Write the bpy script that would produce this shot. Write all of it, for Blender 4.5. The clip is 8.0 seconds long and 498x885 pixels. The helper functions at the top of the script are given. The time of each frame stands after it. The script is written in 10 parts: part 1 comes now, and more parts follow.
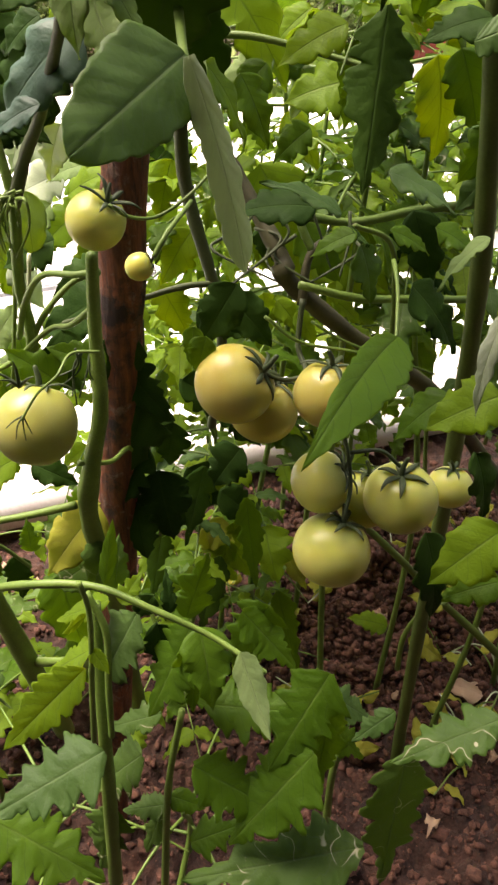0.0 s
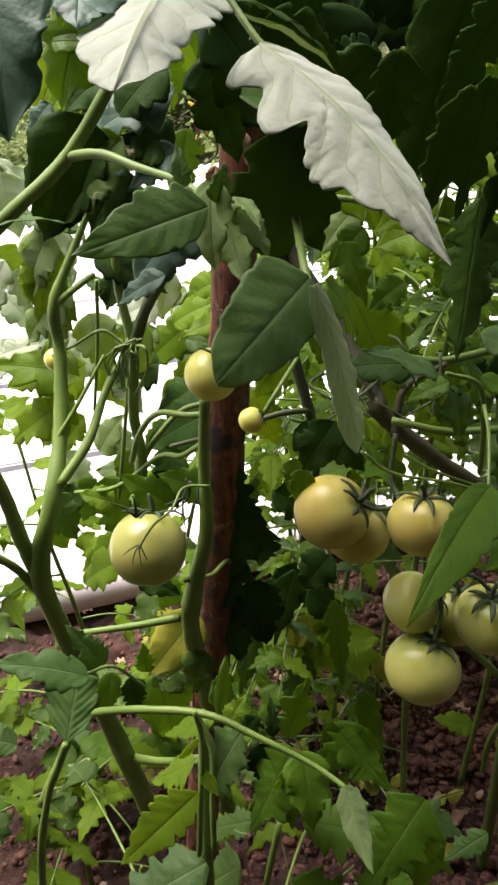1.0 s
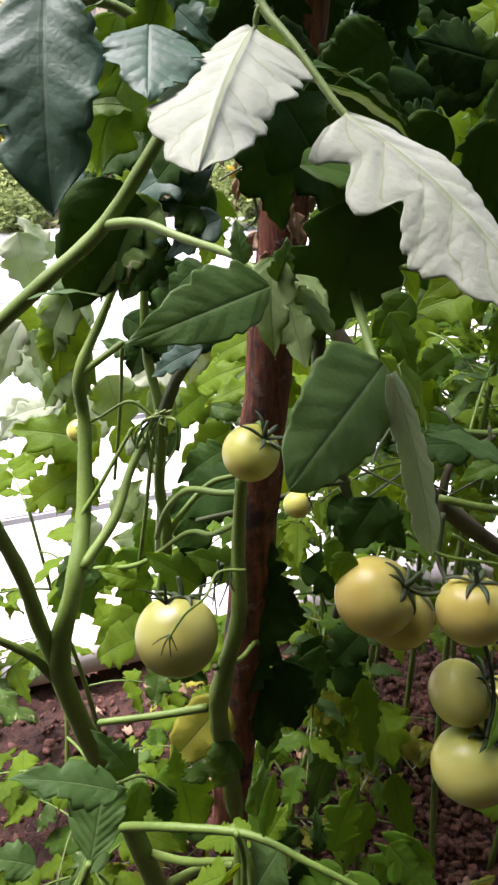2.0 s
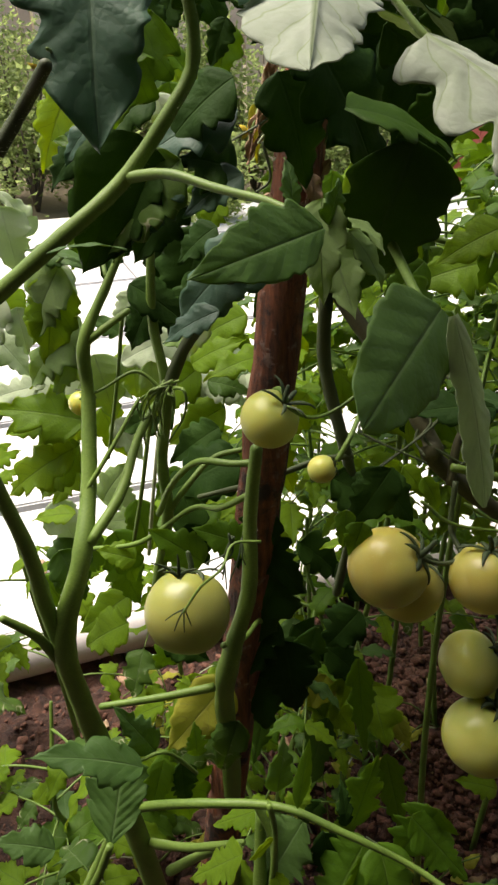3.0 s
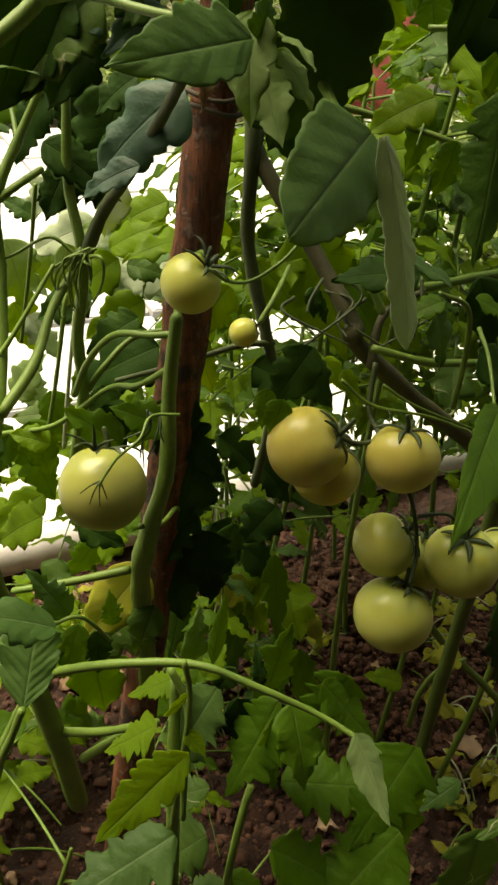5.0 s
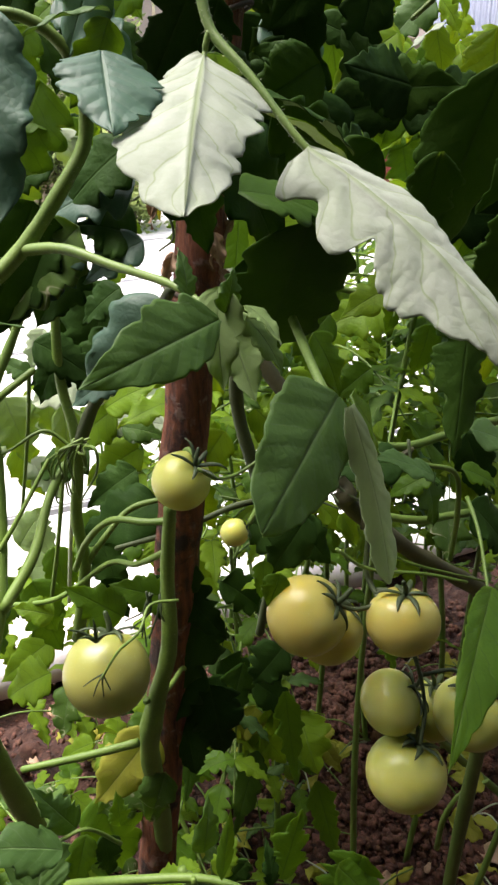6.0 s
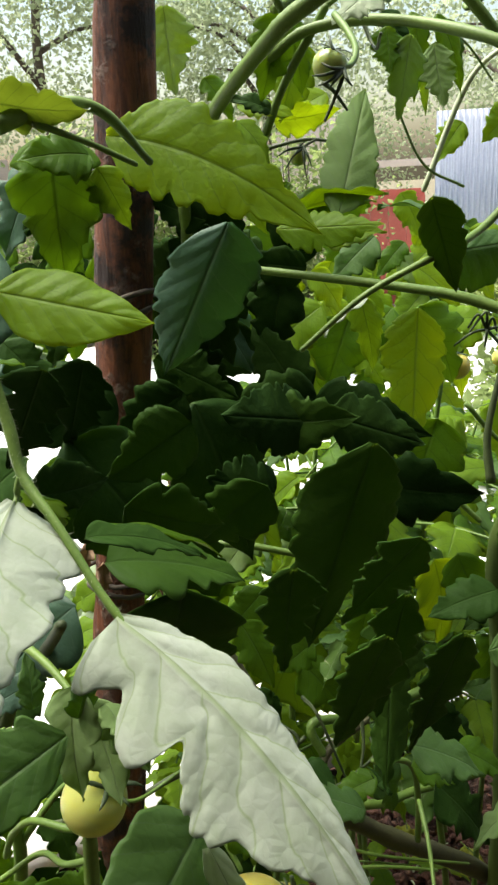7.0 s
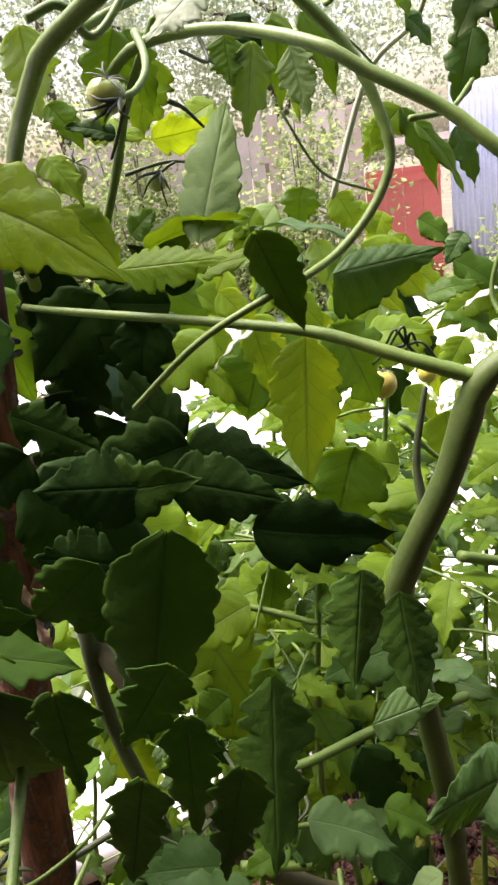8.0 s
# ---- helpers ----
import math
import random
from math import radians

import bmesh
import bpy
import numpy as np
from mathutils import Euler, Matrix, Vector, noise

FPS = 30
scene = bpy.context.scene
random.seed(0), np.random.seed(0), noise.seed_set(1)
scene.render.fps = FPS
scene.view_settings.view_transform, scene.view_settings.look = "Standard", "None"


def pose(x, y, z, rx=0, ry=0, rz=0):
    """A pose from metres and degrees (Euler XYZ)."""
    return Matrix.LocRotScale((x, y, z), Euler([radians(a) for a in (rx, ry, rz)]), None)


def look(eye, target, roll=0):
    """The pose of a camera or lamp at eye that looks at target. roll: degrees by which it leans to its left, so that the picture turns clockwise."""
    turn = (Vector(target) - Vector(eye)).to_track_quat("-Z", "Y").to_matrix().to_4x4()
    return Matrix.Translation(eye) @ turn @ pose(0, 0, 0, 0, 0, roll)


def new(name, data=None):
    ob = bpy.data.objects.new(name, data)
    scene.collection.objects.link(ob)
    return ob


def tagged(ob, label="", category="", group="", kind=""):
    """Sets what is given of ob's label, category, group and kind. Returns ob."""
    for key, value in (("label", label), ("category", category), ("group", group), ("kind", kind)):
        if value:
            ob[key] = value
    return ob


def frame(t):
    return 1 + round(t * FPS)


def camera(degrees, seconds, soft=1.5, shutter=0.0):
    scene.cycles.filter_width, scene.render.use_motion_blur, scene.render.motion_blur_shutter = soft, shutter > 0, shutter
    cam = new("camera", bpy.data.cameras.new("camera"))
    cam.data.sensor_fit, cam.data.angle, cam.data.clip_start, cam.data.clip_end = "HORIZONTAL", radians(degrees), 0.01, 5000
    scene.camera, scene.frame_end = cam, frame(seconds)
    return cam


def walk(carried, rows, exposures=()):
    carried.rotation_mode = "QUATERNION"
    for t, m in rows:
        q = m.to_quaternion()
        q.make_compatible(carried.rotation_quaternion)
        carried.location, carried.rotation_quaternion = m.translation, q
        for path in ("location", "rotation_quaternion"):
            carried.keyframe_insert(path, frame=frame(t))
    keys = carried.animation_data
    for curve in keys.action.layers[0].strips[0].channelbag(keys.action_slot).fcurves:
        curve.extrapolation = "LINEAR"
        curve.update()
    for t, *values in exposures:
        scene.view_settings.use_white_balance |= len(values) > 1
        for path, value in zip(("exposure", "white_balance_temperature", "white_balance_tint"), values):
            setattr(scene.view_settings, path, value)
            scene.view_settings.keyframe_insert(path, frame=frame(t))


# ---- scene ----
cam = camera(35.7, 8.0, soft=2.6)
PATH = [
    (0, (0.045, 0.028, 1.407), (-0.068, 1.675, 0.279), -0.3),
    (0.5, (0.048, 0.013, 1.485), (-0.133, 1.699, 0.425), -1.8),
    (1, (0.018, 0.014, 1.5), (-0.279, 1.723, 0.504), -3.0),
    (1.5, (-0.001, 0.048, 1.507), (-0.303, 1.785, 0.564), -2.7),
    (2, (-0.03, 0.07, 1.506), (-0.324, 1.833, 0.61), -2.7),
    (3.5, (-0.099, 0.065, 1.452), (-0.209, 1.844, 0.545), -0.4),
    (4, (-0.083, 0.065, 1.424), (-0.119, 1.807, 0.442), 0.6),
    (4.2, (-0.091, 0.053, 1.41), (-0.065, 1.79, 0.418), 1.2),
    (5.3, (-0.087, 0.049, 1.424), (-0.048, 1.753, 0.378), 3.1),
    (5.5, (-0.086, 0.064, 1.443), (-0.048, 1.776, 0.41), 2.3),
    (6, (-0.074, 0.091, 1.518), (-0.061, 1.877, 0.618), -1.0),
    (6.5, (-0.038, 0.122, 1.588), (-0.067, 1.979, 0.844), -3.2),
    (7, (0.023, 0.191, 1.644), (-0.037, 2.081, 0.994), -3.3),
    (7.5, (0.095, 0.24, 1.674), (0.0, 2.111, 0.972), -4.9),
    (8, (0.143, 0.256, 1.659), (-0.014, 2.134, 0.99), -7.8),
]
EXPOSURES = [
    (0.0, 1.54, 7350, 24), (0.5, 1.80, 6700, 28), (1.0, 1.13, 6550, 25), (1.5, 1.13, 6200, 29), (2.0, 1.21, 6200, 31), (3.5, 0.43, 8100, 5), (4.0, 0.58, 9100, 3),
    (5.5, 0.88, 8000, 5), (6.0, 1.13, 6450, 20), (6.5, 0.98, 6250, 12), (7.0, 1.10, 6600, 8), (7.5, 1.33, 6550, 25), (8.0, 1.5, 6500, 31),
]
walk(cam, [(t, look(eye, target, roll)) for t, eye, target, roll in PATH], EXPOSURES)

# ---- world, sun and exposure ----
world = bpy.data.worlds.new("overcast_sky")
scene.world = world
world.use_nodes = True
wn = world.node_tree.nodes
wl = world.node_tree.links
sky = wn.new("ShaderNodeTexSky")
sky.sky_type = "NISHITA"
sky.sun_disc = False
sky.sun_elevation = radians(67)
sky.sun_rotation = radians(-66)
sky.air_density = 1.5
sky.dust_density = 3.5
sky.ozone_density = 1.0
wn["Background"].inputs["Strength"].default_value = 0.115
wl.new(sky.outputs[0], wn["Background"].inputs["Color"])

sun_data = bpy.data.lights.new("sun", "SUN")
sun_data.energy = 4.8
sun_data.angle = radians(42)
sun_data.color = (1.0, 0.96, 0.9)
sun = new("sun", sun_data)
sun.matrix_world = look((-2.9, 1.9, 8.6), (0.0, 0.6, 1.0))


# ---- materials ----
def nodes_of(name):
    m = bpy.data.materials.new(name)
    m.use_nodes = True
    t = m.node_tree
    return m, t, t.nodes["Principled BSDF"]


def math_node(t, op, a, b=None, clamp=False):
    n = t.nodes.new("ShaderNodeMath")
    n.operation = op
    n.use_clamp = clamp
    for i, v in enumerate((a, b)):
        if v is None:
            continue
        if isinstance(v, (int, float)):
            n.inputs[i].default_value = v
        else:
            t.links.new(v, n.inputs[i])
    return n.outputs[0]


def mix_node(t, fac, a, b):
    n = t.nodes.new("ShaderNodeMix")
    n.data_type = "RGBA"
    for sock, v in ((n.inputs[0], fac), (n.inputs[6], a), (n.inputs[7], b)):
        if isinstance(v, tuple):
            sock.default_value = (*v, 1.0)
        elif isinstance(v, (int, float)):
            sock.default_value = v
        else:
            t.links.new(v, sock)
    return n.outputs[2]


def noise_node(t, scale, detail=4.0, rough=0.55, coords="Object"):
    c = t.nodes.new("ShaderNodeTexCoord")
    n = t.nodes.new("ShaderNodeTexNoise")
    n.inputs["Scale"].default_value = scale
    n.inputs["Detail"].default_value = detail
    n.inputs["Roughness"].default_value = rough
    t.links.new(c.outputs[coords], n.inputs["Vector"])
    return n.outputs["Fac"]


def spread(t, fac, low, high):
    n = t.nodes.new("ShaderNodeMapRange")
    n.inputs["From Min"].default_value = low
    n.inputs["From Max"].default_value = high
    t.links.new(fac, n.inputs["Value"])
    return n.outputs["Result"]


def bump_node(t, height, strength, distance, shader):
    b = t.nodes.new("ShaderNodeBump")
    b.inputs["Strength"].default_value = strength
    b.inputs["Distance"].default_value = distance
    t.links.new(height, b.inputs["Height"])
    t.links.new(b.outputs["Normal"], shader.inputs["Normal"])
    return b


def leaf_material(name, dark, light, vein, through_colour, through_part, rough, spots=0.0, spot_colour=(0.75, 0.7, 0.45), gloss=0.15, relief=1.0, veining=0.42):
    """A leaf blade: side veins and midrib laid out along the blade's own length, mottling at two scales, light passing through."""
    m, t, p = nodes_of(name)
    uv = t.nodes.new("ShaderNodeUVMap")
    sep = t.nodes.new("ShaderNodeSeparateXYZ")
    t.links.new(uv.outputs[0], sep.inputs[0])
    u = sep.outputs[0]
    v = math_node(t, "ABSOLUTE", math_node(t, "SUBTRACT", math_node(t, "MULTIPLY", sep.outputs[1], 2.0), 1.0))
    wob = math_node(t, "MULTIPLY", math_node(t, "SUBTRACT", noise_node(t, 60.0, 2.0), 0.5), 0.35)
    run = math_node(t, "ADD", math_node(t, "SUBTRACT", math_node(t, "MULTIPLY", u, 7.0), math_node(t, "MULTIPLY", v, 1.5)), wob)
    saw = math_node(t, "PINGPONG", run, 0.5)
    side = math_node(t, "SUBTRACT", 1.0, math_node(t, "MULTIPLY", saw, 22.0, True), True)
    mid = math_node(t, "SUBTRACT", 1.0, math_node(t, "MULTIPLY", v, 16.0, True), True)
    veins = math_node(t, "MAXIMUM", math_node(t, "MULTIPLY", side, 0.9), mid)
    fine_tex = t.nodes.new("ShaderNodeTexVoronoi")
    fine_tex.feature = "DISTANCE_TO_EDGE"
    fine_tex.inputs["Scale"].default_value = 190.0
    co = t.nodes.new("ShaderNodeTexCoord")
    t.links.new(co.outputs["Object"], fine_tex.inputs["Vector"])
    fine = spread(t, fine_tex.outputs["Distance"], 0.0, 0.36)
    info = t.nodes.new("ShaderNodeObjectInfo")
    mott = math_node(t, "ADD", math_node(t, "MULTIPLY", noise_node(t, 38.0, 6.0, 0.75), 0.9), math_node(t, "MULTIPLY", info.outputs["Random"], 0.55))
    base = mix_node(t, spread(t, mott, 0.35, 1.05), dark, light)
    col = mix_node(t, math_node(t, "MULTIPLY", veins, veining), base, vein)
    if spots:
        trail = math_node(t, "ABSOLUTE", math_node(t, "SUBTRACT", noise_node(t, 34.0, 1.0), 0.5))
        trail = math_node(t, "SUBTRACT", 1.0, spread(t, trail, 0.003, 0.010), True)
        where = spread(t, noise_node(t, 19.0, 1.0), 0.5, 0.56)
        sp = math_node(t, "MULTIPLY", trail, where, True)
        blot = spread(t, noise_node(t, 75.0, 5.0, 0.7), 0.66, 0.72)
        sp = math_node(t, "MAXIMUM", sp, math_node(t, "MULTIPLY", blot, 0.6))
        col = mix_node(t, math_node(t, "MULTIPLY", sp, spots * 0.8, True), col, spot_colour)
    t.links.new(col, p.inputs["Base Color"])
    p.inputs["Roughness"].default_value = rough
    p.inputs["Specular IOR Level"].default_value = gloss
    h = math_node(t, "ADD", math_node(t, "MULTIPLY", saw, 0.26), math_node(t, "MULTIPLY", fine, 0.12))
    h = math_node(t, "SUBTRACT", h, math_node(t, "MULTIPLY", mid, 0.5))
    b = bump_node(t, h, 0.55, 0.002 * relief, p)
    tr = t.nodes.new("ShaderNodeBsdfTranslucent")
    tcol = mix_node(t, math_node(t, "MULTIPLY", veins, 0.45), through_colour, dark)
    t.links.new(tcol, tr.inputs["Color"])
    t.links.new(b.outputs["Normal"], tr.inputs["Normal"])
    mx = t.nodes.new("ShaderNodeMixShader")
    mx.inputs[0].default_value = through_part
    t.links.new(p.outputs[0], mx.inputs[1])
    t.links.new(tr.outputs[0], mx.inputs[2])
    t.links.new(mx.outputs[0], t.nodes["Material Output"].inputs["Surface"])
    return m


MID = leaf_material("leaf_green", (0.024, 0.064, 0.005), (0.066, 0.14, 0.012), (0.14, 0.22, 0.04), (0.44, 0.62, 0.05), 0.46, 0.5, veining=0.55)
# DEEP and DARK: shaded copies of the leaf green, shade put into the colour
DEEP = leaf_material("leaf_deep_shade_green", (0.010, 0.030, 0.005), (0.028, 0.066, 0.010), (0.045, 0.085, 0.018), (0.10, 0.20, 0.015), 0.12, 0.6, gloss=0.06)
DARK = leaf_material("leaf_half_shade_green", (0.017, 0.050, 0.006), (0.045, 0.10, 0.013), (0.07, 0.13, 0.03), (0.17, 0.30, 0.02), 0.22, 0.55, gloss=0.1, veining=0.55)
TEAL = leaf_material("leaf_dark_blue_green", (0.040, 0.092, 0.056), (0.080, 0.155, 0.098), (0.14, 0.23, 0.13), (0.15, 0.33, 0.14), 0.26, 0.52, gloss=0.32, veining=0.6)
BLUE = leaf_material("leaf_blue_green", (0.032, 0.078, 0.016), (0.070, 0.136, 0.034), (0.14, 0.22, 0.08), (0.26, 0.44, 0.05), 0.26, 0.55, gloss=0.2, veining=0.65)
FRESH = leaf_material("leaf_fresh_green", (0.075, 0.15, 0.010), (0.15, 0.26, 0.02), (0.26, 0.36, 0.10), (0.62, 0.72, 0.07), 0.58, 0.5)
MINED = leaf_material("leaf_mined_green", (0.040, 0.09, 0.016), (0.085, 0.155, 0.032), (0.2, 0.28, 0.11), (0.34, 0.5, 0.08), 0.32, 0.52, 0.8)
YELLOW = leaf_material("leaf_yellow", (0.26, 0.30, 0.04), (0.42, 0.40, 0.06), (0.45, 0.45, 0.16), (0.7, 0.68, 0.1), 0.42, 0.55, 0.7, (0.22, 0.12, 0.05))
UNDER = leaf_material("leaf_underside", (0.13, 0.21, 0.07), (0.21, 0.30, 0.12), (0.30, 0.37, 0.17), (0.45, 0.62, 0.13), 0.36, 0.7)
PALE = leaf_material("leaf_pale_underside", (0.27, 0.33, 0.22), (0.52, 0.56, 0.49), (0.24, 0.32, 0.14), (0.54, 0.63, 0.36), 0.27, 0.65, relief=1.0, veining=0.85)
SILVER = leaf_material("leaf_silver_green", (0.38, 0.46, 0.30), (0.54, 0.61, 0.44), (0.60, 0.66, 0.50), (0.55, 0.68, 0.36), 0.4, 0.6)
DRY = leaf_material("leaf_dry", (0.28, 0.17, 0.10), (0.48, 0.33, 0.22), (0.5, 0.36, 0.25), (0.5, 0.3, 0.15), 0.15, 0.8, 0.6, (0.55, 0.42, 0.34))


def mottled(name, dark, light, scale, rough, bump=0.3, distance=0.002, fine=None, metal=0.0, low=0.3, high=0.72, detail=6.0, vary=0.0):
    m, t, p = nodes_of(name)
    big = noise_node(t, scale, detail)
    small = noise_node(t, fine or scale * 9.0, 4.0, 0.65)
    f = math_node(t, "ADD", math_node(t, "MULTIPLY", big, 0.6), math_node(t, "MULTIPLY", small, 0.4))
    shade = spread(t, f, low, high)
    if vary:
        info = t.nodes.new("ShaderNodeObjectInfo")
        shade = math_node(t, "ADD", math_node(t, "MULTIPLY", shade, 1.0 - vary), math_node(t, "MULTIPLY", info.outputs["Random"], vary))
    t.links.new(mix_node(t, shade, dark, light), p.inputs["Base Color"])
    p.inputs["Roughness"].default_value = rough
    p.inputs["Metallic"].default_value = metal
    bump_node(t, f, bump, distance, p)
    return m


STEM = mottled("stem_green", (0.065, 0.13, 0.014), (0.17, 0.27, 0.042), 22.0, 0.55, 0.35, 0.001, 420.0)
STEM_DARK = mottled("stem_dark", (0.026, 0.042, 0.012), (0.07, 0.095, 0.028), 18.0, 0.6, 0.35, 0.001, 420.0)
STEM_BROWN = mottled("stem_brown", (0.040, 0.036, 0.014), (0.085, 0.085, 0.028), 26.0, 0.65, 0.4, 0.0015, 300.0)
STEM_OLIVE = mottled("stem_olive", (0.046, 0.085, 0.010), (0.11, 0.17, 0.026), 18.0, 0.6, 0.35, 0.001, 420.0)
SEPAL = mottled("sepal_green", (0.018, 0.034, 0.010), (0.055, 0.085, 0.026), 60.0, 0.6, 0.3, 0.001)
HAIR = mottled("stem_hair", (0.4, 0.46, 0.28), (0.55, 0.6, 0.4), 90.0, 0.5)


def tomato_material(name, shade, body, blush):
    """Smooth unripe skin, mottled with faint pale flecks, letting some light into the flesh."""
    m, t, p = nodes_of(name)
    col = mix_node(t, spread(t, noise_node(t, 22.0, 3.0), 0.3, 0.7), body, blush)
    co = t.nodes.new("ShaderNodeTexCoord")
    sep = t.nodes.new("ShaderNodeSeparateXYZ")
    t.links.new(co.outputs["Generated"], sep.inputs[0])
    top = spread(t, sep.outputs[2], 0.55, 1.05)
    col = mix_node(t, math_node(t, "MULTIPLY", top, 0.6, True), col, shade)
    flecks = spread(t, noise_node(t, 900.0, 2.0), 0.66, 0.74)
    col = mix_node(t, math_node(t, "MULTIPLY", flecks, 0.25), col, (0.85, 0.84, 0.6))
    t.links.new(col, p.inputs["Base Color"])
    p.inputs["Roughness"].default_value = 0.3
    p.inputs["Specular IOR Level"].default_value = 0.4
    p.inputs["Subsurface Weight"].default_value = 0.7
    p.inputs["Subsurface Radius"].default_value = (0.022, 0.017, 0.006)
    p.inputs["Subsurface Scale"].default_value = 1.0
    bump_node(t, noise_node(t, 55.0, 2.0), 0.06, 0.003, p)
    return m


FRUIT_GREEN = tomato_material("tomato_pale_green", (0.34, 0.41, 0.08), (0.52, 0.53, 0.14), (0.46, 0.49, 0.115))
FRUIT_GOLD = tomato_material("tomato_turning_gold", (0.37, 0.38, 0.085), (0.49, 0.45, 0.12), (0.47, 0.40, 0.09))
# darkened copy of the pale green skin, offsetting strong sun on one fruit
FRUIT_DIMMED = tomato_material("tomato_dimmed_green", (0.23, 0.27, 0.055), (0.34, 0.345, 0.09), (0.30, 0.32, 0.08))
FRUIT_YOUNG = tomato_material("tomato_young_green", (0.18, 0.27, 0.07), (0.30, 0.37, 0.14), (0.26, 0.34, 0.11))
# red-brown soil darkened in colour for the shade under the plants
SOIL = mottled("shade_dark_soil", (0.008, 0.004, 0.003), (0.11, 0.046, 0.026), 22.0, 0.9, 1.0, 0.02, 160.0, low=0.34, high=0.72)
CLOD = mottled("soil_clod", (0.014, 0.006, 0.004), (0.25, 0.108, 0.068), 60.0, 0.92, 0.9, 0.006, 420.0)
CONCRETE = mottled("pale_concrete", (0.58, 0.57, 0.56), (0.74, 0.73, 0.71), 2.2, 0.85, 0.25, 0.004, 70.0)
JOINT = mottled("joint_dirt", (0.03, 0.03, 0.03), (0.09, 0.085, 0.075), 30.0, 0.95)
WHITE_EDGE = mottled("white_edging", (0.52, 0.46, 0.44), (0.72, 0.69, 0.68), 7.0, 0.6, 0.2, 0.003, 120.0)


def stake_material():
    """Weathered red-brown wood with grain along its length and dark knots."""
    m, t, p = nodes_of("red_brown_stake_wood")
    co = t.nodes.new("ShaderNodeTexCoord")
    mp = t.nodes.new("ShaderNodeMapping")
    mp.inputs["Scale"].default_value = (110.0, 110.0, 16.0)
    t.links.new(co.outputs["Object"], mp.inputs["Vector"])
    n = t.nodes.new("ShaderNodeTexNoise")
    n.inputs["Scale"].default_value = 1.0
    n.inputs["Detail"].default_value = 7.0
    n.inputs["Roughness"].default_value = 0.7
    t.links.new(mp.outputs[0], n.inputs["Vector"])
    grain = spread(t, n.outputs["Fac"], 0.32, 0.7)
    col = mix_node(t, grain, (0.04, 0.013, 0.008), (0.34, 0.105, 0.038))
    flakes = spread(t, noise_node(t, 42.0, 6.0, 0.7), 0.56, 0.64)
    col = mix_node(t, math_node(t, "MULTIPLY", flakes, 0.75), col, (0.30, 0.19, 0.14))
    col = mix_node(t, spread(t, noise_node(t, 17.0, 6.0, 0.7), 0.50, 0.60), col, (0.03, 0.014, 0.010))
    t.links.new(col, p.inputs["Base Color"])
    p.inputs["Roughness"].default_value = 0.75
    bump_node(t, math_node(t, "ADD", grain, flakes), 0.9, 0.004, p)
    return m


STAKE = stake_material()


# ---- builders ----
def link_part(name, mesh, parent, label=""):
    ob = new(name, mesh)
    if parent is not None:
        ob.parent = parent
        ob.matrix_parent_inverse = Matrix.Translation(parent.location).inverted()
    if label:
        ob["label"] = label
    return ob


def thing(name, place, label, category, group="", kind=""):
    e = new(name)
    e.location = place
    e.empty_display_size = 0.05
    return tagged(e, label, category, group, kind)


def finish(name, verts, faces, mats, slots=None, uvs=None, smooth=True):
    me = bpy.data.meshes.new(name)
    me.from_pydata(verts, [], faces)
    for m in mats:
        me.materials.append(m)
    if slots is not None:
        me.polygons.foreach_set("material_index", slots)
    if uvs is not None:
        layer = me.uv_layers.new(name="blade")
        idx = np.empty(len(me.loops), dtype=np.int32)
        me.loops.foreach_get("vertex_index", idx)
        layer.data.foreach_set("uv", np.asarray(uvs, dtype=np.float32)[idx].ravel())
    if smooth:
        me.polygons.foreach_set("use_smooth", np.ones(len(me.polygons), dtype=bool))
    me.update()
    return me


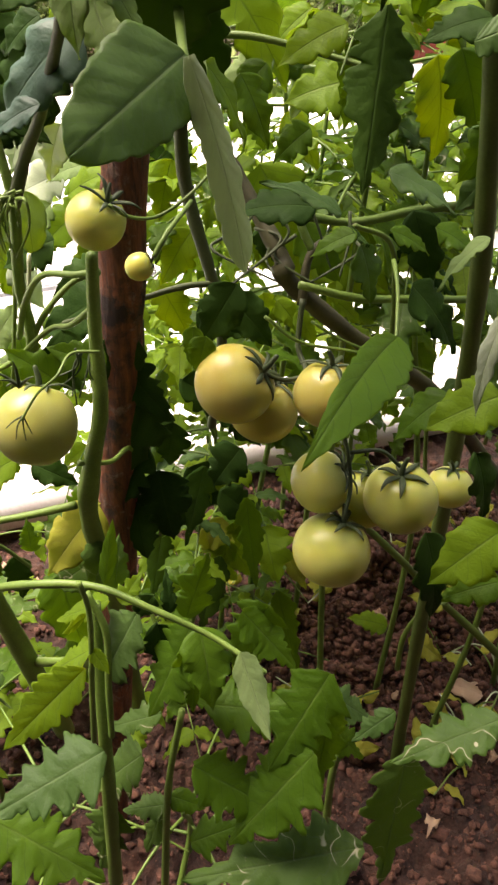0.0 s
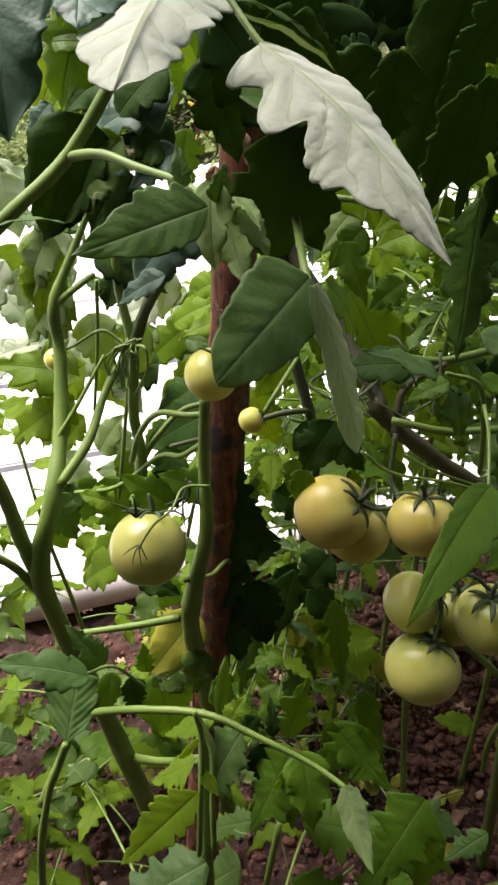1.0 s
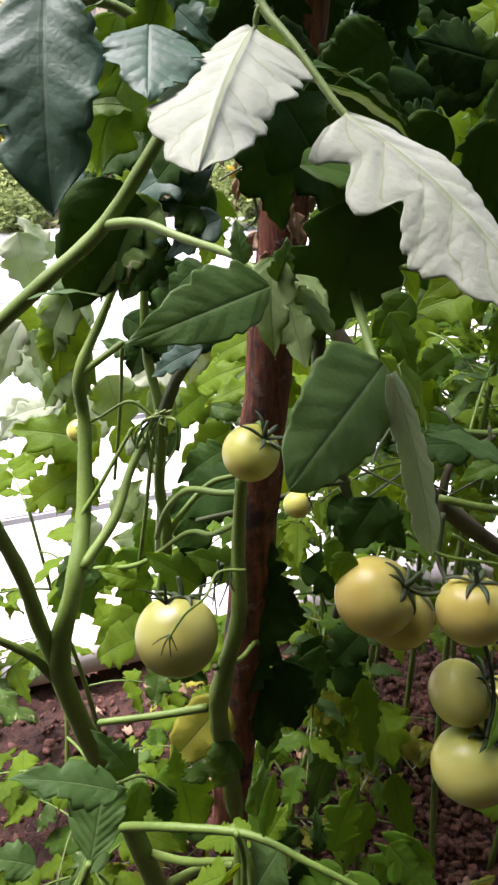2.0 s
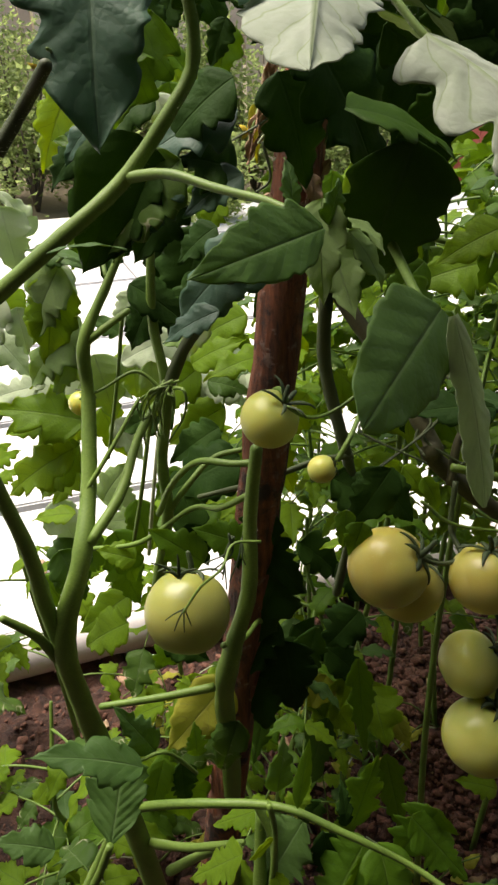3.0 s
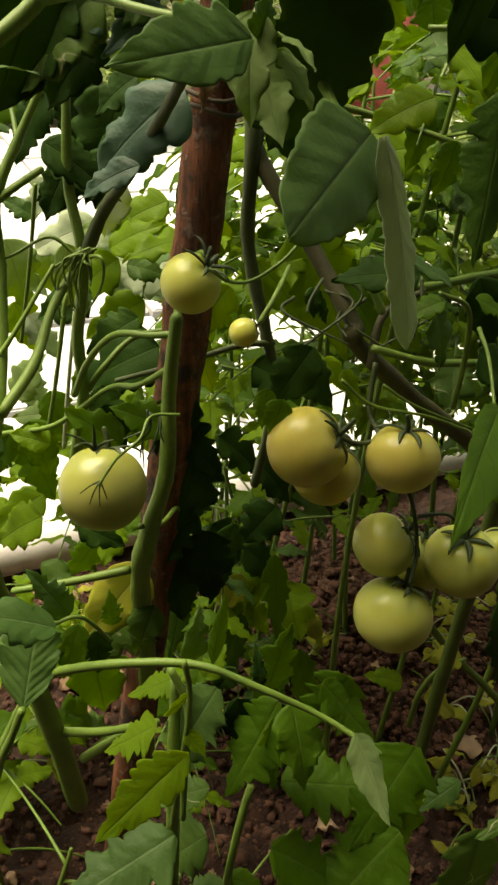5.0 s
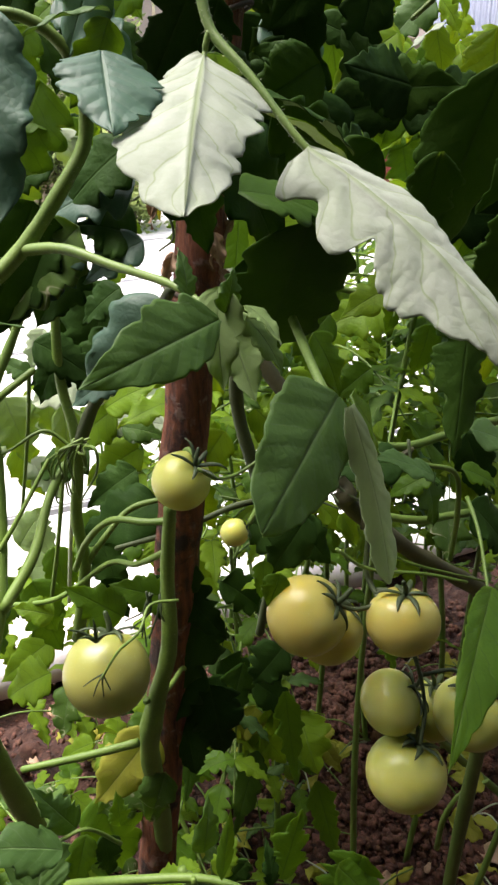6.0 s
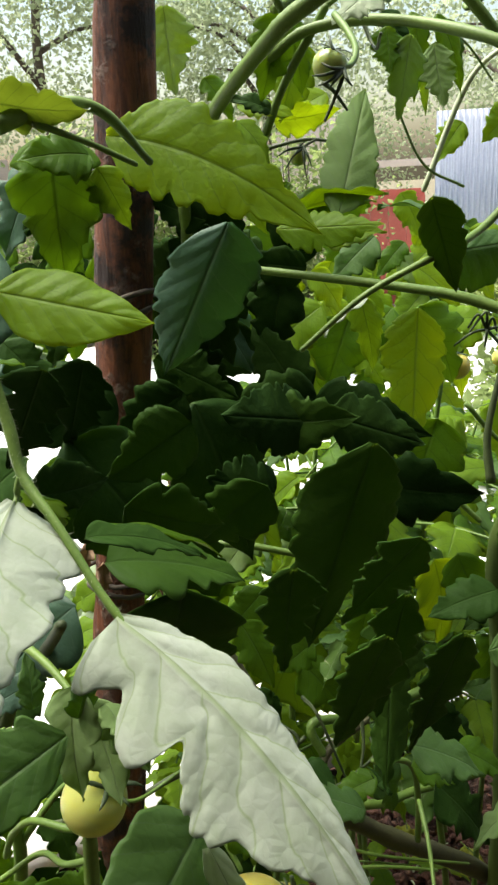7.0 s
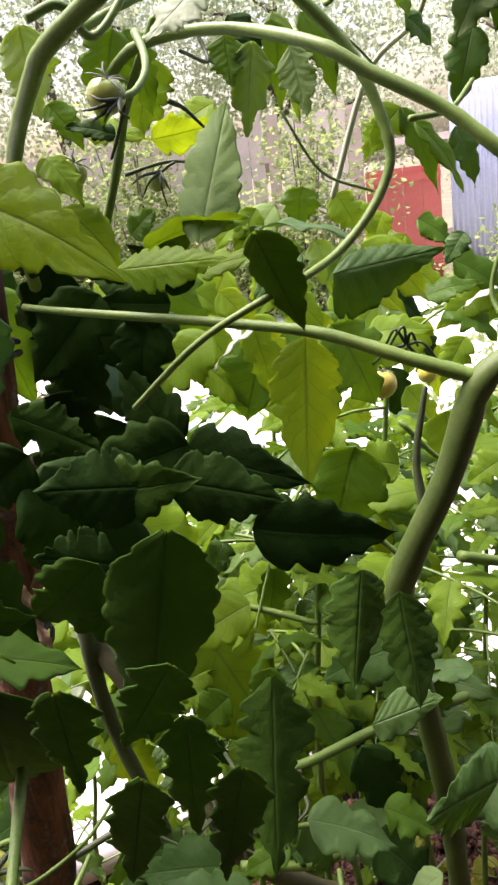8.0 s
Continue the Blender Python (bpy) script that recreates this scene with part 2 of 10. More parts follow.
def blade(name, length, width, mats, bend=35.0, fold=14.0, teeth=6.0, cut=0.17, ripple=0.05, seed=0, rows=32, cols=5, peak=0.32, twist=0.0, pucker=0.012, lop=(1.0, 1.0), notches=()):
    """A tomato leaflet from (0, 0, 0) to (0, length, 0), upper side towards +z: toothed outline, folded along the midrib, bent, rippled, a thin shell."""
    rnd = random.Random(seed)
    a = 0.62
    b = a * (1.0 - peak) / peak
    u = np.linspace(0.0, 1.0, rows + 1)
    top = peak ** a * (1.0 - peak) ** b
    prof = u ** a * (1.0 - u) ** b / top
    sides, sweeps = [], []
    for _ in (0, 1):
        ph, am = rnd.random(), 1.0 + 0.25 * (rnd.random() - 0.5)
        f = (u * teeth + ph + 0.18 * np.sin(9.0 * u + 6.0 * rnd.random())) % 1.0
        wav = np.where(f < 0.72, f / 0.72, (1.0 - f) / 0.28)
        k = cut * (0.6 + 0.8 * rnd.random()) * (0.35 + 0.65 * np.sin(np.pi * np.clip(u * 1.02, 0, 1)))
        k = k * (0.75 + 0.5 * np.sin(2 * np.pi * (u * teeth * 0.41 + rnd.random())))
        sides.append(prof * am * lop[len(sides)] * (1.0 - k * wav ** 1.6))
        sweeps.append(1.6 * k * (0.45 - wav) * np.sin(np.pi * u) ** 0.5)
    for side, at, deep, wide in notches:
        sides[side] = sides[side] * (1.0 - deep * np.exp(-((u - at) / wide) ** 2))
    ang = np.radians(bend) * (u - 0.5) * 1.0
    cy = np.concatenate([[0.0], np.cumsum(np.cos(0.5 * (ang[1:] + ang[:-1])))]) / rows
    cz = -np.concatenate([[0.0], np.cumsum(np.sin(0.5 * (ang[1:] + ang[:-1])))]) / rows
    cz -= cz[-1] * cy / cy[-1]
    k = 1.0 / cy[-1]
    cy, cz = cy * k * length, cz * k * length
    v = np.linspace(-1.0, 1.0, 2 * cols + 1)
    fd = np.radians(fold)
    p1, p2 = rnd.random() * 6.28, rnd.random() * 6.28
    pts, uvs = [], []
    for i in range(rows + 1):
        tw = np.radians(twist) * (u[i] - 0.3)
        for s in v:
            w = sides[0 if s < 0 else 1][i] * width * 0.5 * abs(s)
            x = math.copysign(w * math.cos(fd), s)
            z = w * math.sin(fd) - 0.6 * w * w / max(width, 1e-6)
            z += ripple * width * s * s * math.sin(u[i] * 15.0 + (p1 if s < 0 else p2))
            z += pucker * width * abs(math.sin(math.pi * (7.0 * u[i] - 1.5 * abs(s)))) * abs(s) * (1.3 - abs(s)) * 2.0 * prof[i]
            x, z = x * math.cos(tw) - z * math.sin(tw), x * math.sin(tw) + z * math.cos(tw)
            pts.append((x, cy[i] + width * 0.30 * sweeps[0 if s < 0 else 1][i] * s * s, z + cz[i]))
            uvs.append((u[i], 0.5 + 0.5 * s))
    n = len(pts)
    c = 2 * cols + 1
    verts = pts + [(x, y, z - 0.0005) for x, y, z in pts]
    faces, slots = [], []
    for i in range(rows):
        for j in range(c - 1):
            q = i * c + j
            faces.append((q, q + 1, q + c + 1, q + c))
            slots.append(0)
            faces.append((n + q, n + q + c, n + q + c + 1, n + q + 1))
            slots.append(1)
        for j in (0, c - 1):
            q = i * c + j
            f = (q, q + c, n + q + c, n + q)
            faces.append(f if j == 0 else f[::-1])
            slots.append(0)
    return finish(name, verts, faces, mats, slots, uvs + uvs)


def leaf(plant, base, tip, width, face, mats, label="", **shape):
    """One leaflet from base to tip (world metres), its upper side towards face."""
    base, tip, face = Vector(base), Vector(tip), Vector(face)
    y = (tip - base).normalized()
    z = (face - y * face.dot(y)).normalized()
    x = y.cross(z)
    rnd = random.Random(shape.get("seed", 0) + 9000)
    shape.setdefault("notches", [(side, at + rnd.uniform(-0.05, 0.05), rnd.uniform(0.06, 0.34), rnd.uniform(0.03, 0.05)) for side in (0, 1) for at in (0.28, 0.48, 0.68)])
    shape["rows"] = max(42, shape.get("rows", 0))
    ob = link_part("leaf", blade("leaf", (tip - base).length, width, mats, **shape), plant, label)
    m = Matrix((x, y, z)).transposed().to_4x4()
    m.translation = base
    ob.matrix_basis = m
    return ob


def shaped_leaf(plant, base, tip, sides, mats, rims=(None, None), face=(0, -1, 0.3), label="", bow=(0, 0, 0), teeth=9, cut=0.1, quilt=0.035, curl=0.12, ridge=0.012, seed=0, rows=90, cols=11):
    """A large leaflet from base to tip. sides: the half-width of each half as a vector from the midrib; rims: how far each half reaches along its length, as (place, share) pairs."""
    rnd = random.Random(seed)
    base, tip, bow = Vector(base), Vector(tip), Vector(bow)
    halves = [Vector(sides[0]), Vector(sides[1])]
    rims = list(rims)
    along = (tip - base).normalized()
    if (halves[1] - halves[0]).cross(along).dot(Vector(face)) < 0:
        halves.reverse()
        rims.reverse()
    up = (halves[1] - halves[0]).cross(along).normalized()
    wide = 0.5 * (halves[0].length + halves[1].length)
    u = np.linspace(0.0, 1.0, rows + 1)
    plain = [(0.0, 0.05), (0.06, 0.45), (0.16, 0.84), (0.32, 1.0), (0.5, 0.93), (0.68, 0.68), (0.84, 0.36), (0.94, 0.14), (1.0, 0.0)]
    reach, pull = [], []
    for rim in rims:
        rim = rim or plain
        w = np.interp(u, [q[0] for q in rim], [q[1] for q in rim])
        w = np.convolve(np.pad(w, 2, mode="edge"), (0.1, 0.2, 0.4, 0.2, 0.1), mode="valid")
        ph = rnd.random()
        f1, f2 = 6.0 * rnd.random(), 6.0 * rnd.random()
        wave = 0.5 + 0.5 * np.cos(2 * np.pi * (u * teeth + ph + 0.3 * np.sin(7.0 * u + f1) + 0.16 * np.sin(19.0 * u + f2)))
        fine = 0.5 + 0.5 * np.cos(2 * np.pi * (u * teeth * 2.7 + 0.4 * np.sin(11.0 * u + f2)))
        deep = cut * (0.35 + 1.1 * np.abs(np.sin(u * 9.0 + 5.0 * rnd.random())))
        reach.append(w * (1.0 - deep * (wave ** 2.2 + 0.22 * fine)))
        pull.append(0.35 * deep * (0.45 - wave))
    p1, p2 = rnd.random() * 6.28, rnd.random() * 6.28
    shift = Vector((rnd.random() * 40, rnd.random() * 40, 3.0))
    c = 2 * cols + 1
    pts, uvs = [], []
    for i in range(rows + 1):
        mid = base.lerp(tip, u[i]) + bow * (4.0 * u[i] * (1.0 - u[i]))
        for j in range(c):
            v = j / cols - 1.0
            k = 0 if v < 0 else 1
            a = abs(v)
            w = reach[k][i]
            q = mid + halves[k] * (w * a) + along * (pull[k][i] * halves[k].length * a * a)
            cell = abs(math.sin(math.pi * (7.0 * u[i] - 1.5 * a + 0.22 * noise.noise(q * 26.0 + shift))))
            h = quilt * wide * (cell ** 0.55 - 0.6) * min(1.0, 3.0 * a) * (1.15 - a) * min(1.0, w * 1.6)
            h += 0.045 * wide * noise.noise(q * 30.0 + shift) * min(1.0, 2.0 * a) + 0.010 * wide * noise.noise(q * 95.0 + shift)
            h -= curl * wide * w * a * a + ridge * wide * math.exp(-((a / 0.07) ** 2)) * 2.0
            h += 0.05 * wide * a * a * math.sin(u[i] * 17.0 + (p1 if k else p2))
            pts.append(q + up * h)
            uvs.append((u[i], 0.5 + 0.5 * v))
    n = len(pts)
    verts = [tuple(q) for q in pts] + [tuple(q - up * 0.0005) for q in pts]
    faces, slots = [], []
    for i in range(rows):
        for j in range(c - 1):
            q = i * c + j
            faces += [(q, q + 1, q + c + 1, q + c), (n + q, n + q + c, n + q + c + 1, n + q + 1)]
            slots += [0, 1]
        for j in (0, c - 1):
            q = i * c + j
            f = (q, q + c, n + q + c, n + q)
            faces.append(f if j == 0 else f[::-1])
            slots.append(0)
    return link_part("leaf", finish("leaf", verts, faces, mats, slots, uvs + uvs), plant, label)


def lobed_leaf(plant, base, tip, width, face, mats, label="", seed=0, lobes=4, sinus=0.42, **shape):
    """A deeply lobed, toothed leaflet from base to tip, its upper side towards face."""
    rnd = random.Random(seed * 7 + 1)
    base, tip, face = Vector(base), Vector(tip), Vector(face)
    y = (tip - base).normalized()
    x = y.cross((face - y * face.dot(y)).normalized())
    rims = []
    for _ in (0, 1):
        rim = [(0.0, 0.08), (0.05, 0.4)]
        at = 0.08 + 0.05 * rnd.random()
        step = (0.88 - at) / lobes
        for k in range(lobes):
            mid = at + step * (0.62 + 0.2 * rnd.random())
            full = math.sin(math.pi * min(1.0, 0.18 + mid * 0.95)) ** 0.55 * (0.85 + 0.25 * rnd.random())
            rim += [(mid - step * 0.32, full * 0.82), (mid, full), (mid + step * 0.16, full * 0.8), (at + step * 1.05, full * (1.0 - sinus * (0.6 + 0.7 * rnd.random())))]
            at += step
        rims.append(sorted(rim) + [(0.95, 0.14), (1.0, 0.01)])
    return shaped_leaf(plant, base, tip, [x * (-0.5 * width), x * (0.5 * width)], mats, rims=tuple(rims), face=tuple(face), label=label, seed=seed, **shape)


def smooth_path(points, per=7):
    """Catmull-Rom through the points."""
    p = [Vector(q) for q in points]
    p = [p[0] * 2 - p[1], *p, p[-1] * 2 - p[-2]]
    out = []
    for i in range(1, len(p) - 2):
        for k in range(per):
            s = k / per
            a, b, c, d = p[i - 1], p[i], p[i + 1], p[i + 2]
            out.append(0.5 * (2 * b + (c - a) * s + (2 * a - 5 * b + 4 * c - d) * s * s + (3 * b - a - 3 * c + d) * s ** 3))
    out.append(p[-2])
    return out


def tube_data(path, r0, r1, sides=9, knob=0.06, seed=0, swell=()):
    verts, faces = [], []
    rnd = random.Random(seed)
    n = len(path)
    first = (path[1] - path[0]).normalized()
    x = first.cross(Vector((0.31, 0.2, 0.93)) if abs(first.z) < 0.8 else Vector((1, 0, 0))).normalized()
    for i, q in enumerate(path):
        d = (path[min(i + 1, n - 1)] - path[max(i - 1, 0)]).normalized()
        x = (x - d * x.dot(d)).normalized()
        y = d.cross(x)
        s = i / (n - 1)
        r = (r0 + (r1 - r0) * s) * (1 + knob * (rnd.random() - 0.5) * 2)
        for at, more in swell:
            r *= 1 + more * math.exp(-((s - at) / 0.04) ** 2)
        for k in range(sides):
            a = 2 * math.pi * k / sides
            verts.append(q + x * (math.cos(a) * r) + y * (math.sin(a) * r))
    for i in range(n - 1):
        for k in range(sides):
            a, b = i * sides + k, i * sides + (k + 1) % sides
            faces.append((a, b, b + sides, a + sides))
    faces.append(tuple(range(sides))[::-1])
    last = (n - 1) * sides
    out = (path[-1] - path[-2]).normalized()
    for grow, shrink in ((0.55, 0.8), (0.9, 0.4)):
        for k in range(sides):
            w = verts[last + k]
            verts.append(path[-1] + (w - path[-1]) * shrink + out * (w - path[-1]).length * grow)
    for step in (0, 1):
        for k in range(sides):
            a, b = last + step * sides + k, last + step * sides + (k + 1) % sides
            faces.append((a, b, b + sides, a + sides))
    faces.append(tuple(last + 2 * sides + k for k in range(sides)))
    return verts, faces


def stem(plant, points, r0, r1, mat=None, name="stem", label="", hairs=0, swell=(), knob=0.06):
    """A round stem through the points, tapering from r0 to r1, with fine hairs standing off it where asked."""
    path = smooth_path(points)
    verts, faces = tube_data(path, r0, r1, knob=knob, seed=len(points), swell=swell)
    mats, slots = [mat or STEM], [0] * len(faces)
    if hairs:
        mats.append(HAIR)
        rnd = random.Random(hairs)
        for _ in range(3 * hairs):
            i = rnd.randrange(len(path) - 1)
            q = path[i].lerp(path[i + 1], rnd.random())
            d = Vector((rnd.gauss(0, 1), rnd.gauss(0, 1), rnd.gauss(0, 1)))
            ax = (path[i + 1] - path[i]).normalized()
            d = (d - ax * d.dot(ax)).normalized()
            r = r0 + (r1 - r0) * i / (len(path) - 1)
            s = ax * 0.0001
            o = len(verts)
            verts += [q + d * r * 0.8 - s, q + d * r * 0.8 + s, q + d * (r + 0.0010 + 0.0014 * rnd.random()) + ax * 0.0008]
            faces.append((o, o + 1, o + 2))
            slots.append(1)
    return link_part(name, finish(name, verts, faces, mats, slots), plant, label)


def tomato(plant, centre, radius, crown, mat, lobes=5, lobe=0.03, squash=0.95, seed=0, label="", sepal=0.95, spread_out=0.0, sepals=6):
    """A fruit round centre with its dimple and calyx towards crown."""
    rnd = random.Random(seed)
    rings, segs = 26, 40
    verts, faces = [], []
    ph = rnd.random() * 6.28
    for i in range(rings + 1):
        th = math.pi * i / rings
        for k in range(segs):
            a = 2 * math.pi * k / segs
            rib = 1 + lobe * (abs(math.cos(lobes * 0.5 * a + ph)) - 0.6) * (0.25 + 0.75 * max(0.0, math.cos(th)) ** 0.7)
            rr = radius * rib * (1 + 0.02 * math.sin(2 * a + ph))
            z = squash * math.cos(th) - 0.17 * math.exp(-(th / 0.36) ** 2) + 0.05 * math.exp(-((math.pi - th) / 0.3) ** 2)
            verts.append((math.sin(th) * rr * math.cos(a), math.sin(th) * rr * math.sin(a), radius * z))
    for i in range(rings):
        for k in range(segs):
            a, b = i * segs + k, i * segs + (k + 1) % segs
            faces.append((a, a + segs, b + segs, b))
    ob = link_part("tomato", finish("tomato", verts, faces, [mat]), plant, label)
    q = Vector(crown).normalized().to_track_quat("Z", "Y").to_matrix().to_4x4()
    q.translation = centre
    ob.matrix_basis = q
    cv, cf = [], []
    n = sepals
    for s in range(n):
        a = 2 * math.pi * (s + 0.35 * rnd.random()) / n
        ln = radius * sepal * (0.8 + 0.4 * rnd.random())
        wide = radius * 0.115
        lift = 0.1 + 0.5 * rnd.random() + spread_out
        o = len(cv)
        steps = 8
        for i in range(steps + 1):
            f = i / steps
            out = radius * 0.05 + ln * (f - 0.18 * f * f)
            up = radius * (squash - 0.13) + radius * (0.10 * f + 0.26 * lift * math.sin(f * 2.4) - 0.36 * f * f * (1 - lift))
            w = wide * (1 - f) ** 0.6 * (0.55 + 1.3 * f if f < 0.4 else 1.07)
            ca, sa = math.cos(a + 0.22 * f * math.sin(s * 2.1)), math.sin(a + 0.22 * f * math.sin(s * 2.1))
            for side, dz in ((-1, 0.0), (0, 0.035 * radius), (1, 0.0)):
                cv.append((out * ca - side * w * sa, out * sa + side * w * ca, up + dz + 0.012 * radius))
            for side, dz in ((1, -0.02 * radius), (-1, -0.02 * radius)):
                cv.append((out * ca - side * w * sa * 0.9, out * sa + side * w * ca * 0.9, up + dz + 0.012 * radius))
        for i in range(steps):
            r0 = o + i * 5
            for k in range(5):
                cf.append((r0 + k, r0 + (k + 1) % 5, r0 + 5 + (k + 1) % 5, r0 + 5 + k))
    stub = [Vector((0, 0, radius * (squash - 0.2))), Vector((0, 0.004, radius * (squash + 0.1))), Vector((0.003, 0.008, radius * (squash + 0.35)))]
    tv, tf = tube_data(smooth_path(stub, 3), radius * 0.09, radius * 0.06, 7)
    o = len(cv)
    cv += [tuple(w) for w in tv]
    cf += [tuple(o + i for i in f) for f in tf]
    cal = new("calyx", finish("calyx", cv, cf, [SEPAL]))
    cal.parent = ob
    cal["label"] = "dark green star-shaped calyx"
    return ob


PETAL = mottled("petal_yellow", (0.75, 0.52, 0.03), (0.85, 0.66, 0.06), 120.0, 0.6)


def flower(plant, centre, radius, face):
    """A small star flower with five pointed reflexed petals round a cone."""
    c, z = Vector(centre), Vector(face).normalized()
    x = z.orthogonal().normalized()
    y = z.cross(x)
    verts, faces = [], []
    for k in range(5):
        a = 2 * math.pi * k / 5
        d, w = x * math.cos(a) + y * math.sin(a), y * math.cos(a) - x * math.sin(a)
        o = len(verts)
        for s, half, lift in ((0.12, 0.10, 0.10), (0.45, 0.21, 0.06), (0.75, 0.13, -0.08), (1.0, 0.01, -0.3)):
            for e in (-1, 0, 1):
                verts.append(c + (d * s + w * half * e + z * (lift - 0.05 * abs(e))) * radius)
        for i in range(3):
            for j in range(2):
                q = o + 3 * i + j
                faces.append((q, q + 1, q + 4, q + 3))
    cone, rings = tube_data([c - z * radius * 0.3, c + z * radius * 0.1, c + z * radius * 0.55], radius * 0.2, radius * 0.06, 8)
    o = len(verts)
    verts += cone
    faces += [tuple(o + i for i in f) for f in rings]
    return link_part("flower", finish("flower", verts, faces, [PETAL]), plant, "small yellow star-shaped flower")


# ---- ground, bed, pavement ----
EDGE = Vector((-0.66, 1.71, 0.0))
TURN_EDGE = radians(24)
ALONG = Vector((math.cos(TURN_EDGE), math.sin(TURN_EDGE), 0.0))
OUT = Vector((-math.sin(TURN_EDGE), math.cos(TURN_EDGE), 0.0))


def box_mesh(name, sx, sy, sz, mat, bevel=0.006):
    bm = bmesh.new()
    bmesh.ops.create_cube(bm, size=1.0)
    bmesh.ops.scale(bm, vec=(sx, sy, sz), verts=bm.verts)
    bmesh.ops.bevel(bm, geom=bm.edges[:], offset=bevel, segments=2, affect="EDGES")
    me = bpy.data.meshes.new(name)
    bm.to_mesh(me)
    bm.free()
    me.materials.append(mat)
    return me


GROUND = mottled("trodden_ground", (0.10, 0.075, 0.05), (0.22, 0.20, 0.11), 0.9, 0.95, 0.6, 0.02, 24.0)
bm = bmesh.new()
bmesh.ops.create_grid(bm, x_segments=60, y_segments=60, size=120.0)
for q in bm.verts:
    q.co.z = -0.14 + 0.02 * noise.noise(q.co * 0.2)
me = bpy.data.meshes.new("ground")
bm.to_mesh(me)
bm.free()
me.materials.append(GROUND)
tagged(new("ground", me), "wide trodden earth ground with sparse weeds", "ground", kind="structure")

def soil_z(x, y):
    """Height of the dug soil: lumpy, with a heap under the fruit and a dip along the edging."""
    p = Vector((x, y, 0.0))
    z = 0.030 * noise.noise(p * 3.1) + 0.022 * noise.noise(p * 9.0 + Vector((3, 1, 7))) + 0.040 * abs(noise.noise(p * 17.0)) + 0.020 * abs(noise.noise(p * 41.0 + Vector((5, 2, 1)))) + 0.008 * noise.noise(p * 90.0)
    z += 0.14 * math.exp(-((x - 0.27) ** 2 + (y - 1.42) ** 2) / 0.045) * (1.0 + 0.6 * noise.noise(p * 14.0) + 0.35 * noise.noise(p * 34.0))
    d = (p - EDGE).dot(OUT)
    z -= 0.05 * math.exp(-((d + 0.1) / 0.1) ** 2)
    return -0.12 if d > -0.02 else z


# dug soil of the bed, lumpy, dropping a little towards the edging
nx, ny = 480, 400
verts, faces = [], []
for j in range(ny + 1):
    for i in range(nx + 1):
        x = 3.2 * ((i / nx - 0.5) * 2 * (0.35 + 0.65 * (2 * i / nx - 1) ** 2))
        y = -1.38 + 3.88 * (j / ny) ** 0.7
        verts.append((x, y, soil_z(x, y)))
for j in range(ny):
    for i in range(nx):
        a = j * (nx + 1) + i
        faces.append((a, a + 1, a + nx + 2, a + nx + 1))
tagged(new("soil_bed", finish("soil_bed", verts, faces, [SOIL])), "red-brown dug garden soil, darkened for the plants' shade", "soil", kind="structure")

# clods lying on it
rnd = random.Random(5)
verts, faces = [], []
bm = bmesh.new()
bmesh.ops.create_icosphere(bm, subdivisions=1, radius=1.0)
ico_v = [v.co.copy() for v in bm.verts]
ico_f = [tuple(v.index for v in f.verts) for f in bm.faces]
bm.free()
for k in range(42000):
    x = rnd.gauss(0.27, 0.2) if k % 2 else rnd.gauss(0.0, 0.6)
    y = rnd.gauss(1.4, 0.22) if k % 2 else rnd.uniform(0.55, 1.95)
    p = Vector((x, y, 0.0))
    if (p - EDGE).dot(OUT) > -0.08:
        continue
    r = 0.0013 + 0.010 * rnd.random() ** 6
    z = soil_z(x, y) + 0.25 * r
    sx, sy, sz = r * rnd.uniform(0.7, 1.5), r * rnd.uniform(0.7, 1.5), r * rnd.uniform(0.6, 1.1)
    o = len(verts)
    s = Vector((rnd.random() * 50, rnd.random() * 50, 0))
    for w in ico_v:
        f = 1 + 1.1 * noise.noise(w * 2.6 + s)
        verts.append((x + w.x * sx * f, y + w.y * sy * f, z + w.z * sz * f))
    faces += [tuple(o + i for i in f) for f in ico_f]
tagged(new("soil_clods", finish("soil_clods", verts, faces, [CLOD])), "loose crumbs and clods of red-brown soil", "soil", kind="stuff")

# white rounded edging along the bed
path = smooth_path([EDGE + ALONG * s + Vector((0, 0, 0.035 + 0.006 * math.sin(s * 3.0))) for s in (-4.0, -2.6, -1.2, -0.5, 0.0, 0.6, 1.4, 2.6, 4.0)], 8)
verts, faces = tube_data(path, 0.062, 0.062, 20, 0.02)
tagged(new("bed_edging", finish("bed_edging", verts, faces, [WHITE_EDGE])), "white rounded edging pipe along the soil bed", "edging", kind="structure")

# pale slabs beyond it with dark joints
pavement = thing("pavement", EDGE + OUT * 0.1 + Vector((0, 0, -0.1)), "sunlit pale concrete slabs with dark open joints", "pavement", kind="structure")
joint_bed = link_part("joint_bed", box_mesh("joint_bed", 15.0, 6.6, 0.04, JOINT), pavement)
joint_bed.matrix_basis = Matrix.Translation(EDGE + OUT * 3.42 + Vector((0, 0, -0.075))) @ Matrix.Rotation(TURN_EDGE, 4, "Z")
ROWS_OUT = (0.12, 0.85, 1.62, 2.66, 3.9, 5.2, 6.6)
for a, b in zip(ROWS_OUT, ROWS_OUT[1:]):
    slab = box_mesh("slab", 2.48, b - a - 0.05, 0.06, CONCRETE, 0.008)
    for k in range(-3, 3):
        ob = link_part("slab", slab, pavement)
        mid = EDGE + OUT * ((a + b) / 2) + ALONG * ((k + 0.5) * 2.5 + 0.9) + Vector((0, 0, -0.035 + 0.004 * math.sin(7.0 * k + 5.0 * a)))
        ob.matrix_basis = Matrix.Translation(mid) @ Matrix.Rotation(TURN_EDGE + 0.002 * math.sin(k + a * 9), 4, "Z")

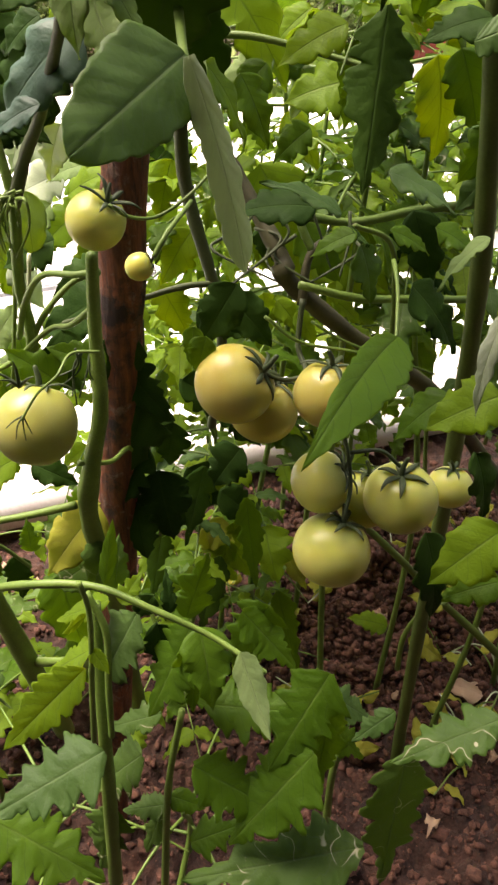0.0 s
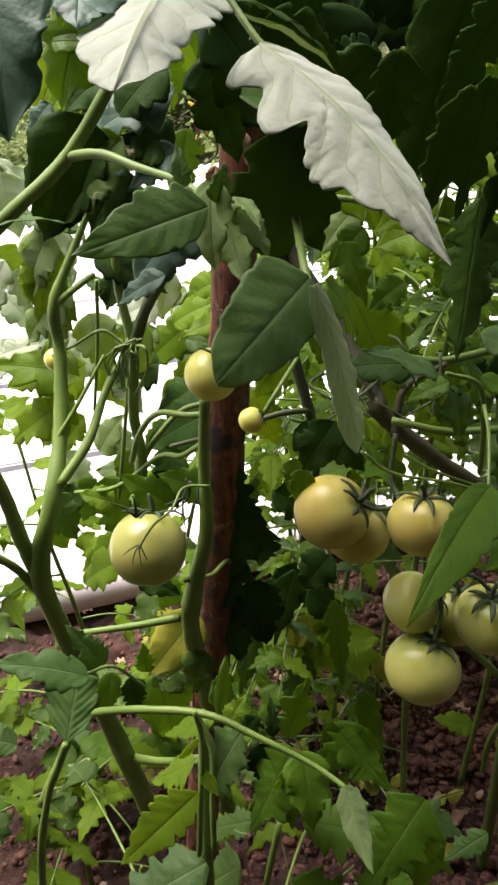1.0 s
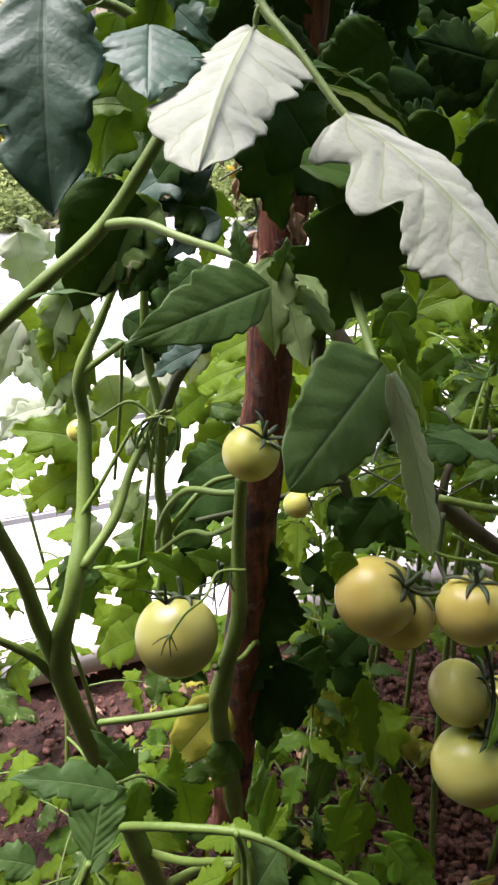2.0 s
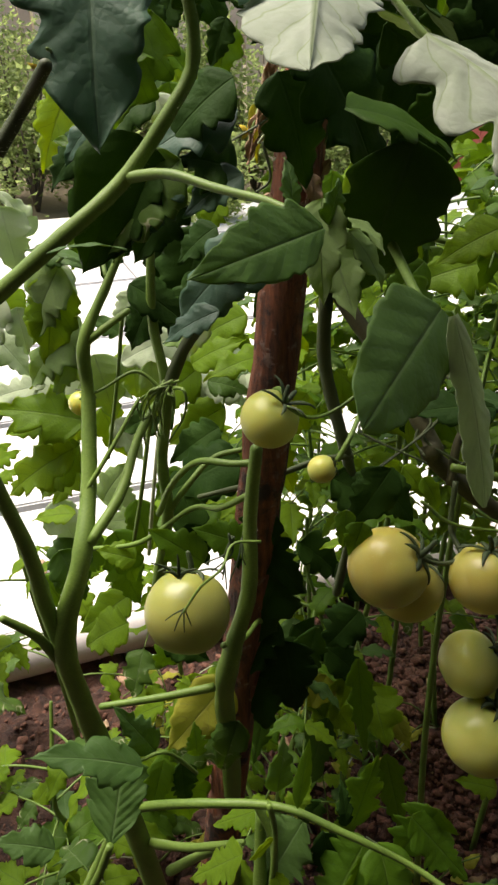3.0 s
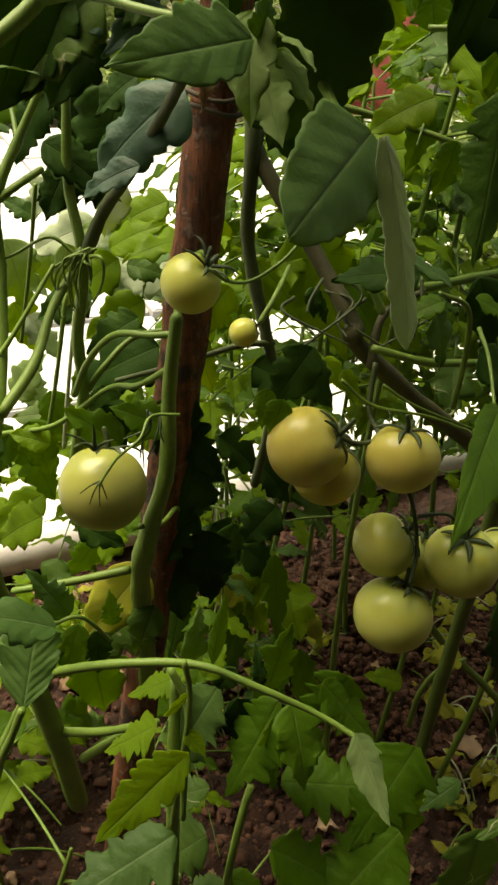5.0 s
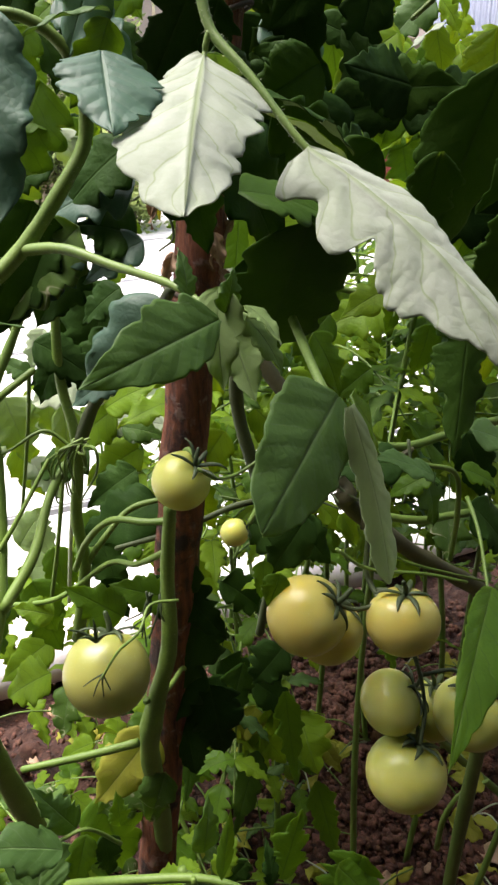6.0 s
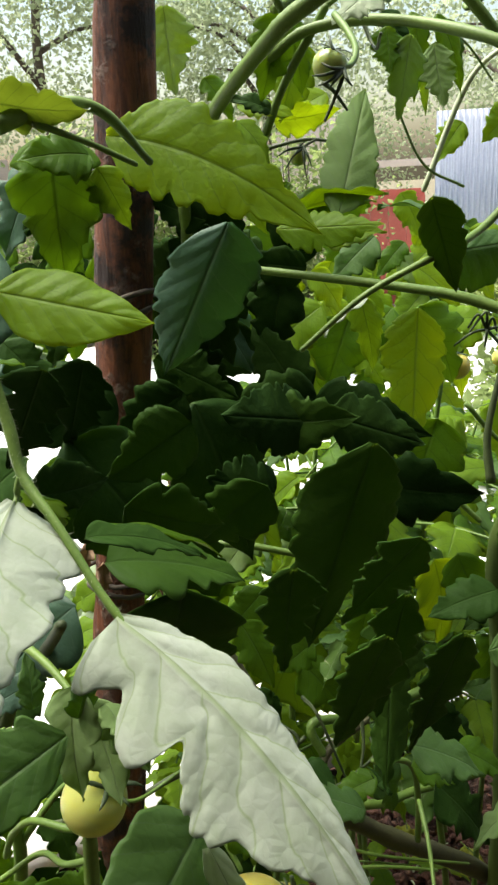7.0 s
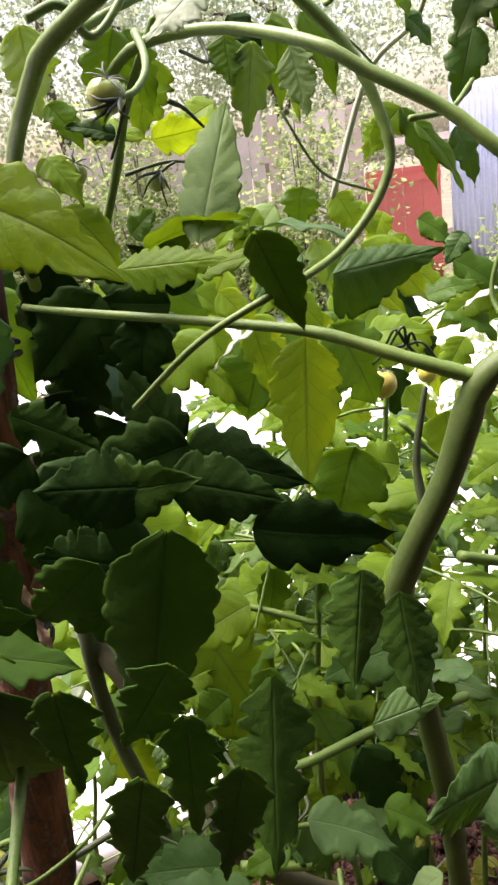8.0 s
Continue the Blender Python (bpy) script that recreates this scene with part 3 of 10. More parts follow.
# ---- the stake ----
DRY_TIE = mottled("fibre_tie", (0.045, 0.035, 0.025), (0.11, 0.09, 0.065), 90.0, 0.9)


def stake(points, radius):
    path = smooth_path(points, 10)
    verts, faces = tube_data(path, radius * 1.08, radius * 0.8, 14, 0.03, 3)
    out = []
    for i, v in enumerate(verts):
        out.append(v + Vector((1, 0.3, 0)) * 0.003 * noise.noise(v * 16.0) + Vector((0, 1, 0)) * 0.002 * noise.noise(v * 40.0))
    whole = thing("garden_stake", points[0], "weathered red-brown round wooden stake in the soil", "garden stake")
    link_part("pole", finish("pole", out, faces, [STAKE]), whole)
    for k, s in enumerate((0.55, 0.553, 0.72, 0.724)):
        q = path[int(s * (len(path) - 1))] + Vector((0, 0, 0.012 * (k % 2)))
        ring = [q + Vector((math.cos(a) * (radius + 0.003), math.sin(a) * (radius + 0.003), 0.004 * math.sin(2 * a + k))) for a in [i * 2 * math.pi / 16 for i in range(17)]]
        rv, rf = tube_data(ring, 0.0022, 0.0022, 6)
        link_part("tie", finish("tie", rv, rf, [DRY_TIE]), whole, "thin fibre tie")
    return whole


stake([(-0.285, 0.800, -0.150), (-0.209, 0.800, 0.500), (-0.164, 0.800, 0.900), (-0.136, 0.800, 1.150), (-0.112, 0.800, 1.350), (-0.089, 0.800, 1.550), (-0.066, 0.800, 1.750), (-0.044, 0.800, 1.950)], 0.0255)

# ---- fence and far side ----
BOARD = mottled("grey_pink_boards", (0.48, 0.34, 0.26), (0.86, 0.73, 0.63), 1.6, 0.85, 0.4, 0.01, 22.0, vary=0.5)
RED = mottled("red_painted_panel", (0.46, 0.085, 0.06), (0.60, 0.15, 0.11), 1.4, 0.6, 0.15, 0.004, 30.0)
SHEET = mottled("blue_grey_sheet", (0.34, 0.37, 0.45), (0.52, 0.55, 0.62), 1.2, 0.45, 0.15, 0.004, 30.0)
fence = thing("fence", (0.0, 11.0, -0.14), "weathered grey-pink upright board fence", "fence", kind="structure")
rnd = random.Random(8)
board_kinds = [box_mesh("board", w, 0.03, 2.5, BOARD, 0.004) for w in (0.15, 0.18, 0.22, 0.13)]
x = -13.0
while x < 13.0:
    k = rnd.randrange(4)
    w = (0.15, 0.18, 0.22, 0.13)[k]
    if not 1.1 < x < 4.5:
        ob = link_part("board", board_kinds[k], fence)
        ob.matrix_basis = Matrix.Translation((x + w / 2, 11.0 + rnd.uniform(-0.015, 0.015), 1.1 + rnd.uniform(-0.35, 0.1))) @ Matrix.Rotation(rnd.uniform(-0.035, 0.035), 4, "Y")
    x += w + rnd.uniform(0.01, 0.05)
for z in (0.5, 1.7):
    ob = link_part("rail", box_mesh("rail", 26.0, 0.05, 0.09, BOARD), fence)
    ob.matrix_basis = Matrix.Translation((0.0, 11.045, z))
gate = thing("shed_door", (1.70, 10.9, -0.14), "faded red painted door panel in the fence", "door")
for k in range(4):
    ob = link_part("plank", box_mesh("plank", 0.235, 0.03, 1.50, RED, 0.005), gate)
    ob.matrix_basis = Matrix.Translation((1.34 + 0.24 * k, 10.9, 0.63))
for z in (0.1, 1.25):
    ob = link_part("crosspiece", box_mesh("crosspiece", 0.96, 0.03, 0.1, RED, 0.005), gate)
    ob.matrix_basis = Matrix.Translation((1.70, 10.868, z))
wallsheet = thing("metal_sheet_wall", (3.4, 10.95, -0.14), "blue-grey corrugated metal sheet wall", "sheet wall")
for k in range(3):
    vs, fs = [], []
    n = 60
    for i in range(n + 1):
        for z in (-0.14, 2.3):
            for dy in (0.0, 0.006):
                vs.append((2.32 + 0.72 * k + 0.74 * i / n, 10.93 + 0.02 * math.sin(i * 2 * math.pi / 6) + dy - 0.006 * k, z))
    for i in range(n):
        o = 4 * i
        fs += [(o, o + 4, o + 6, o + 2), (o + 1, o + 3, o + 7, o + 5), (o + 2, o + 6, o + 7, o + 3), (o, o + 1, o + 5, o + 4)]
    link_part("sheet", finish("sheet", vs, fs, [SHEET]), wallsheet)

# tree leaf green paled, the bright distant haze is put into the colour
TREE_LEAF = leaf_material("tree_leaf_hazed", (0.17, 0.22, 0.12), (0.30, 0.35, 0.21), (0.30, 0.35, 0.21), (0.58, 0.66, 0.42), 0.5, 0.65)
BARK = mottled("bark", (0.06, 0.045, 0.035), (0.16, 0.13, 0.10), 5.0, 0.9, 0.8, 0.02, 40.0)


def tree(place, height, crown_r, seed, leaves=14000):
    rnd = random.Random(seed)
    t = thing("tree", place, "leafy broad tree behind the fence", "tree", "trees behind the fence")
    b = Vector(place)
    trunk_path = smooth_path([b, b + Vector((0.1, 0, height * 0.3)), b + Vector((-0.1, 0.1, height * 0.6)), b + Vector((0.1, 0, height * 0.9))])
    v, f = tube_data(trunk_path, 0.16, 0.04, 10, 0.1, seed)
    limbs = []
    for k in range(9):
        s = trunk_path[min(len(trunk_path) - 1, 7 + k * 2)]
        a = rnd.random() * 6.28
        e = s + Vector((math.cos(a) * crown_r * 0.75, math.sin(a) * crown_r * 0.75, height * rnd.uniform(0.05, 0.25)))
        lv, lf = tube_data(smooth_path([s, s.lerp(e, 0.5) + Vector((0, 0, 0.25)), e], 5), 0.06, 0.012, 6, 0.1, k)
        o = len(v)
        v += lv
        f += [tuple(o + i for i in q) for q in lf]
        limbs += [s.lerp(e, 0.5), e, s.lerp(e, 0.8)]
    link_part("trunk", finish("trunk", v, f, [BARK]), t)
    cv, cf, uv = [], [], []
    clumps = [Vector(rnd.choice(limbs)) + Vector((rnd.gauss(0, 1), rnd.gauss(0, 1), rnd.gauss(0.1, 0.7))) * crown_r * 0.33 for _ in range(70)]
    for k in range(leaves):
        c = rnd.choice(clumps) + Vector((rnd.gauss(0, 1), rnd.gauss(0, 1), rnd.gauss(0, 0.8))) * crown_r * 0.165
        d = Vector((rnd.gauss(0, 1), rnd.gauss(0, 1), rnd.gauss(-0.4, 0.8))).normalized()
        w = d.cross(Vector((rnd.gauss(0, 1), rnd.gauss(0, 1), rnd.gauss(0, 1)))).normalized()
        n = d.cross(w) * 0.02
        ln = rnd.uniform(0.06, 0.13)
        o = len(cv)
        cv += [c, c + d * ln * 0.5 + w * ln * 0.3 + n, c + d * ln, c + d * ln * 0.5 - w * ln * 0.3 + n]
        uv += [(0, 0.5), (0.5, 0), (1, 0.5), (0.5, 1)]
        cf += [(o, o + 1, o + 2), (o, o + 2, o + 3)]
    cr = link_part("crown", finish("crown", cv, cf, [TREE_LEAF], uvs=uv), t)
    return t


tree((-3.4, 14.0, -0.14), 6.0, 2.4, 1)
tree((0.3, 15.5, -0.14), 5.2, 2.2, 2)
tree((4.6, 14.5, -0.14), 7.0, 2.8, 3)
tree((8.5, 16.5, -0.14), 7.5, 3.0, 4)
tree((-8.5, 15.5, -0.14), 7.0, 2.8, 5)


# ---- unseen plain walls added behind the lens to cut the fill light ----
PLASTER = mottled("brown_plaster", (0.08, 0.068, 0.054), (0.14, 0.12, 0.095), 1.5, 0.9, 0.3, 0.005, 40.0)
for name, size, at in (("wall_south", (9.0, 0.2, 5.6), (0.0, -1.5, 2.66)), ("wall_east", (0.2, 3.2, 3.2), (3.4, 0.0, 1.46))):
    ob = new(name, box_mesh(name, *size, PLASTER, 0.01))
    ob.location = at
    tagged(ob, "unseen plain brown wall added to cut fill light", "wall", kind="structure")


# unseen overhead slab, added to keep sky light off the plants' near side
SKY_BLOCK = mottled("sky_block_dark", (0.05, 0.04, 0.03), (0.11, 0.09, 0.07), 2.0, 0.85, 0.3, 0.004, 50.0)
ob = new("sky_block_slab", box_mesh("sky_block_slab", 9.0, 2.3, 0.12, SKY_BLOCK, 0.01))
ob.matrix_world = Matrix.Translation((0.0, -0.82, 2.62)) @ Matrix.Rotation(radians(7), 4, "X")
tagged(ob, "unseen dark slab added overhead to block sky light", "eave", kind="structure")


# ---- plant tied to the stake ----
staked = thing("tomato_plant", (-0.20, 0.95, 0.0), "tall staked tomato plant with pale green unripe fruit", "tomato plant", "tomato plants in the bed")
stem(staked, [(-0.221, 0.926, 0.120), (-0.189, 0.760, 0.644), (-0.184, 0.696, 0.838), (-0.170, 0.690, 0.919), (-0.153, 0.690, 0.989), (-0.150, 0.696, 1.075), (-0.142, 0.688, 1.152)], 0.0138, 0.0058, STEM, hairs=200, swell=[(0.42, 0.15)])
stem(staked, [(-0.139, 0.697, 1.134), (-0.166, 0.704, 1.128), (-0.204, 0.724, 1.118), (-0.236, 0.751, 1.076), (-0.258, 0.775, 1.025)], 0.0034, 0.0035, STEM)
stem(staked, [(-0.147, 0.697, 1.101), (-0.183, 0.726, 1.065), (-0.219, 0.760, 1.042), (-0.281, 0.774, 0.988), (-0.347, 0.798, 0.960)], 0.0032, 0.0028, STEM)
stem(staked, [(-0.180, 0.680, 0.927), (-0.164, 0.740, 0.886), (-0.150, 0.779, 0.879), (-0.149, 0.800, 0.827), (-0.171, 0.799, 0.758), (-0.187, 0.790, 0.760)], 0.0032, 0.0020, STEM)
stem(staked, [(-0.192, 0.680, 0.869), (-0.253, 0.680, 0.850), (-0.318, 0.679, 0.834)], 0.0050, 0.0038, STEM)
tomato(staked, (-0.210, 0.655, 0.990), 0.0408, (0.05, 0.58, 0.77), FRUIT_DIMMED, seed=3, lobe=0.05, squash=1.03, label='large pale green tomato')
tomato(staked, (-0.128, 0.666, 1.193), 0.0261, (0.53, -0.18, 0.67), FRUIT_GREEN, seed=4, label='round pale green tomato', sepal=1.1, spread_out=0.5)
stem(staked, [(-0.142, 0.690, 1.145), (-0.140, 0.704, 1.170), (-0.126, 0.694, 1.206), (-0.117, 0.670, 1.217), (-0.113, 0.662, 1.212)], 0.0040, 0.0020, STEM)
tomato(staked, (-0.083, 0.615, 1.173), 0.0114, (0.90, 0.03, 0.30), FRUIT_GREEN, seed=5, squash=1.05, label='very small pale green tomato')
stem(staked, [(-0.113, 0.655, 1.210), (-0.096, 0.658, 1.199), (-0.077, 0.680, 1.193), (-0.052, 0.692, 1.207), (-0.034, 0.712, 1.222)], 0.0016, 0.0015, STEM)
stem(staked, [(-0.071, 0.615, 1.181), (-0.060, 0.628, 1.198), (-0.047, 0.674, 1.208)], 0.0024, 0.0019, STEM)
stem(staked, [(-0.137, 0.660, 1.071), (-0.162, 0.651, 1.073), (-0.170, 0.627, 1.063), (-0.189, 0.620, 1.047), (-0.205, 0.613, 1.023)], 0.0015, 0.0012, STEM)
stem(staked, [(-0.204, 0.615, 1.026), (-0.213, 0.614, 1.021), (-0.223, 0.616, 1.011)], 0.0010, 0.0005, SEPAL)
stem(staked, [(-0.204, 0.615, 1.026), (-0.209, 0.610, 1.018), (-0.215, 0.615, 1.000)], 0.0010, 0.0005, SEPAL)
stem(staked, [(-0.204, 0.615, 1.026), (-0.205, 0.614, 1.016), (-0.206, 0.616, 0.998)], 0.0010, 0.0005, SEPAL)
stem(staked, [(-0.204, 0.615, 1.026), (-0.202, 0.615, 1.019), (-0.199, 0.616, 1.006)], 0.0010, 0.0005, SEPAL)
stem(staked, [(-0.212, 0.639, 1.043), (-0.218, 0.634, 1.052), (-0.224, 0.628, 1.056)], 0.0022, 0.0005, SEPAL)
stem(staked, [(-0.212, 0.639, 1.043), (-0.223, 0.637, 1.055), (-0.235, 0.631, 1.064)], 0.0022, 0.0005, SEPAL)
stem(staked, [(-0.212, 0.639, 1.043), (-0.203, 0.637, 1.052), (-0.193, 0.630, 1.060)], 0.0022, 0.0005, SEPAL)
stem(staked, [(-0.212, 0.639, 1.043), (-0.211, 0.637, 1.062), (-0.210, 0.631, 1.074)], 0.0022, 0.0005, SEPAL)
stem(staked, [(-0.280, 0.826, 0.886), (-0.254, 0.800, 1.009), (-0.253, 0.790, 1.083), (-0.240, 0.779, 1.169), (-0.251, 0.790, 1.241), (-0.249, 0.800, 1.318), (-0.250, 0.818, 1.384)], 0.0078, 0.0037, STEM, hairs=150)
stem(staked, [(-0.240, 0.779, 1.169), (-0.217, 0.770, 1.219), (-0.189, 0.743, 1.259), (-0.149, 0.687, 1.323), (-0.125, 0.642, 1.365)], 0.0069, 0.0041, STEM_DARK)
stem(staked, [(-0.254, 0.800, 1.009), (-0.231, 0.795, 1.046), (-0.201, 0.813, 1.075), (-0.162, 0.814, 1.088)], 0.0039, 0.0030, STEM)
stem(staked, [(-0.240, 0.759, 1.180), (-0.265, 0.760, 1.198), (-0.296, 0.749, 1.184), (-0.318, 0.742, 1.176)], 0.0020, 0.0012, STEM, hairs=40)
stem(staked, [(-0.237, 0.765, 1.178), (-0.216, 0.747, 1.184), (-0.218, 0.751, 1.156), (-0.236, 0.753, 1.125)], 0.0019, 0.0010, STEM, hairs=40)
stem(staked, [(-0.239, 0.762, 1.177), (-0.244, 0.759, 1.152), (-0.239, 0.756, 1.126)], 0.0017, 0.0007, STEM, hairs=40)
tomato(staked, (-0.323, 0.760, 1.163), 0.0133, (0.40, 0.18, 0.81), FRUIT_GREEN, seed=6, label='very small pale green tomato')
leaf(staked, (-0.155, 0.738, 1.013), (-0.215, 0.731, 1.037), 0.044, (0.03, -0.80, 0.60), (MID, UNDER), seed=1)
leaf(staked, (-0.207, 0.748, 0.981), (-0.264, 0.740, 1.029), 0.049, (0.22, -0.72, 0.66), (MID, UNDER), seed=2)
leaf(staked, (-0.226, 0.762, 1.021), (-0.207, 0.774, 0.958), 0.043, (0.03, -0.68, 0.74), (DEEP, UNDER), seed=3)
leaf(staked, (-0.290, 0.779, 0.960), (-0.336, 0.780, 0.971), 0.038, (0.03, -0.68, 0.74), (FRESH, UNDER), seed=4)
leaf(staked, (-0.220, 0.700, 1.395), (-0.259, 0.700, 1.319), 0.056, (-0.16, -0.73, 0.66), (DEEP, UNDER), seed=5)
leaf(staked, (-0.155, 0.716, 1.458), (-0.218, 0.721, 1.399), 0.057, (-0.16, -0.73, 0.66), (DEEP, UNDER), seed=6)
leaf(staked, (-0.197, 0.815, 1.279), (-0.242, 0.821, 1.212), 0.053, (0.12, -0.67, 0.73), (DEEP, UNDER), seed=7)
leaf(staked, (-0.260, 0.850, 1.247), (-0.291, 0.850, 1.186), 0.045, (0.12, -0.67, 0.73), (DEEP, UNDER), seed=8)
leaf(staked, (-0.223, 0.946, 1.112), (-0.168, 0.951, 1.093), 0.039, (0.11, -0.55, 0.83), (MINED, UNDER), seed=9)
leaf(staked, (-0.251, 1.000, 1.113), (-0.178, 1.000, 1.147), 0.053, (0.11, -0.55, 0.83), (FRESH, UNDER), seed=10)
leaf(staked, (-0.148, 0.832, 1.028), (-0.175, 0.853, 0.980), 0.039, (-0.07, -0.80, 0.60), (DEEP, UNDER), seed=11)
leaf(staked, (-0.268, 0.781, 0.663), (-0.252, 0.777, 0.521), 0.096, (0.25, -0.69, 0.68), (MID, UNDER), seed=12)
leaf(staked, (-0.185, 0.760, 0.736), (-0.272, 0.760, 0.655), 0.079, (0.26, -0.75, 0.61), (MINED, UNDER), seed=13)
leaf(staked, (-0.184, 0.740, 0.822), (-0.265, 0.740, 0.700), 0.070, (0.16, -0.71, 0.69), (YELLOW, UNDER), seed=14)
leaf(staked, (-0.169, 0.698, 0.803), (-0.193, 0.695, 0.722), 0.047, (0.16, -0.71, 0.69), (MINED, UNDER), seed=15)
leaf(staked, (-0.256, 0.735, 0.883), (-0.204, 0.739, 0.851), 0.040, (0.16, -0.71, 0.69), (DEEP, UNDER), seed=16)


# ---- forked plant ----
forked = thing("tomato_plant", (-0.28, 0.80, 0.0), "forked tomato plant with thick hairy green stems", "tomato plant", "tomato plants in the bed")
stem(forked, [(-0.299, 0.760, 0.342), (-0.303, 0.711, 0.549), (-0.322, 0.680, 0.750), (-0.327, 0.649, 0.868), (-0.330, 0.635, 0.967), (-0.308, 0.650, 1.046), (-0.307, 0.700, 1.102), (-0.311, 0.745, 1.176), (-0.310, 0.750, 1.230), (-0.287, 0.770, 1.282), (-0.267, 0.779, 1.321)], 0.0157, 0.0032, STEM, hairs=600, swell=[(0.4, 0.15), (0.8, 0.2)])
stem(forked, [(-0.329, 0.635, 0.953), (-0.340, 0.631, 1.008), (-0.343, 0.620, 1.083), (-0.358, 0.601, 1.182), (-0.361, 0.580, 1.262)], 0.0095, 0.0054, STEM, hairs=100)
stem(forked, [(-0.299, 0.659, 1.064), (-0.275, 0.698, 1.097), (-0.263, 0.740, 1.137), (-0.241, 0.769, 1.173)], 0.0059, 0.0039, STEM, hairs=60)
stem(forked, [(-0.309, 0.750, 1.230), (-0.291, 0.754, 1.243), (-0.270, 0.769, 1.256)], 0.0042, 0.0033, STEM)
stem(forked, [(-0.312, 0.690, 1.095), (-0.287, 0.710, 1.132), (-0.259, 0.738, 1.178)], 0.0028, 0.0019, STEM, hairs=40)
stem(forked, [(-0.340, 0.639, 0.935), (-0.349, 0.618, 0.984), (-0.369, 0.600, 1.019)], 0.0058, 0.0039, STEM)
stem(forked, [(-0.317, 0.727, 0.543), (-0.230, 0.660, 0.632), (-0.160, 0.619, 0.704)], 0.0071, 0.0037, STEM)
stem(forked, [(-0.266, 0.696, 0.532), (-0.210, 0.660, 0.623), (-0.164, 0.615, 0.701)], 0.0069, 0.0043, STEM)
stem(forked, [(-0.443, 0.600, 1.226), (-0.345, 0.620, 1.303), (-0.277, 0.633, 1.356), (-0.234, 0.651, 1.391), (-0.197, 0.660, 1.437), (-0.179, 0.669, 1.471), (-0.183, 0.661, 1.517), (-0.210, 0.653, 1.541), (-0.248, 0.640, 1.542)], 0.0076, 0.0035, STEM, hairs=250)
stem(forked, [(-0.234, 0.654, 1.393), (-0.196, 0.630, 1.399), (-0.158, 0.604, 1.393), (-0.116, 0.570, 1.388), (-0.088, 0.542, 1.377)], 0.0044, 0.0020, STEM)
stem(forked, [(-0.250, 0.464, 1.432), (-0.234, 0.468, 1.453), (-0.216, 0.455, 1.471)], 0.0041, 0.0032, STEM_DARK, hairs=120)
leaf(forked, (-0.084, 0.541, 1.380), (-0.066, 0.516, 1.330), 0.037, (0.12, 0.79, -0.61), (UNDER, UNDER), rows=36, seed=18)
leaf(forked, (-0.072, 0.529, 1.380), (-0.050, 0.523, 1.345), 0.026, (0.63, -0.49, 0.60), (UNDER, UNDER), seed=19)
leaf(forked, (-0.084, 0.520, 1.385), (-0.078, 0.530, 1.409), 0.018, (0.63, -0.49, 0.60), (BLUE, UNDER), seed=20)
leaf(forked, (-0.104, 0.514, 1.396), (-0.109, 0.529, 1.421), 0.016, (0.63, -0.49, 0.60), (BLUE, UNDER), seed=21)
leaf(forked, (-0.212, 0.545, 1.544), (-0.205, 0.492, 1.429), 0.081, (0.10, -0.55, 0.83), (TEAL, TEAL), label='broad dark blue-green leaflet with pointed tip', rows=56, cols=7, cut=0.12, teeth=5, peak=0.4, pucker=0.02, seed=22)
leaf(forked, (-0.229, 0.700, 1.420), (-0.288, 0.700, 1.309), 0.083, (0.46, -0.67, 0.58), (DEEP, UNDER), seed=23)
leaf(forked, (-0.155, 0.709, 1.391), (-0.203, 0.711, 1.400), 0.058, (0.25, -0.67, 0.70), (DEEP, UNDER), seed=24)
leaf(forked, (-0.245, 0.690, 1.476), (-0.200, 0.690, 1.471), 0.031, (0.25, -0.67, 0.70), (MID, UNDER), seed=25)
leaf(forked, (-0.215, 0.690, 1.537), (-0.235, 0.690, 1.486), 0.036, (0.25, -0.67, 0.70), (MID, UNDER), seed=26)
leaf(forked, (-0.280, 0.599, 1.351), (-0.222, 0.600, 1.353), 0.015, (0.15, 0.07, 0.99), (BLUE, UNDER), seed=27)
leaf(forked, (-0.398, 0.997, 1.045), (-0.520, 0.997, 1.005), 0.084, (0.12, -0.57, 0.81), (FRESH, UNDER), seed=28)
leaf(forked, (-0.413, 0.999, 0.996), (-0.485, 1.004, 0.899), 0.080, (0.12, -0.57, 0.81), (FRESH, UNDER), seed=29)
leaf(forked, (-0.413, 1.001, 1.231), (-0.441, 0.995, 1.104), 0.086, (0.12, -0.57, 0.81), (FRESH, UNDER), seed=30)
leaf(forked, (-0.346, 0.950, 1.254), (-0.431, 0.948, 1.273), 0.032, (0.10, -0.06, 0.99), (BLUE, UNDER), seed=31)
leaf(forked, (-0.392, 0.998, 1.152), (-0.440, 0.999, 1.063), 0.067, (0.12, -0.57, 0.81), (UNDER, FRESH), seed=32)
leaf(forked, (-0.411, 1.099, 1.089), (-0.387, 1.094, 0.984), 0.074, (0.12, -0.57, 0.81), (UNDER, FRESH), seed=33)
leaf(forked, (-0.338, 0.879, 0.783), (-0.412, 0.904, 0.713), 0.069, (0.12, -0.57, 0.81), (FRESH, UNDER), seed=34)
leaf(forked, (-0.407, 0.848, 0.922), (-0.382, 0.848, 0.842), 0.055, (0.12, -0.57, 0.81), (BLUE, UNDER), seed=35)


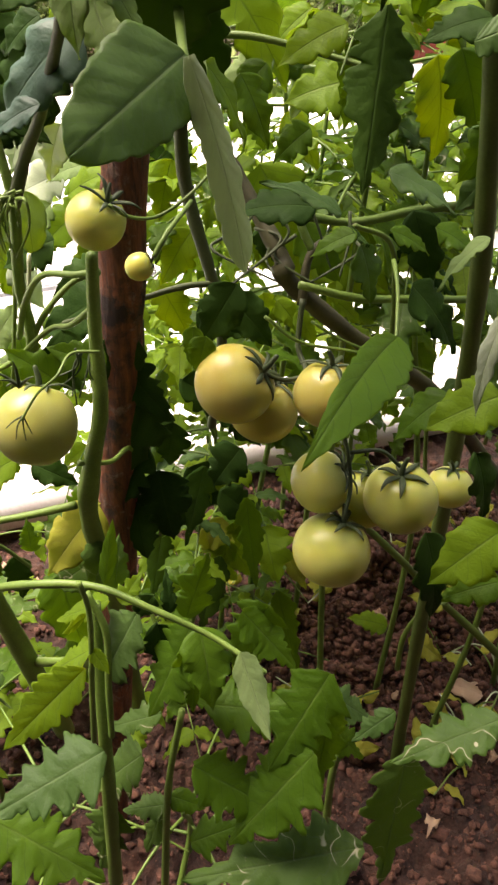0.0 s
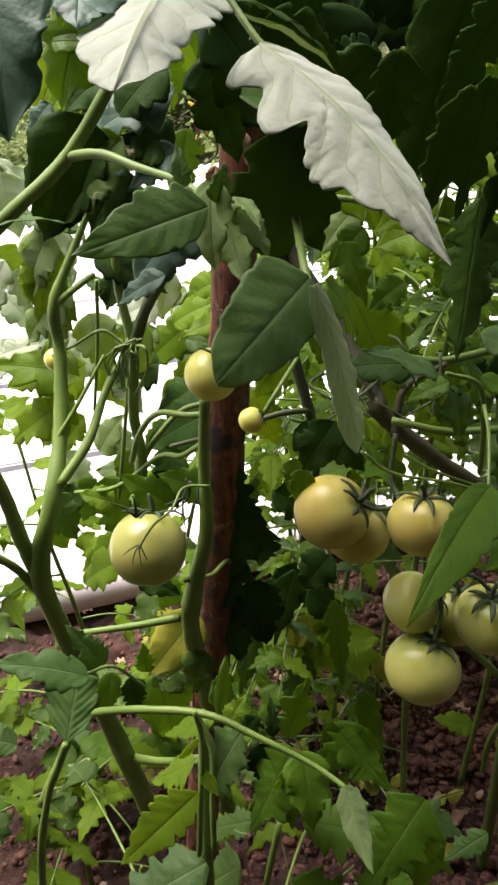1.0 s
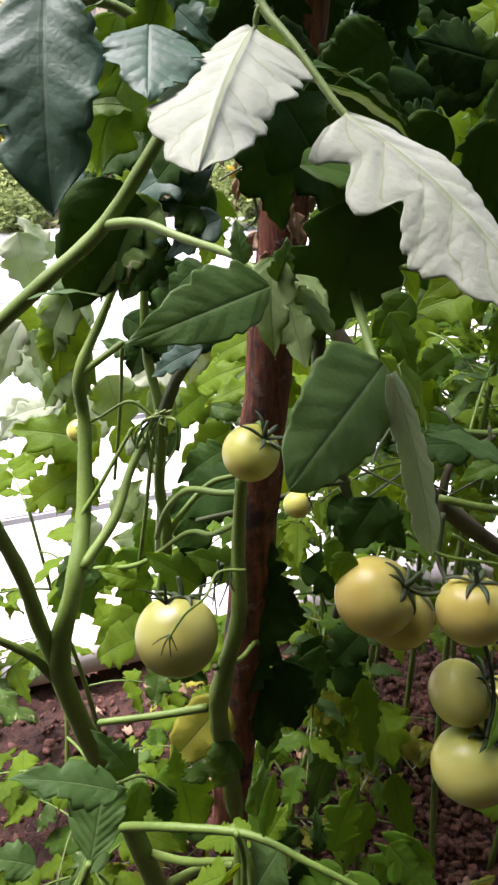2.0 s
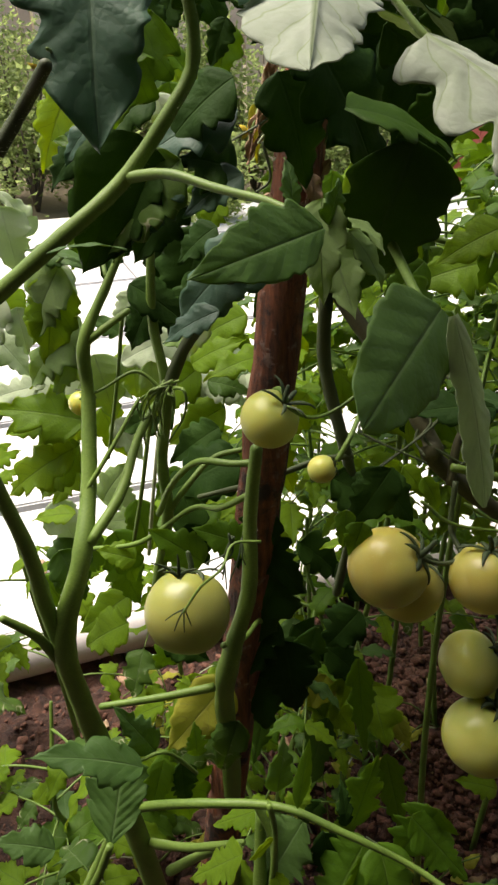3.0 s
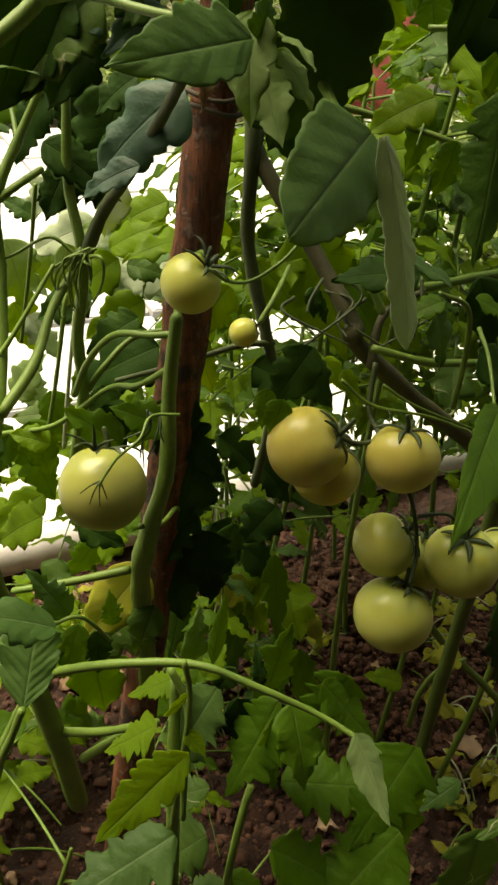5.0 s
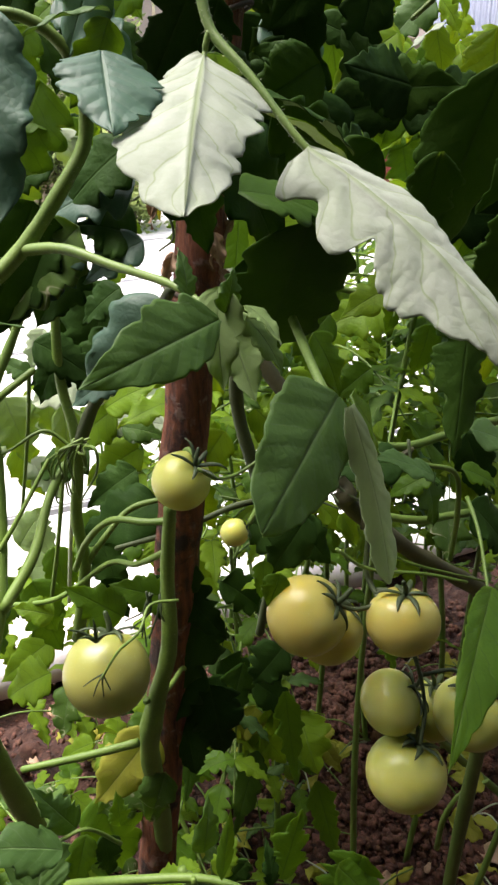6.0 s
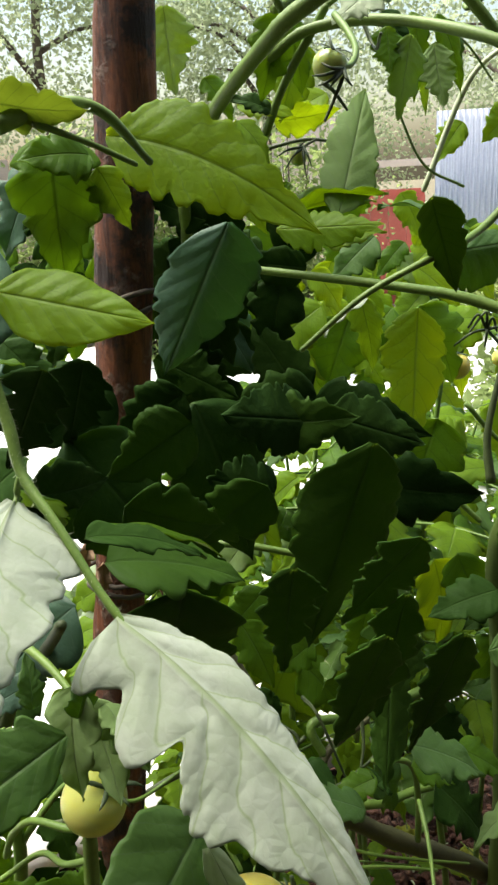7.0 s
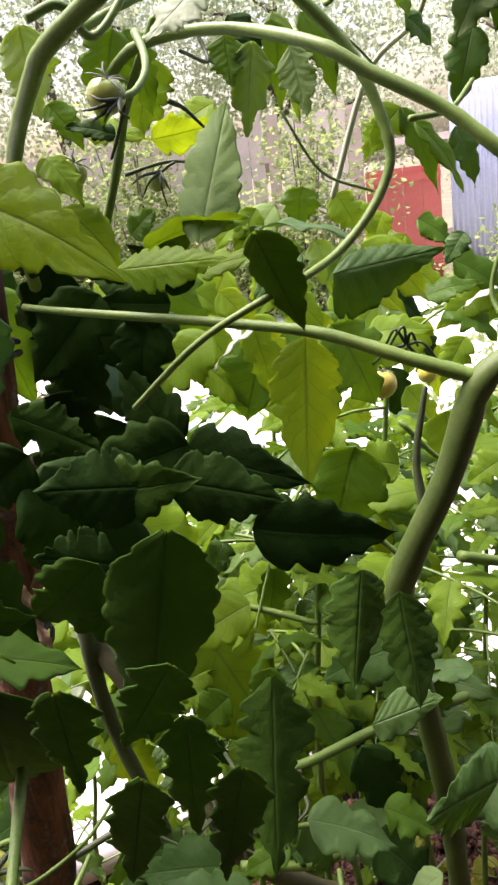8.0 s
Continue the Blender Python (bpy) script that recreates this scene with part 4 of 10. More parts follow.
# ---- plant carrying the pale-backed leaves ----
hanging = thing("tomato_plant", (-0.10, 0.62, 0.0), "tomato plant with drooping leaves showing pale undersides", "tomato plant", "tomato plants in the bed")
stem(hanging, [(-0.098, 0.560, 1.662), (-0.101, 0.550, 1.629), (-0.105, 0.535, 1.601), (-0.099, 0.520, 1.572), (-0.091, 0.510, 1.546), (-0.085, 0.500, 1.527), (-0.068, 0.485, 1.509), (-0.042, 0.463, 1.478), (-0.015, 0.452, 1.458), (0.012, 0.435, 1.434), (0.036, 0.415, 1.408)], 0.0042, 0.0007, STEM, hairs=150)
stem(hanging, [(-0.086, 0.500, 1.527), (-0.088, 0.499, 1.522), (-0.089, 0.495, 1.516), (-0.091, 0.450, 1.505), (-0.092, 0.400, 1.487)], 0.0018, 0.0007, STEM)
shaped_leaf(hanging, (-0.089, 0.496, 1.517), (-0.093, 0.363, 1.468), [(0.034, 0.016, -0.008), (-0.030, 0.003, 0.003)], (PALE, PALE), rims=([(0, 0.1), (0.1, 0.5), (0.22, 0.95), (0.3, 1.0), (0.42, 0.84), (0.52, 0.86), (0.64, 0.62), (0.74, 0.6), (0.86, 0.42), (0.94, 0.3), (1, 0.02)], [(0, 0.1), (0.15, 0.5), (0.35, 0.72), (0.55, 0.9), (0.7, 1.0), (0.8, 0.86), (0.88, 0.6), (0.95, 0.4), (1, 0.02)]), label="pale silvery leaflet underside turned to the light", bow=(0.0, 0.0, 0.006), teeth=10, cut=0.09, quilt=0.04, ridge=-0.03, seed=36, rows=110, cols=14)
shaped_leaf(hanging, (-0.130, 0.452, 1.520), (-0.121, 0.405, 1.492), [(-0.020, -0.003, 0.004), (0.024, 0.006, -0.003)], (TEAL, UNDER), label="blue-green leaflet face beside the pale underside", teeth=6, cut=0.12, quilt=0.035, seed=37)
shaped_leaf(hanging, (-0.043, 0.462, 1.479), (0.057, 0.399, 1.381), [(-0.022, -0.024, -0.0125), (0.010, 0.014, 0.008)], (PALE, PALE), rims=([(0, 0.35), (0.015, 0.7), (0.04, 0.94), (0.08, 0.92), (0.11, 0.72), (0.13, 0.55), (0.15, 0.6), (0.18, 0.86), (0.23, 1.1), (0.28, 1.14), (0.31, 0.96), (0.33, 0.58), (0.345, 0.54), (0.37, 0.74), (0.43, 1.0), (0.5, 1.1), (0.55, 1.02), (0.58, 0.8), (0.61, 0.74), (0.66, 0.78), (0.71, 0.6), (0.76, 0.46), (0.83, 0.36), (0.92, 0.16), (1, 0.02)], [(0, 0.1), (0.1, 0.6), (0.3, 1.0), (0.5, 0.9), (0.7, 0.6), (0.9, 0.25), (1, 0.02)]), label="long drooping leaflet with pale lobed underside", bow=(0.006, 0.0, 0.007), teeth=14, cut=0.05, quilt=0.05, ridge=-0.03, seed=38, rows=130, cols=14)
leaf(hanging, (-0.060, 0.494, 1.500), (-0.012, 0.530, 1.468), 0.027, (0.25, -0.12, 0.96), (DEEP, UNDER), rows=30, seed=40)
leaf(hanging, (-0.084, 0.502, 1.519), (-0.083, 0.530, 1.482), 0.027, (0.30, 0.77, 0.56), (MID, UNDER), rows=30, seed=41)
leaf(hanging, (-0.118, 0.550, 1.565), (-0.093, 0.550, 1.565), 0.016, (0.14, -0.03, 0.99), (MID, UNDER), seed=43)
stem(hanging, [(-0.114, 0.540, 1.596), (-0.120, 0.562, 1.592), (-0.127, 0.570, 1.583)], 0.0018, 0.0013, STEM)
leaf(hanging, (-0.128, 0.473, 1.536), (-0.165, 0.466, 1.526), 0.021, (0.14, -0.03, 0.99), (BLUE, UNDER), rows=30, seed=44)
leaf(hanging, (-0.128, 0.468, 1.532), (-0.149, 0.469, 1.497), 0.027, (0.76, -0.51, 0.42), (MID, UNDER), rows=30, seed=45)
leaf(hanging, (-0.136, 0.606, 1.588), (-0.183, 0.599, 1.558), 0.043, (0.15, -0.50, 0.85), (DEEP, UNDER), seed=46)
leaf(hanging, (-0.138, 0.560, 1.624), (-0.185, 0.559, 1.557), 0.054, (0.13, -0.76, 0.64), (DEEP, UNDER), rows=36, seed=47)
leaf(hanging, (-0.110, 0.498, 1.637), (-0.163, 0.500, 1.612), 0.041, (0.13, -0.76, 0.64), (BLUE, UNDER), rows=36, seed=48)
leaf(hanging, (-0.084, 0.620, 1.670), (-0.086, 0.620, 1.592), 0.059, (0.13, -0.83, 0.55), (MID, UNDER), rows=36, seed=49)


# ---- plant bearing the fruit cluster ----
cluster = thing("tomato_plant", (0.18, 0.95, 0.0), "tomato plant with a heavy cluster of pale green tomatoes", "tomato plant", "tomato plants in the bed")
stem(cluster, [(-0.081, 0.871, 1.323), (-0.080, 0.857, 1.256), (-0.080, 0.870, 1.166), (-0.056, 0.864, 1.069), (-0.045, 0.860, 1.019), (-0.045, 0.850, 0.957), (-0.059, 0.850, 0.869)], 0.0087, 0.0057, STEM_DARK)
stem(cluster, [(-0.077, 0.870, 1.282), (-0.072, 0.862, 1.255), (-0.018, 0.830, 1.182), (0.027, 0.784, 1.119), (0.035, 0.777, 1.096), (0.110, 0.787, 1.027), (0.214, 0.832, 0.931), (0.327, 0.929, 0.756)], 0.0085, 0.0102, STEM_BROWN, swell=[(0.5, 0.35)], knob=0.1)
stem(cluster, [(0.327, 0.929, 0.756), (0.442, 1.000, 0.536), (0.506, 1.047, 0.133), (0.582, 1.080, -0.393), (0.653, 1.100, -0.970)], 0.0109, 0.0232, STEM_BROWN)
stem(cluster, [(0.058, 0.780, 1.127), (0.048, 0.790, 1.157), (0.101, 0.814, 1.146), (0.179, 0.851, 1.150), (0.267, 0.892, 1.145)], 0.0040, 0.0054, STEM)
stem(cluster, [(0.049, 0.763, 1.076), (0.058, 0.780, 1.127), (0.101, 0.809, 1.144)], 0.0051, 0.0035, STEM_BROWN)
stem(cluster, [(-0.077, 0.869, 1.309), (-0.007, 0.860, 1.310), (0.078, 0.850, 1.292), (0.130, 0.838, 1.279)], 0.0039, 0.0028, STEM)
stem(cluster, [(0.046, 0.750, 1.104), (0.104, 0.764, 1.085), (0.150, 0.795, 1.071), (0.249, 0.845, 1.051)], 0.0044, 0.0044, STEM)
stem(cluster, [(0.146, 0.776, 1.027), (0.141, 0.756, 1.099), (0.129, 0.739, 1.153), (0.095, 0.720, 1.174)], 0.0032, 0.0023, STEM)
stem(cluster, [(-0.046, 0.863, 1.056), (-0.089, 0.839, 1.060), (-0.148, 0.805, 1.052), (-0.219, 0.815, 1.024)], 0.0040, 0.0028, STEM_DARK)
stem(cluster, [(0.050, 0.745, 1.091), (0.047, 0.730, 1.047), (0.055, 0.706, 1.029), (0.031, 0.697, 1.026), (-0.000, 0.692, 1.044)], 0.0029, 0.0022, STEM_DARK)
stem(cluster, [(0.056, 0.718, 1.033), (0.076, 0.710, 1.036), (0.082, 0.700, 1.024)], 0.0025, 0.0022, SEPAL)
stem(cluster, [(0.065, 0.720, 1.026), (0.096, 0.701, 0.964), (0.107, 0.680, 0.914), (0.101, 0.659, 0.883)], 0.0025, 0.0021, SEPAL)
stem(cluster, [(0.105, 0.690, 0.945), (0.137, 0.697, 0.944), (0.159, 0.700, 0.923)], 0.0023, 0.0021, SEPAL)
stem(cluster, [(0.014, 0.717, 1.084), (0.049, 0.726, 1.053), (0.109, 0.739, 1.036), (0.160, 0.756, 1.011)], 0.0019, 0.0016, STEM)
stem(cluster, [(0.060, 0.740, 1.069), (0.100, 0.747, 1.042), (0.197, 0.780, 0.991)], 0.0017, 0.0013, STEM)
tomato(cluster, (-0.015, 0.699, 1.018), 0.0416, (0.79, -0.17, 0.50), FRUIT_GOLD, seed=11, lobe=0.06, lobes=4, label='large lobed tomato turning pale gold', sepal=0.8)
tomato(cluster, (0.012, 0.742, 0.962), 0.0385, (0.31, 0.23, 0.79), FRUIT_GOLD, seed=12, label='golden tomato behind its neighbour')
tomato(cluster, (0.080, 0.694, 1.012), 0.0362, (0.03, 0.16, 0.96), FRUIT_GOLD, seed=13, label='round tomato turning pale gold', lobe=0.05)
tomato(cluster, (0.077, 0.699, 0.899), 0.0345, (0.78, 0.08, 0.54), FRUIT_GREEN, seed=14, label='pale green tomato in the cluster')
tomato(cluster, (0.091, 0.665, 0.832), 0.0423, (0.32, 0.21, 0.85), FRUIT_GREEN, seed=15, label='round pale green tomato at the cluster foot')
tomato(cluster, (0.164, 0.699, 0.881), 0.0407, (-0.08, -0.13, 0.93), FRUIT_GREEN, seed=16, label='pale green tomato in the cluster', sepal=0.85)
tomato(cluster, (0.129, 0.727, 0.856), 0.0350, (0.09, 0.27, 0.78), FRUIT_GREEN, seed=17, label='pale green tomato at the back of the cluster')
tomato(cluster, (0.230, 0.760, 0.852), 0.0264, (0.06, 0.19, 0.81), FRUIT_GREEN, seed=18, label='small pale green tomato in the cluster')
leaf(cluster, (-0.012, 0.504, 1.339), (0.009, 0.524, 1.285), 0.037, (0.46, -0.31, 0.83), (MID, UNDER), rows=30, seed=52)
stem(cluster, [(-0.039, 0.600, 1.355), (-0.025, 0.523, 1.335), (-0.015, 0.504, 1.329), (-0.003, 0.490, 1.313)], 0.0036, 0.0012, STEM)
leaf(cluster, (0.077, 0.625, 1.215), (0.013, 0.615, 1.241), 0.035, (0.03, -0.15, 0.99), (BLUE, UNDER), rows=36, seed=56)
leaf(cluster, (0.114, 0.665, 1.237), (0.174, 0.670, 1.200), 0.044, (0.25, -0.27, 0.93), (BLUE, UNDER), rows=36, seed=57)
leaf(cluster, (0.094, 0.750, 1.300), (0.080, 0.750, 1.249), 0.035, (0.29, -0.43, 0.85), (MID, UNDER), seed=58)
leaf(cluster, (0.186, 0.704, 1.342), (0.132, 0.698, 1.324), 0.039, (0.29, -0.43, 0.85), (DEEP, UNDER), seed=59)
leaf(cluster, (0.168, 0.840, 1.298), (0.177, 0.852, 1.197), 0.068, (0.28, -0.57, 0.77), (FRESH, FRESH), seed=60)
leaf(cluster, (0.081, 0.799, 1.328), (0.018, 0.797, 1.291), 0.048, (0.28, -0.57, 0.77), (FRESH, FRESH), seed=61)
leaf(cluster, (-0.011, 0.749, 1.295), (0.014, 0.742, 1.234), 0.044, (0.28, -0.57, 0.77), (MID, UNDER), seed=62)
leaf(cluster, (0.095, 0.700, 1.175), (0.055, 0.698, 1.152), 0.030, (0.25, -0.40, 0.88), (MID, UNDER), seed=63)
leaf(cluster, (0.100, 0.700, 1.172), (0.094, 0.696, 1.170), 0.030, (0.25, -0.40, 0.88), (DEEP, UNDER), seed=64)
leaf(cluster, (0.126, 0.713, 1.173), (0.164, 0.717, 1.149), 0.029, (0.25, -0.40, 0.88), (MID, UNDER), seed=65)
leaf(cluster, (0.170, 0.740, 1.167), (0.210, 0.734, 1.142), 0.040, (0.25, -0.40, 0.88), (MID, UNDER), seed=66)
leaf(cluster, (0.104, 0.761, 1.142), (0.118, 0.760, 1.078), 0.043, (0.25, -0.40, 0.88), (BLUE, UNDER), seed=67)
leaf(cluster, (0.160, 0.780, 1.094), (0.214, 0.777, 1.017), 0.059, (0.27, -0.48, 0.83), (DEEP, UNDER), seed=68)
leaf(cluster, (0.201, 0.659, 1.187), (0.165, 0.659, 1.138), 0.028, (0.12, -0.07, 0.99), (UNDER, MID), seed=69)
leaf(cluster, (0.232, 0.642, 1.047), (0.166, 0.640, 1.008), 0.062, (0.16, -0.54, 0.83), (FRESH, UNDER), rows=36, seed=70)
leaf(cluster, (0.189, 0.660, 1.036), (0.142, 0.654, 0.985), 0.048, (0.14, -0.28, 0.95), (MID, UNDER), seed=71)
leaf(cluster, (0.186, 0.520, 1.184), (0.179, 0.521, 1.099), 0.017, (-0.59, -0.63, 0.51), (PALE, UNDER), rows=30, seed=72)
leaf(cluster, (-0.014, 0.736, 1.109), (-0.053, 0.734, 1.041), 0.052, (0.26, -0.60, 0.76), (DEEP, UNDER), seed=73)
leaf(cluster, (-0.042, 0.699, 1.070), (-0.054, 0.697, 1.030), 0.028, (0.26, -0.60, 0.76), (MID, UNDER), seed=74)
leaf(cluster, (0.179, 0.618, 0.902), (0.198, 0.619, 0.779), 0.054, (0.37, -0.65, 0.67), (DEEP, DEEP), rows=36, ripple=0.02, seed=75)
leaf(cluster, (0.248, 0.600, 0.927), (0.185, 0.600, 0.850), 0.065, (0.25, -0.40, 0.88), (FRESH, UNDER), rows=30, seed=76)
leaf(cluster, (0.264, 0.619, 0.840), (0.201, 0.619, 0.808), 0.046, (0.25, -0.40, 0.88), (MID, UNDER), seed=77)
leaf(cluster, (0.241, 0.720, 0.930), (0.261, 0.717, 0.839), 0.055, (0.27, -0.48, 0.83), (DEEP, UNDER), seed=78)
leaf(cluster, (-0.055, 0.558, 1.486), (-0.006, 0.595, 1.456), 0.046, (0.25, -0.97, -0.09), (DARK, DARK), rows=36, ripple=0.02, seed=79)
leaf(cluster, (-0.031, 0.579, 1.424), (-0.071, 0.651, 1.304), 0.096, (0.27, -0.94, 0.19), (DARK, DARK), rows=36, ripple=0.02, seed=80)
leaf(cluster, (-0.023, 0.615, 1.512), (-0.074, 0.603, 1.484), 0.050, (0.26, -0.97, -0.00), (DARK, DARK), rows=36, ripple=0.02, seed=81)
leaf(cluster, (0.014, 0.660, 1.495), (0.080, 0.662, 1.496), 0.044, (0.27, -0.95, 0.14), (DARK, DARK), rows=36, ripple=0.02, seed=82)
leaf(cluster, (0.019, 0.634, 1.463), (-0.036, 0.659, 1.417), 0.050, (0.27, -0.95, 0.14), (DARK, DARK), rows=36, ripple=0.02, seed=83)
leaf(cluster, (0.010, 0.798, 1.296), (-0.027, 0.800, 1.252), 0.040, (0.26, -0.64, 0.72), (MID, UNDER), seed=84)
leaf(cluster, (0.058, 0.655, 1.211), (-0.013, 0.660, 1.202), 0.047, (0.23, -0.49, 0.84), (DEEP, UNDER), seed=85)
leaf(cluster, (0.052, 0.797, 1.241), (0.017, 0.801, 1.207), 0.041, (0.26, -0.64, 0.72), (MID, UNDER), seed=86)
leaf(cluster, (-0.057, 0.721, 1.070), (-0.060, 0.714, 1.027), 0.025, (0.14, -0.68, 0.72), (MID, UNDER), seed=87)
leaf(cluster, (-0.070, 0.850, 1.033), (-0.007, 0.849, 0.994), 0.058, (0.14, -0.68, 0.72), (DEEP, UNDER), seed=88)
leaf(cluster, (-0.027, 0.793, 1.070), (0.018, 0.793, 1.011), 0.054, (0.14, -0.68, 0.72), (DEEP, UNDER), seed=89)


# ---- low front plant with leaf-miner trails ----
low = thing("tomato_plant", (0.05, 0.62, 0.0), "low tomato plant with trailing stems and mined leaves", "tomato plant", "tomato plants in the bed")
stem(low, [(-0.256, 0.501, 0.897), (-0.213, 0.480, 0.936), (-0.162, 0.465, 0.962), (-0.108, 0.460, 0.968), (-0.064, 0.450, 0.958), (-0.012, 0.441, 0.937), (0.029, 0.420, 0.925)], 0.0045, 0.0021, STEM)
stem(low, [(-0.134, 0.510, 0.909), (-0.118, 0.500, 0.869), (-0.120, 0.489, 0.810), (-0.121, 0.478, 0.748)], 0.0037, 0.0031, STEM)
stem(low, [(-0.130, 0.519, 0.888), (-0.131, 0.500, 0.808), (-0.131, 0.480, 0.708), (-0.138, 0.460, 0.506)], 0.0049, 0.0082, STEM, hairs=80)
stem(low, [(-0.058, 0.518, 0.740), (-0.075, 0.495, 0.638), (-0.089, 0.480, 0.449)], 0.0035, 0.0046, STEM)
stem(low, [(0.135, 0.694, 0.446), (0.119, 0.700, 0.354), (0.117, 0.700, 0.112)], 0.0048, 0.0064, STEM)
lobed_leaf(low, (-0.041, 0.500, 0.883), (-0.082, 0.478, 0.781), 0.072, (-0.26, -0.43, 0.86), (MID, UNDER), lobes=4, teeth=9, cut=0.2, rows=70, cols=7, seed=91)
lobed_leaf(low, (-0.036, 0.500, 0.872), (-0.041, 0.488, 0.779), 0.055, (0.53, -0.41, 0.74), (MID, UNDER), lobes=3, teeth=9, cut=0.2, rows=70, cols=7, seed=92)
lobed_leaf(low, (0.086, 0.499, 0.830), (0.032, 0.460, 0.732), 0.087, (-0.14, -0.56, 0.82), (MID, UNDER), lobes=4, teeth=9, cut=0.2, rows=70, cols=7, seed=93)
lobed_leaf(low, (0.090, 0.496, 0.785), (0.077, 0.470, 0.671), 0.066, (0.36, -0.58, 0.73), (MID, UNDER), lobes=4, teeth=9, cut=0.2, rows=70, cols=7, seed=94)
lobed_leaf(low, (-0.031, 0.500, 0.775), (0.067, 0.499, 0.771), 0.073, (0.04, -0.35, 0.94), (MID, UNDER), lobes=4, teeth=9, cut=0.2, rows=70, cols=7, seed=95)
lobed_leaf(low, (0.074, 0.460, 0.764), (-0.004, 0.425, 0.663), 0.099, (-0.16, -0.36, 0.92), (MID, UNDER), lobes=4, teeth=9, cut=0.2, rows=70, cols=7, seed=96)
lobed_leaf(low, (-0.039, 0.459, 0.736), (0.047, 0.448, 0.681), 0.076, (0.15, -0.42, 0.90), (MID, UNDER), lobes=4, teeth=9, cut=0.2, rows=70, cols=7, seed=97)
lobed_leaf(low, (0.128, 0.440, 0.645), (-0.049, 0.400, 0.638), 0.090, (0.03, -0.22, 0.98), (MINED, UNDER), lobes=4, teeth=9, cut=0.2, rows=70, cols=7, seed=98)
lobed_leaf(low, (0.169, 0.498, 0.712), (0.156, 0.460, 0.534), 0.084, (0.16, -0.54, 0.83), (MINED, UNDER), lobes=4, teeth=9, cut=0.2, rows=70, cols=7, seed=99)
lobed_leaf(low, (0.248, 0.494, 0.784), (0.147, 0.464, 0.750), 0.069, (0.03, -0.18, 0.98), (MINED, UNDER), lobes=4, teeth=9, cut=0.2, rows=70, cols=7, seed=100)
lobed_leaf(low, (-0.128, 0.468, 0.738), (-0.233, 0.417, 0.697), 0.090, (0.04, -0.29, 0.96), (BLUE, UNDER), lobes=4, teeth=9, cut=0.2, rows=70, cols=7, seed=101)
lobed_leaf(low, (-0.252, 0.448, 0.639), (-0.131, 0.417, 0.594), 0.095, (0.25, -0.27, 0.93), (MID, UNDER), lobes=4, teeth=9, cut=0.2, rows=70, cols=7, seed=102)
lobed_leaf(low, (-0.094, 0.520, 0.874), (-0.140, 0.497, 0.783), 0.067, (-0.16, -0.44, 0.89), (BLUE, UNDER), lobes=4, teeth=9, cut=0.2, rows=70, cols=7, seed=103)
lobed_leaf(low, (-0.121, 0.528, 0.883), (-0.175, 0.529, 0.851), 0.041, (-0.19, -0.15, 0.97), (FRESH, UNDER), lobes=3, teeth=9, cut=0.2, rows=70, cols=7, seed=105)
lobed_leaf(low, (-0.150, 0.537, 0.802), (-0.203, 0.540, 0.756), 0.050, (-0.19, -0.15, 0.97), (FRESH, UNDER), lobes=3, teeth=9, cut=0.2, rows=70, cols=7, seed=106)
leaf(low, (-0.118, 0.540, 0.885), (-0.112, 0.560, 0.936), 0.031, (0.45, -0.44, 0.78), (MINED, UNDER), seed=107)
lobed_leaf(low, (-0.049, 0.529, 0.862), (-0.029, 0.553, 0.923), 0.050, (0.45, -0.44, 0.78), (MID, UNDER), lobes=3, teeth=9, cut=0.2, rows=70, cols=7, seed=108)
leaf(low, (-0.078, 0.529, 0.890), (-0.100, 0.529, 0.859), 0.025, (0.45, -0.44, 0.78), (DEEP, UNDER), seed=109)
lobed_leaf(low, (0.003, 0.539, 0.864), (0.055, 0.525, 0.804), 0.059, (0.27, -0.48, 0.83), (MID, UNDER), lobes=3, teeth=9, cut=0.2, rows=70, cols=7, seed=110)
lobed_leaf(low, (0.028, 0.547, 0.865), (-0.011, 0.548, 0.788), 0.064, (0.27, -0.48, 0.83), (MID, UNDER), lobes=4, teeth=9, cut=0.2, rows=70, cols=7, seed=111)
lobed_leaf(low, (0.103, 0.618, 0.645), (0.153, 0.620, 0.599), 0.059, (0.24, -0.33, 0.91), (BLUE, UNDER), lobes=3, teeth=9, cut=0.2, rows=70, cols=7, seed=112)
lobed_leaf(low, (0.101, 0.619, 0.590), (0.146, 0.614, 0.530), 0.056, (0.24, -0.33, 0.91), (MID, UNDER), lobes=3, teeth=9, cut=0.2, rows=70, cols=7, seed=113)
lobed_leaf(low, (0.164, 0.559, 0.700), (0.120, 0.547, 0.660), 0.037, (0.24, -0.33, 0.91), (BLUE, UNDER), lobes=3, teeth=9, cut=0.2, rows=70, cols=7, seed=114)
lobed_leaf(low, (-0.100, 0.496, 0.692), (-0.158, 0.501, 0.619), 0.069, (0.04, -0.35, 0.94), (MINED, UNDER), lobes=4, teeth=9, cut=0.2, rows=70, cols=7, seed=115)
lobed_leaf(low, (-0.100, 0.597, 0.623), (-0.178, 0.597, 0.585), 0.045, (0.04, -0.35, 0.94), (MINED, UNDER), lobes=3, teeth=9, cut=0.2, rows=70, cols=7, seed=116)
lobed_leaf(low, (-0.079, 0.500, 0.597), (-0.131, 0.500, 0.579), 0.040, (0.04, -0.35, 0.94), (MINED, UNDER), lobes=3, teeth=9, cut=0.2, rows=70, cols=7, seed=117)
leaf(low, (-0.075, 0.498, 0.617), (-0.036, 0.498, 0.596), 0.029, (0.04, -0.35, 0.94), (MID, UNDER), seed=118)
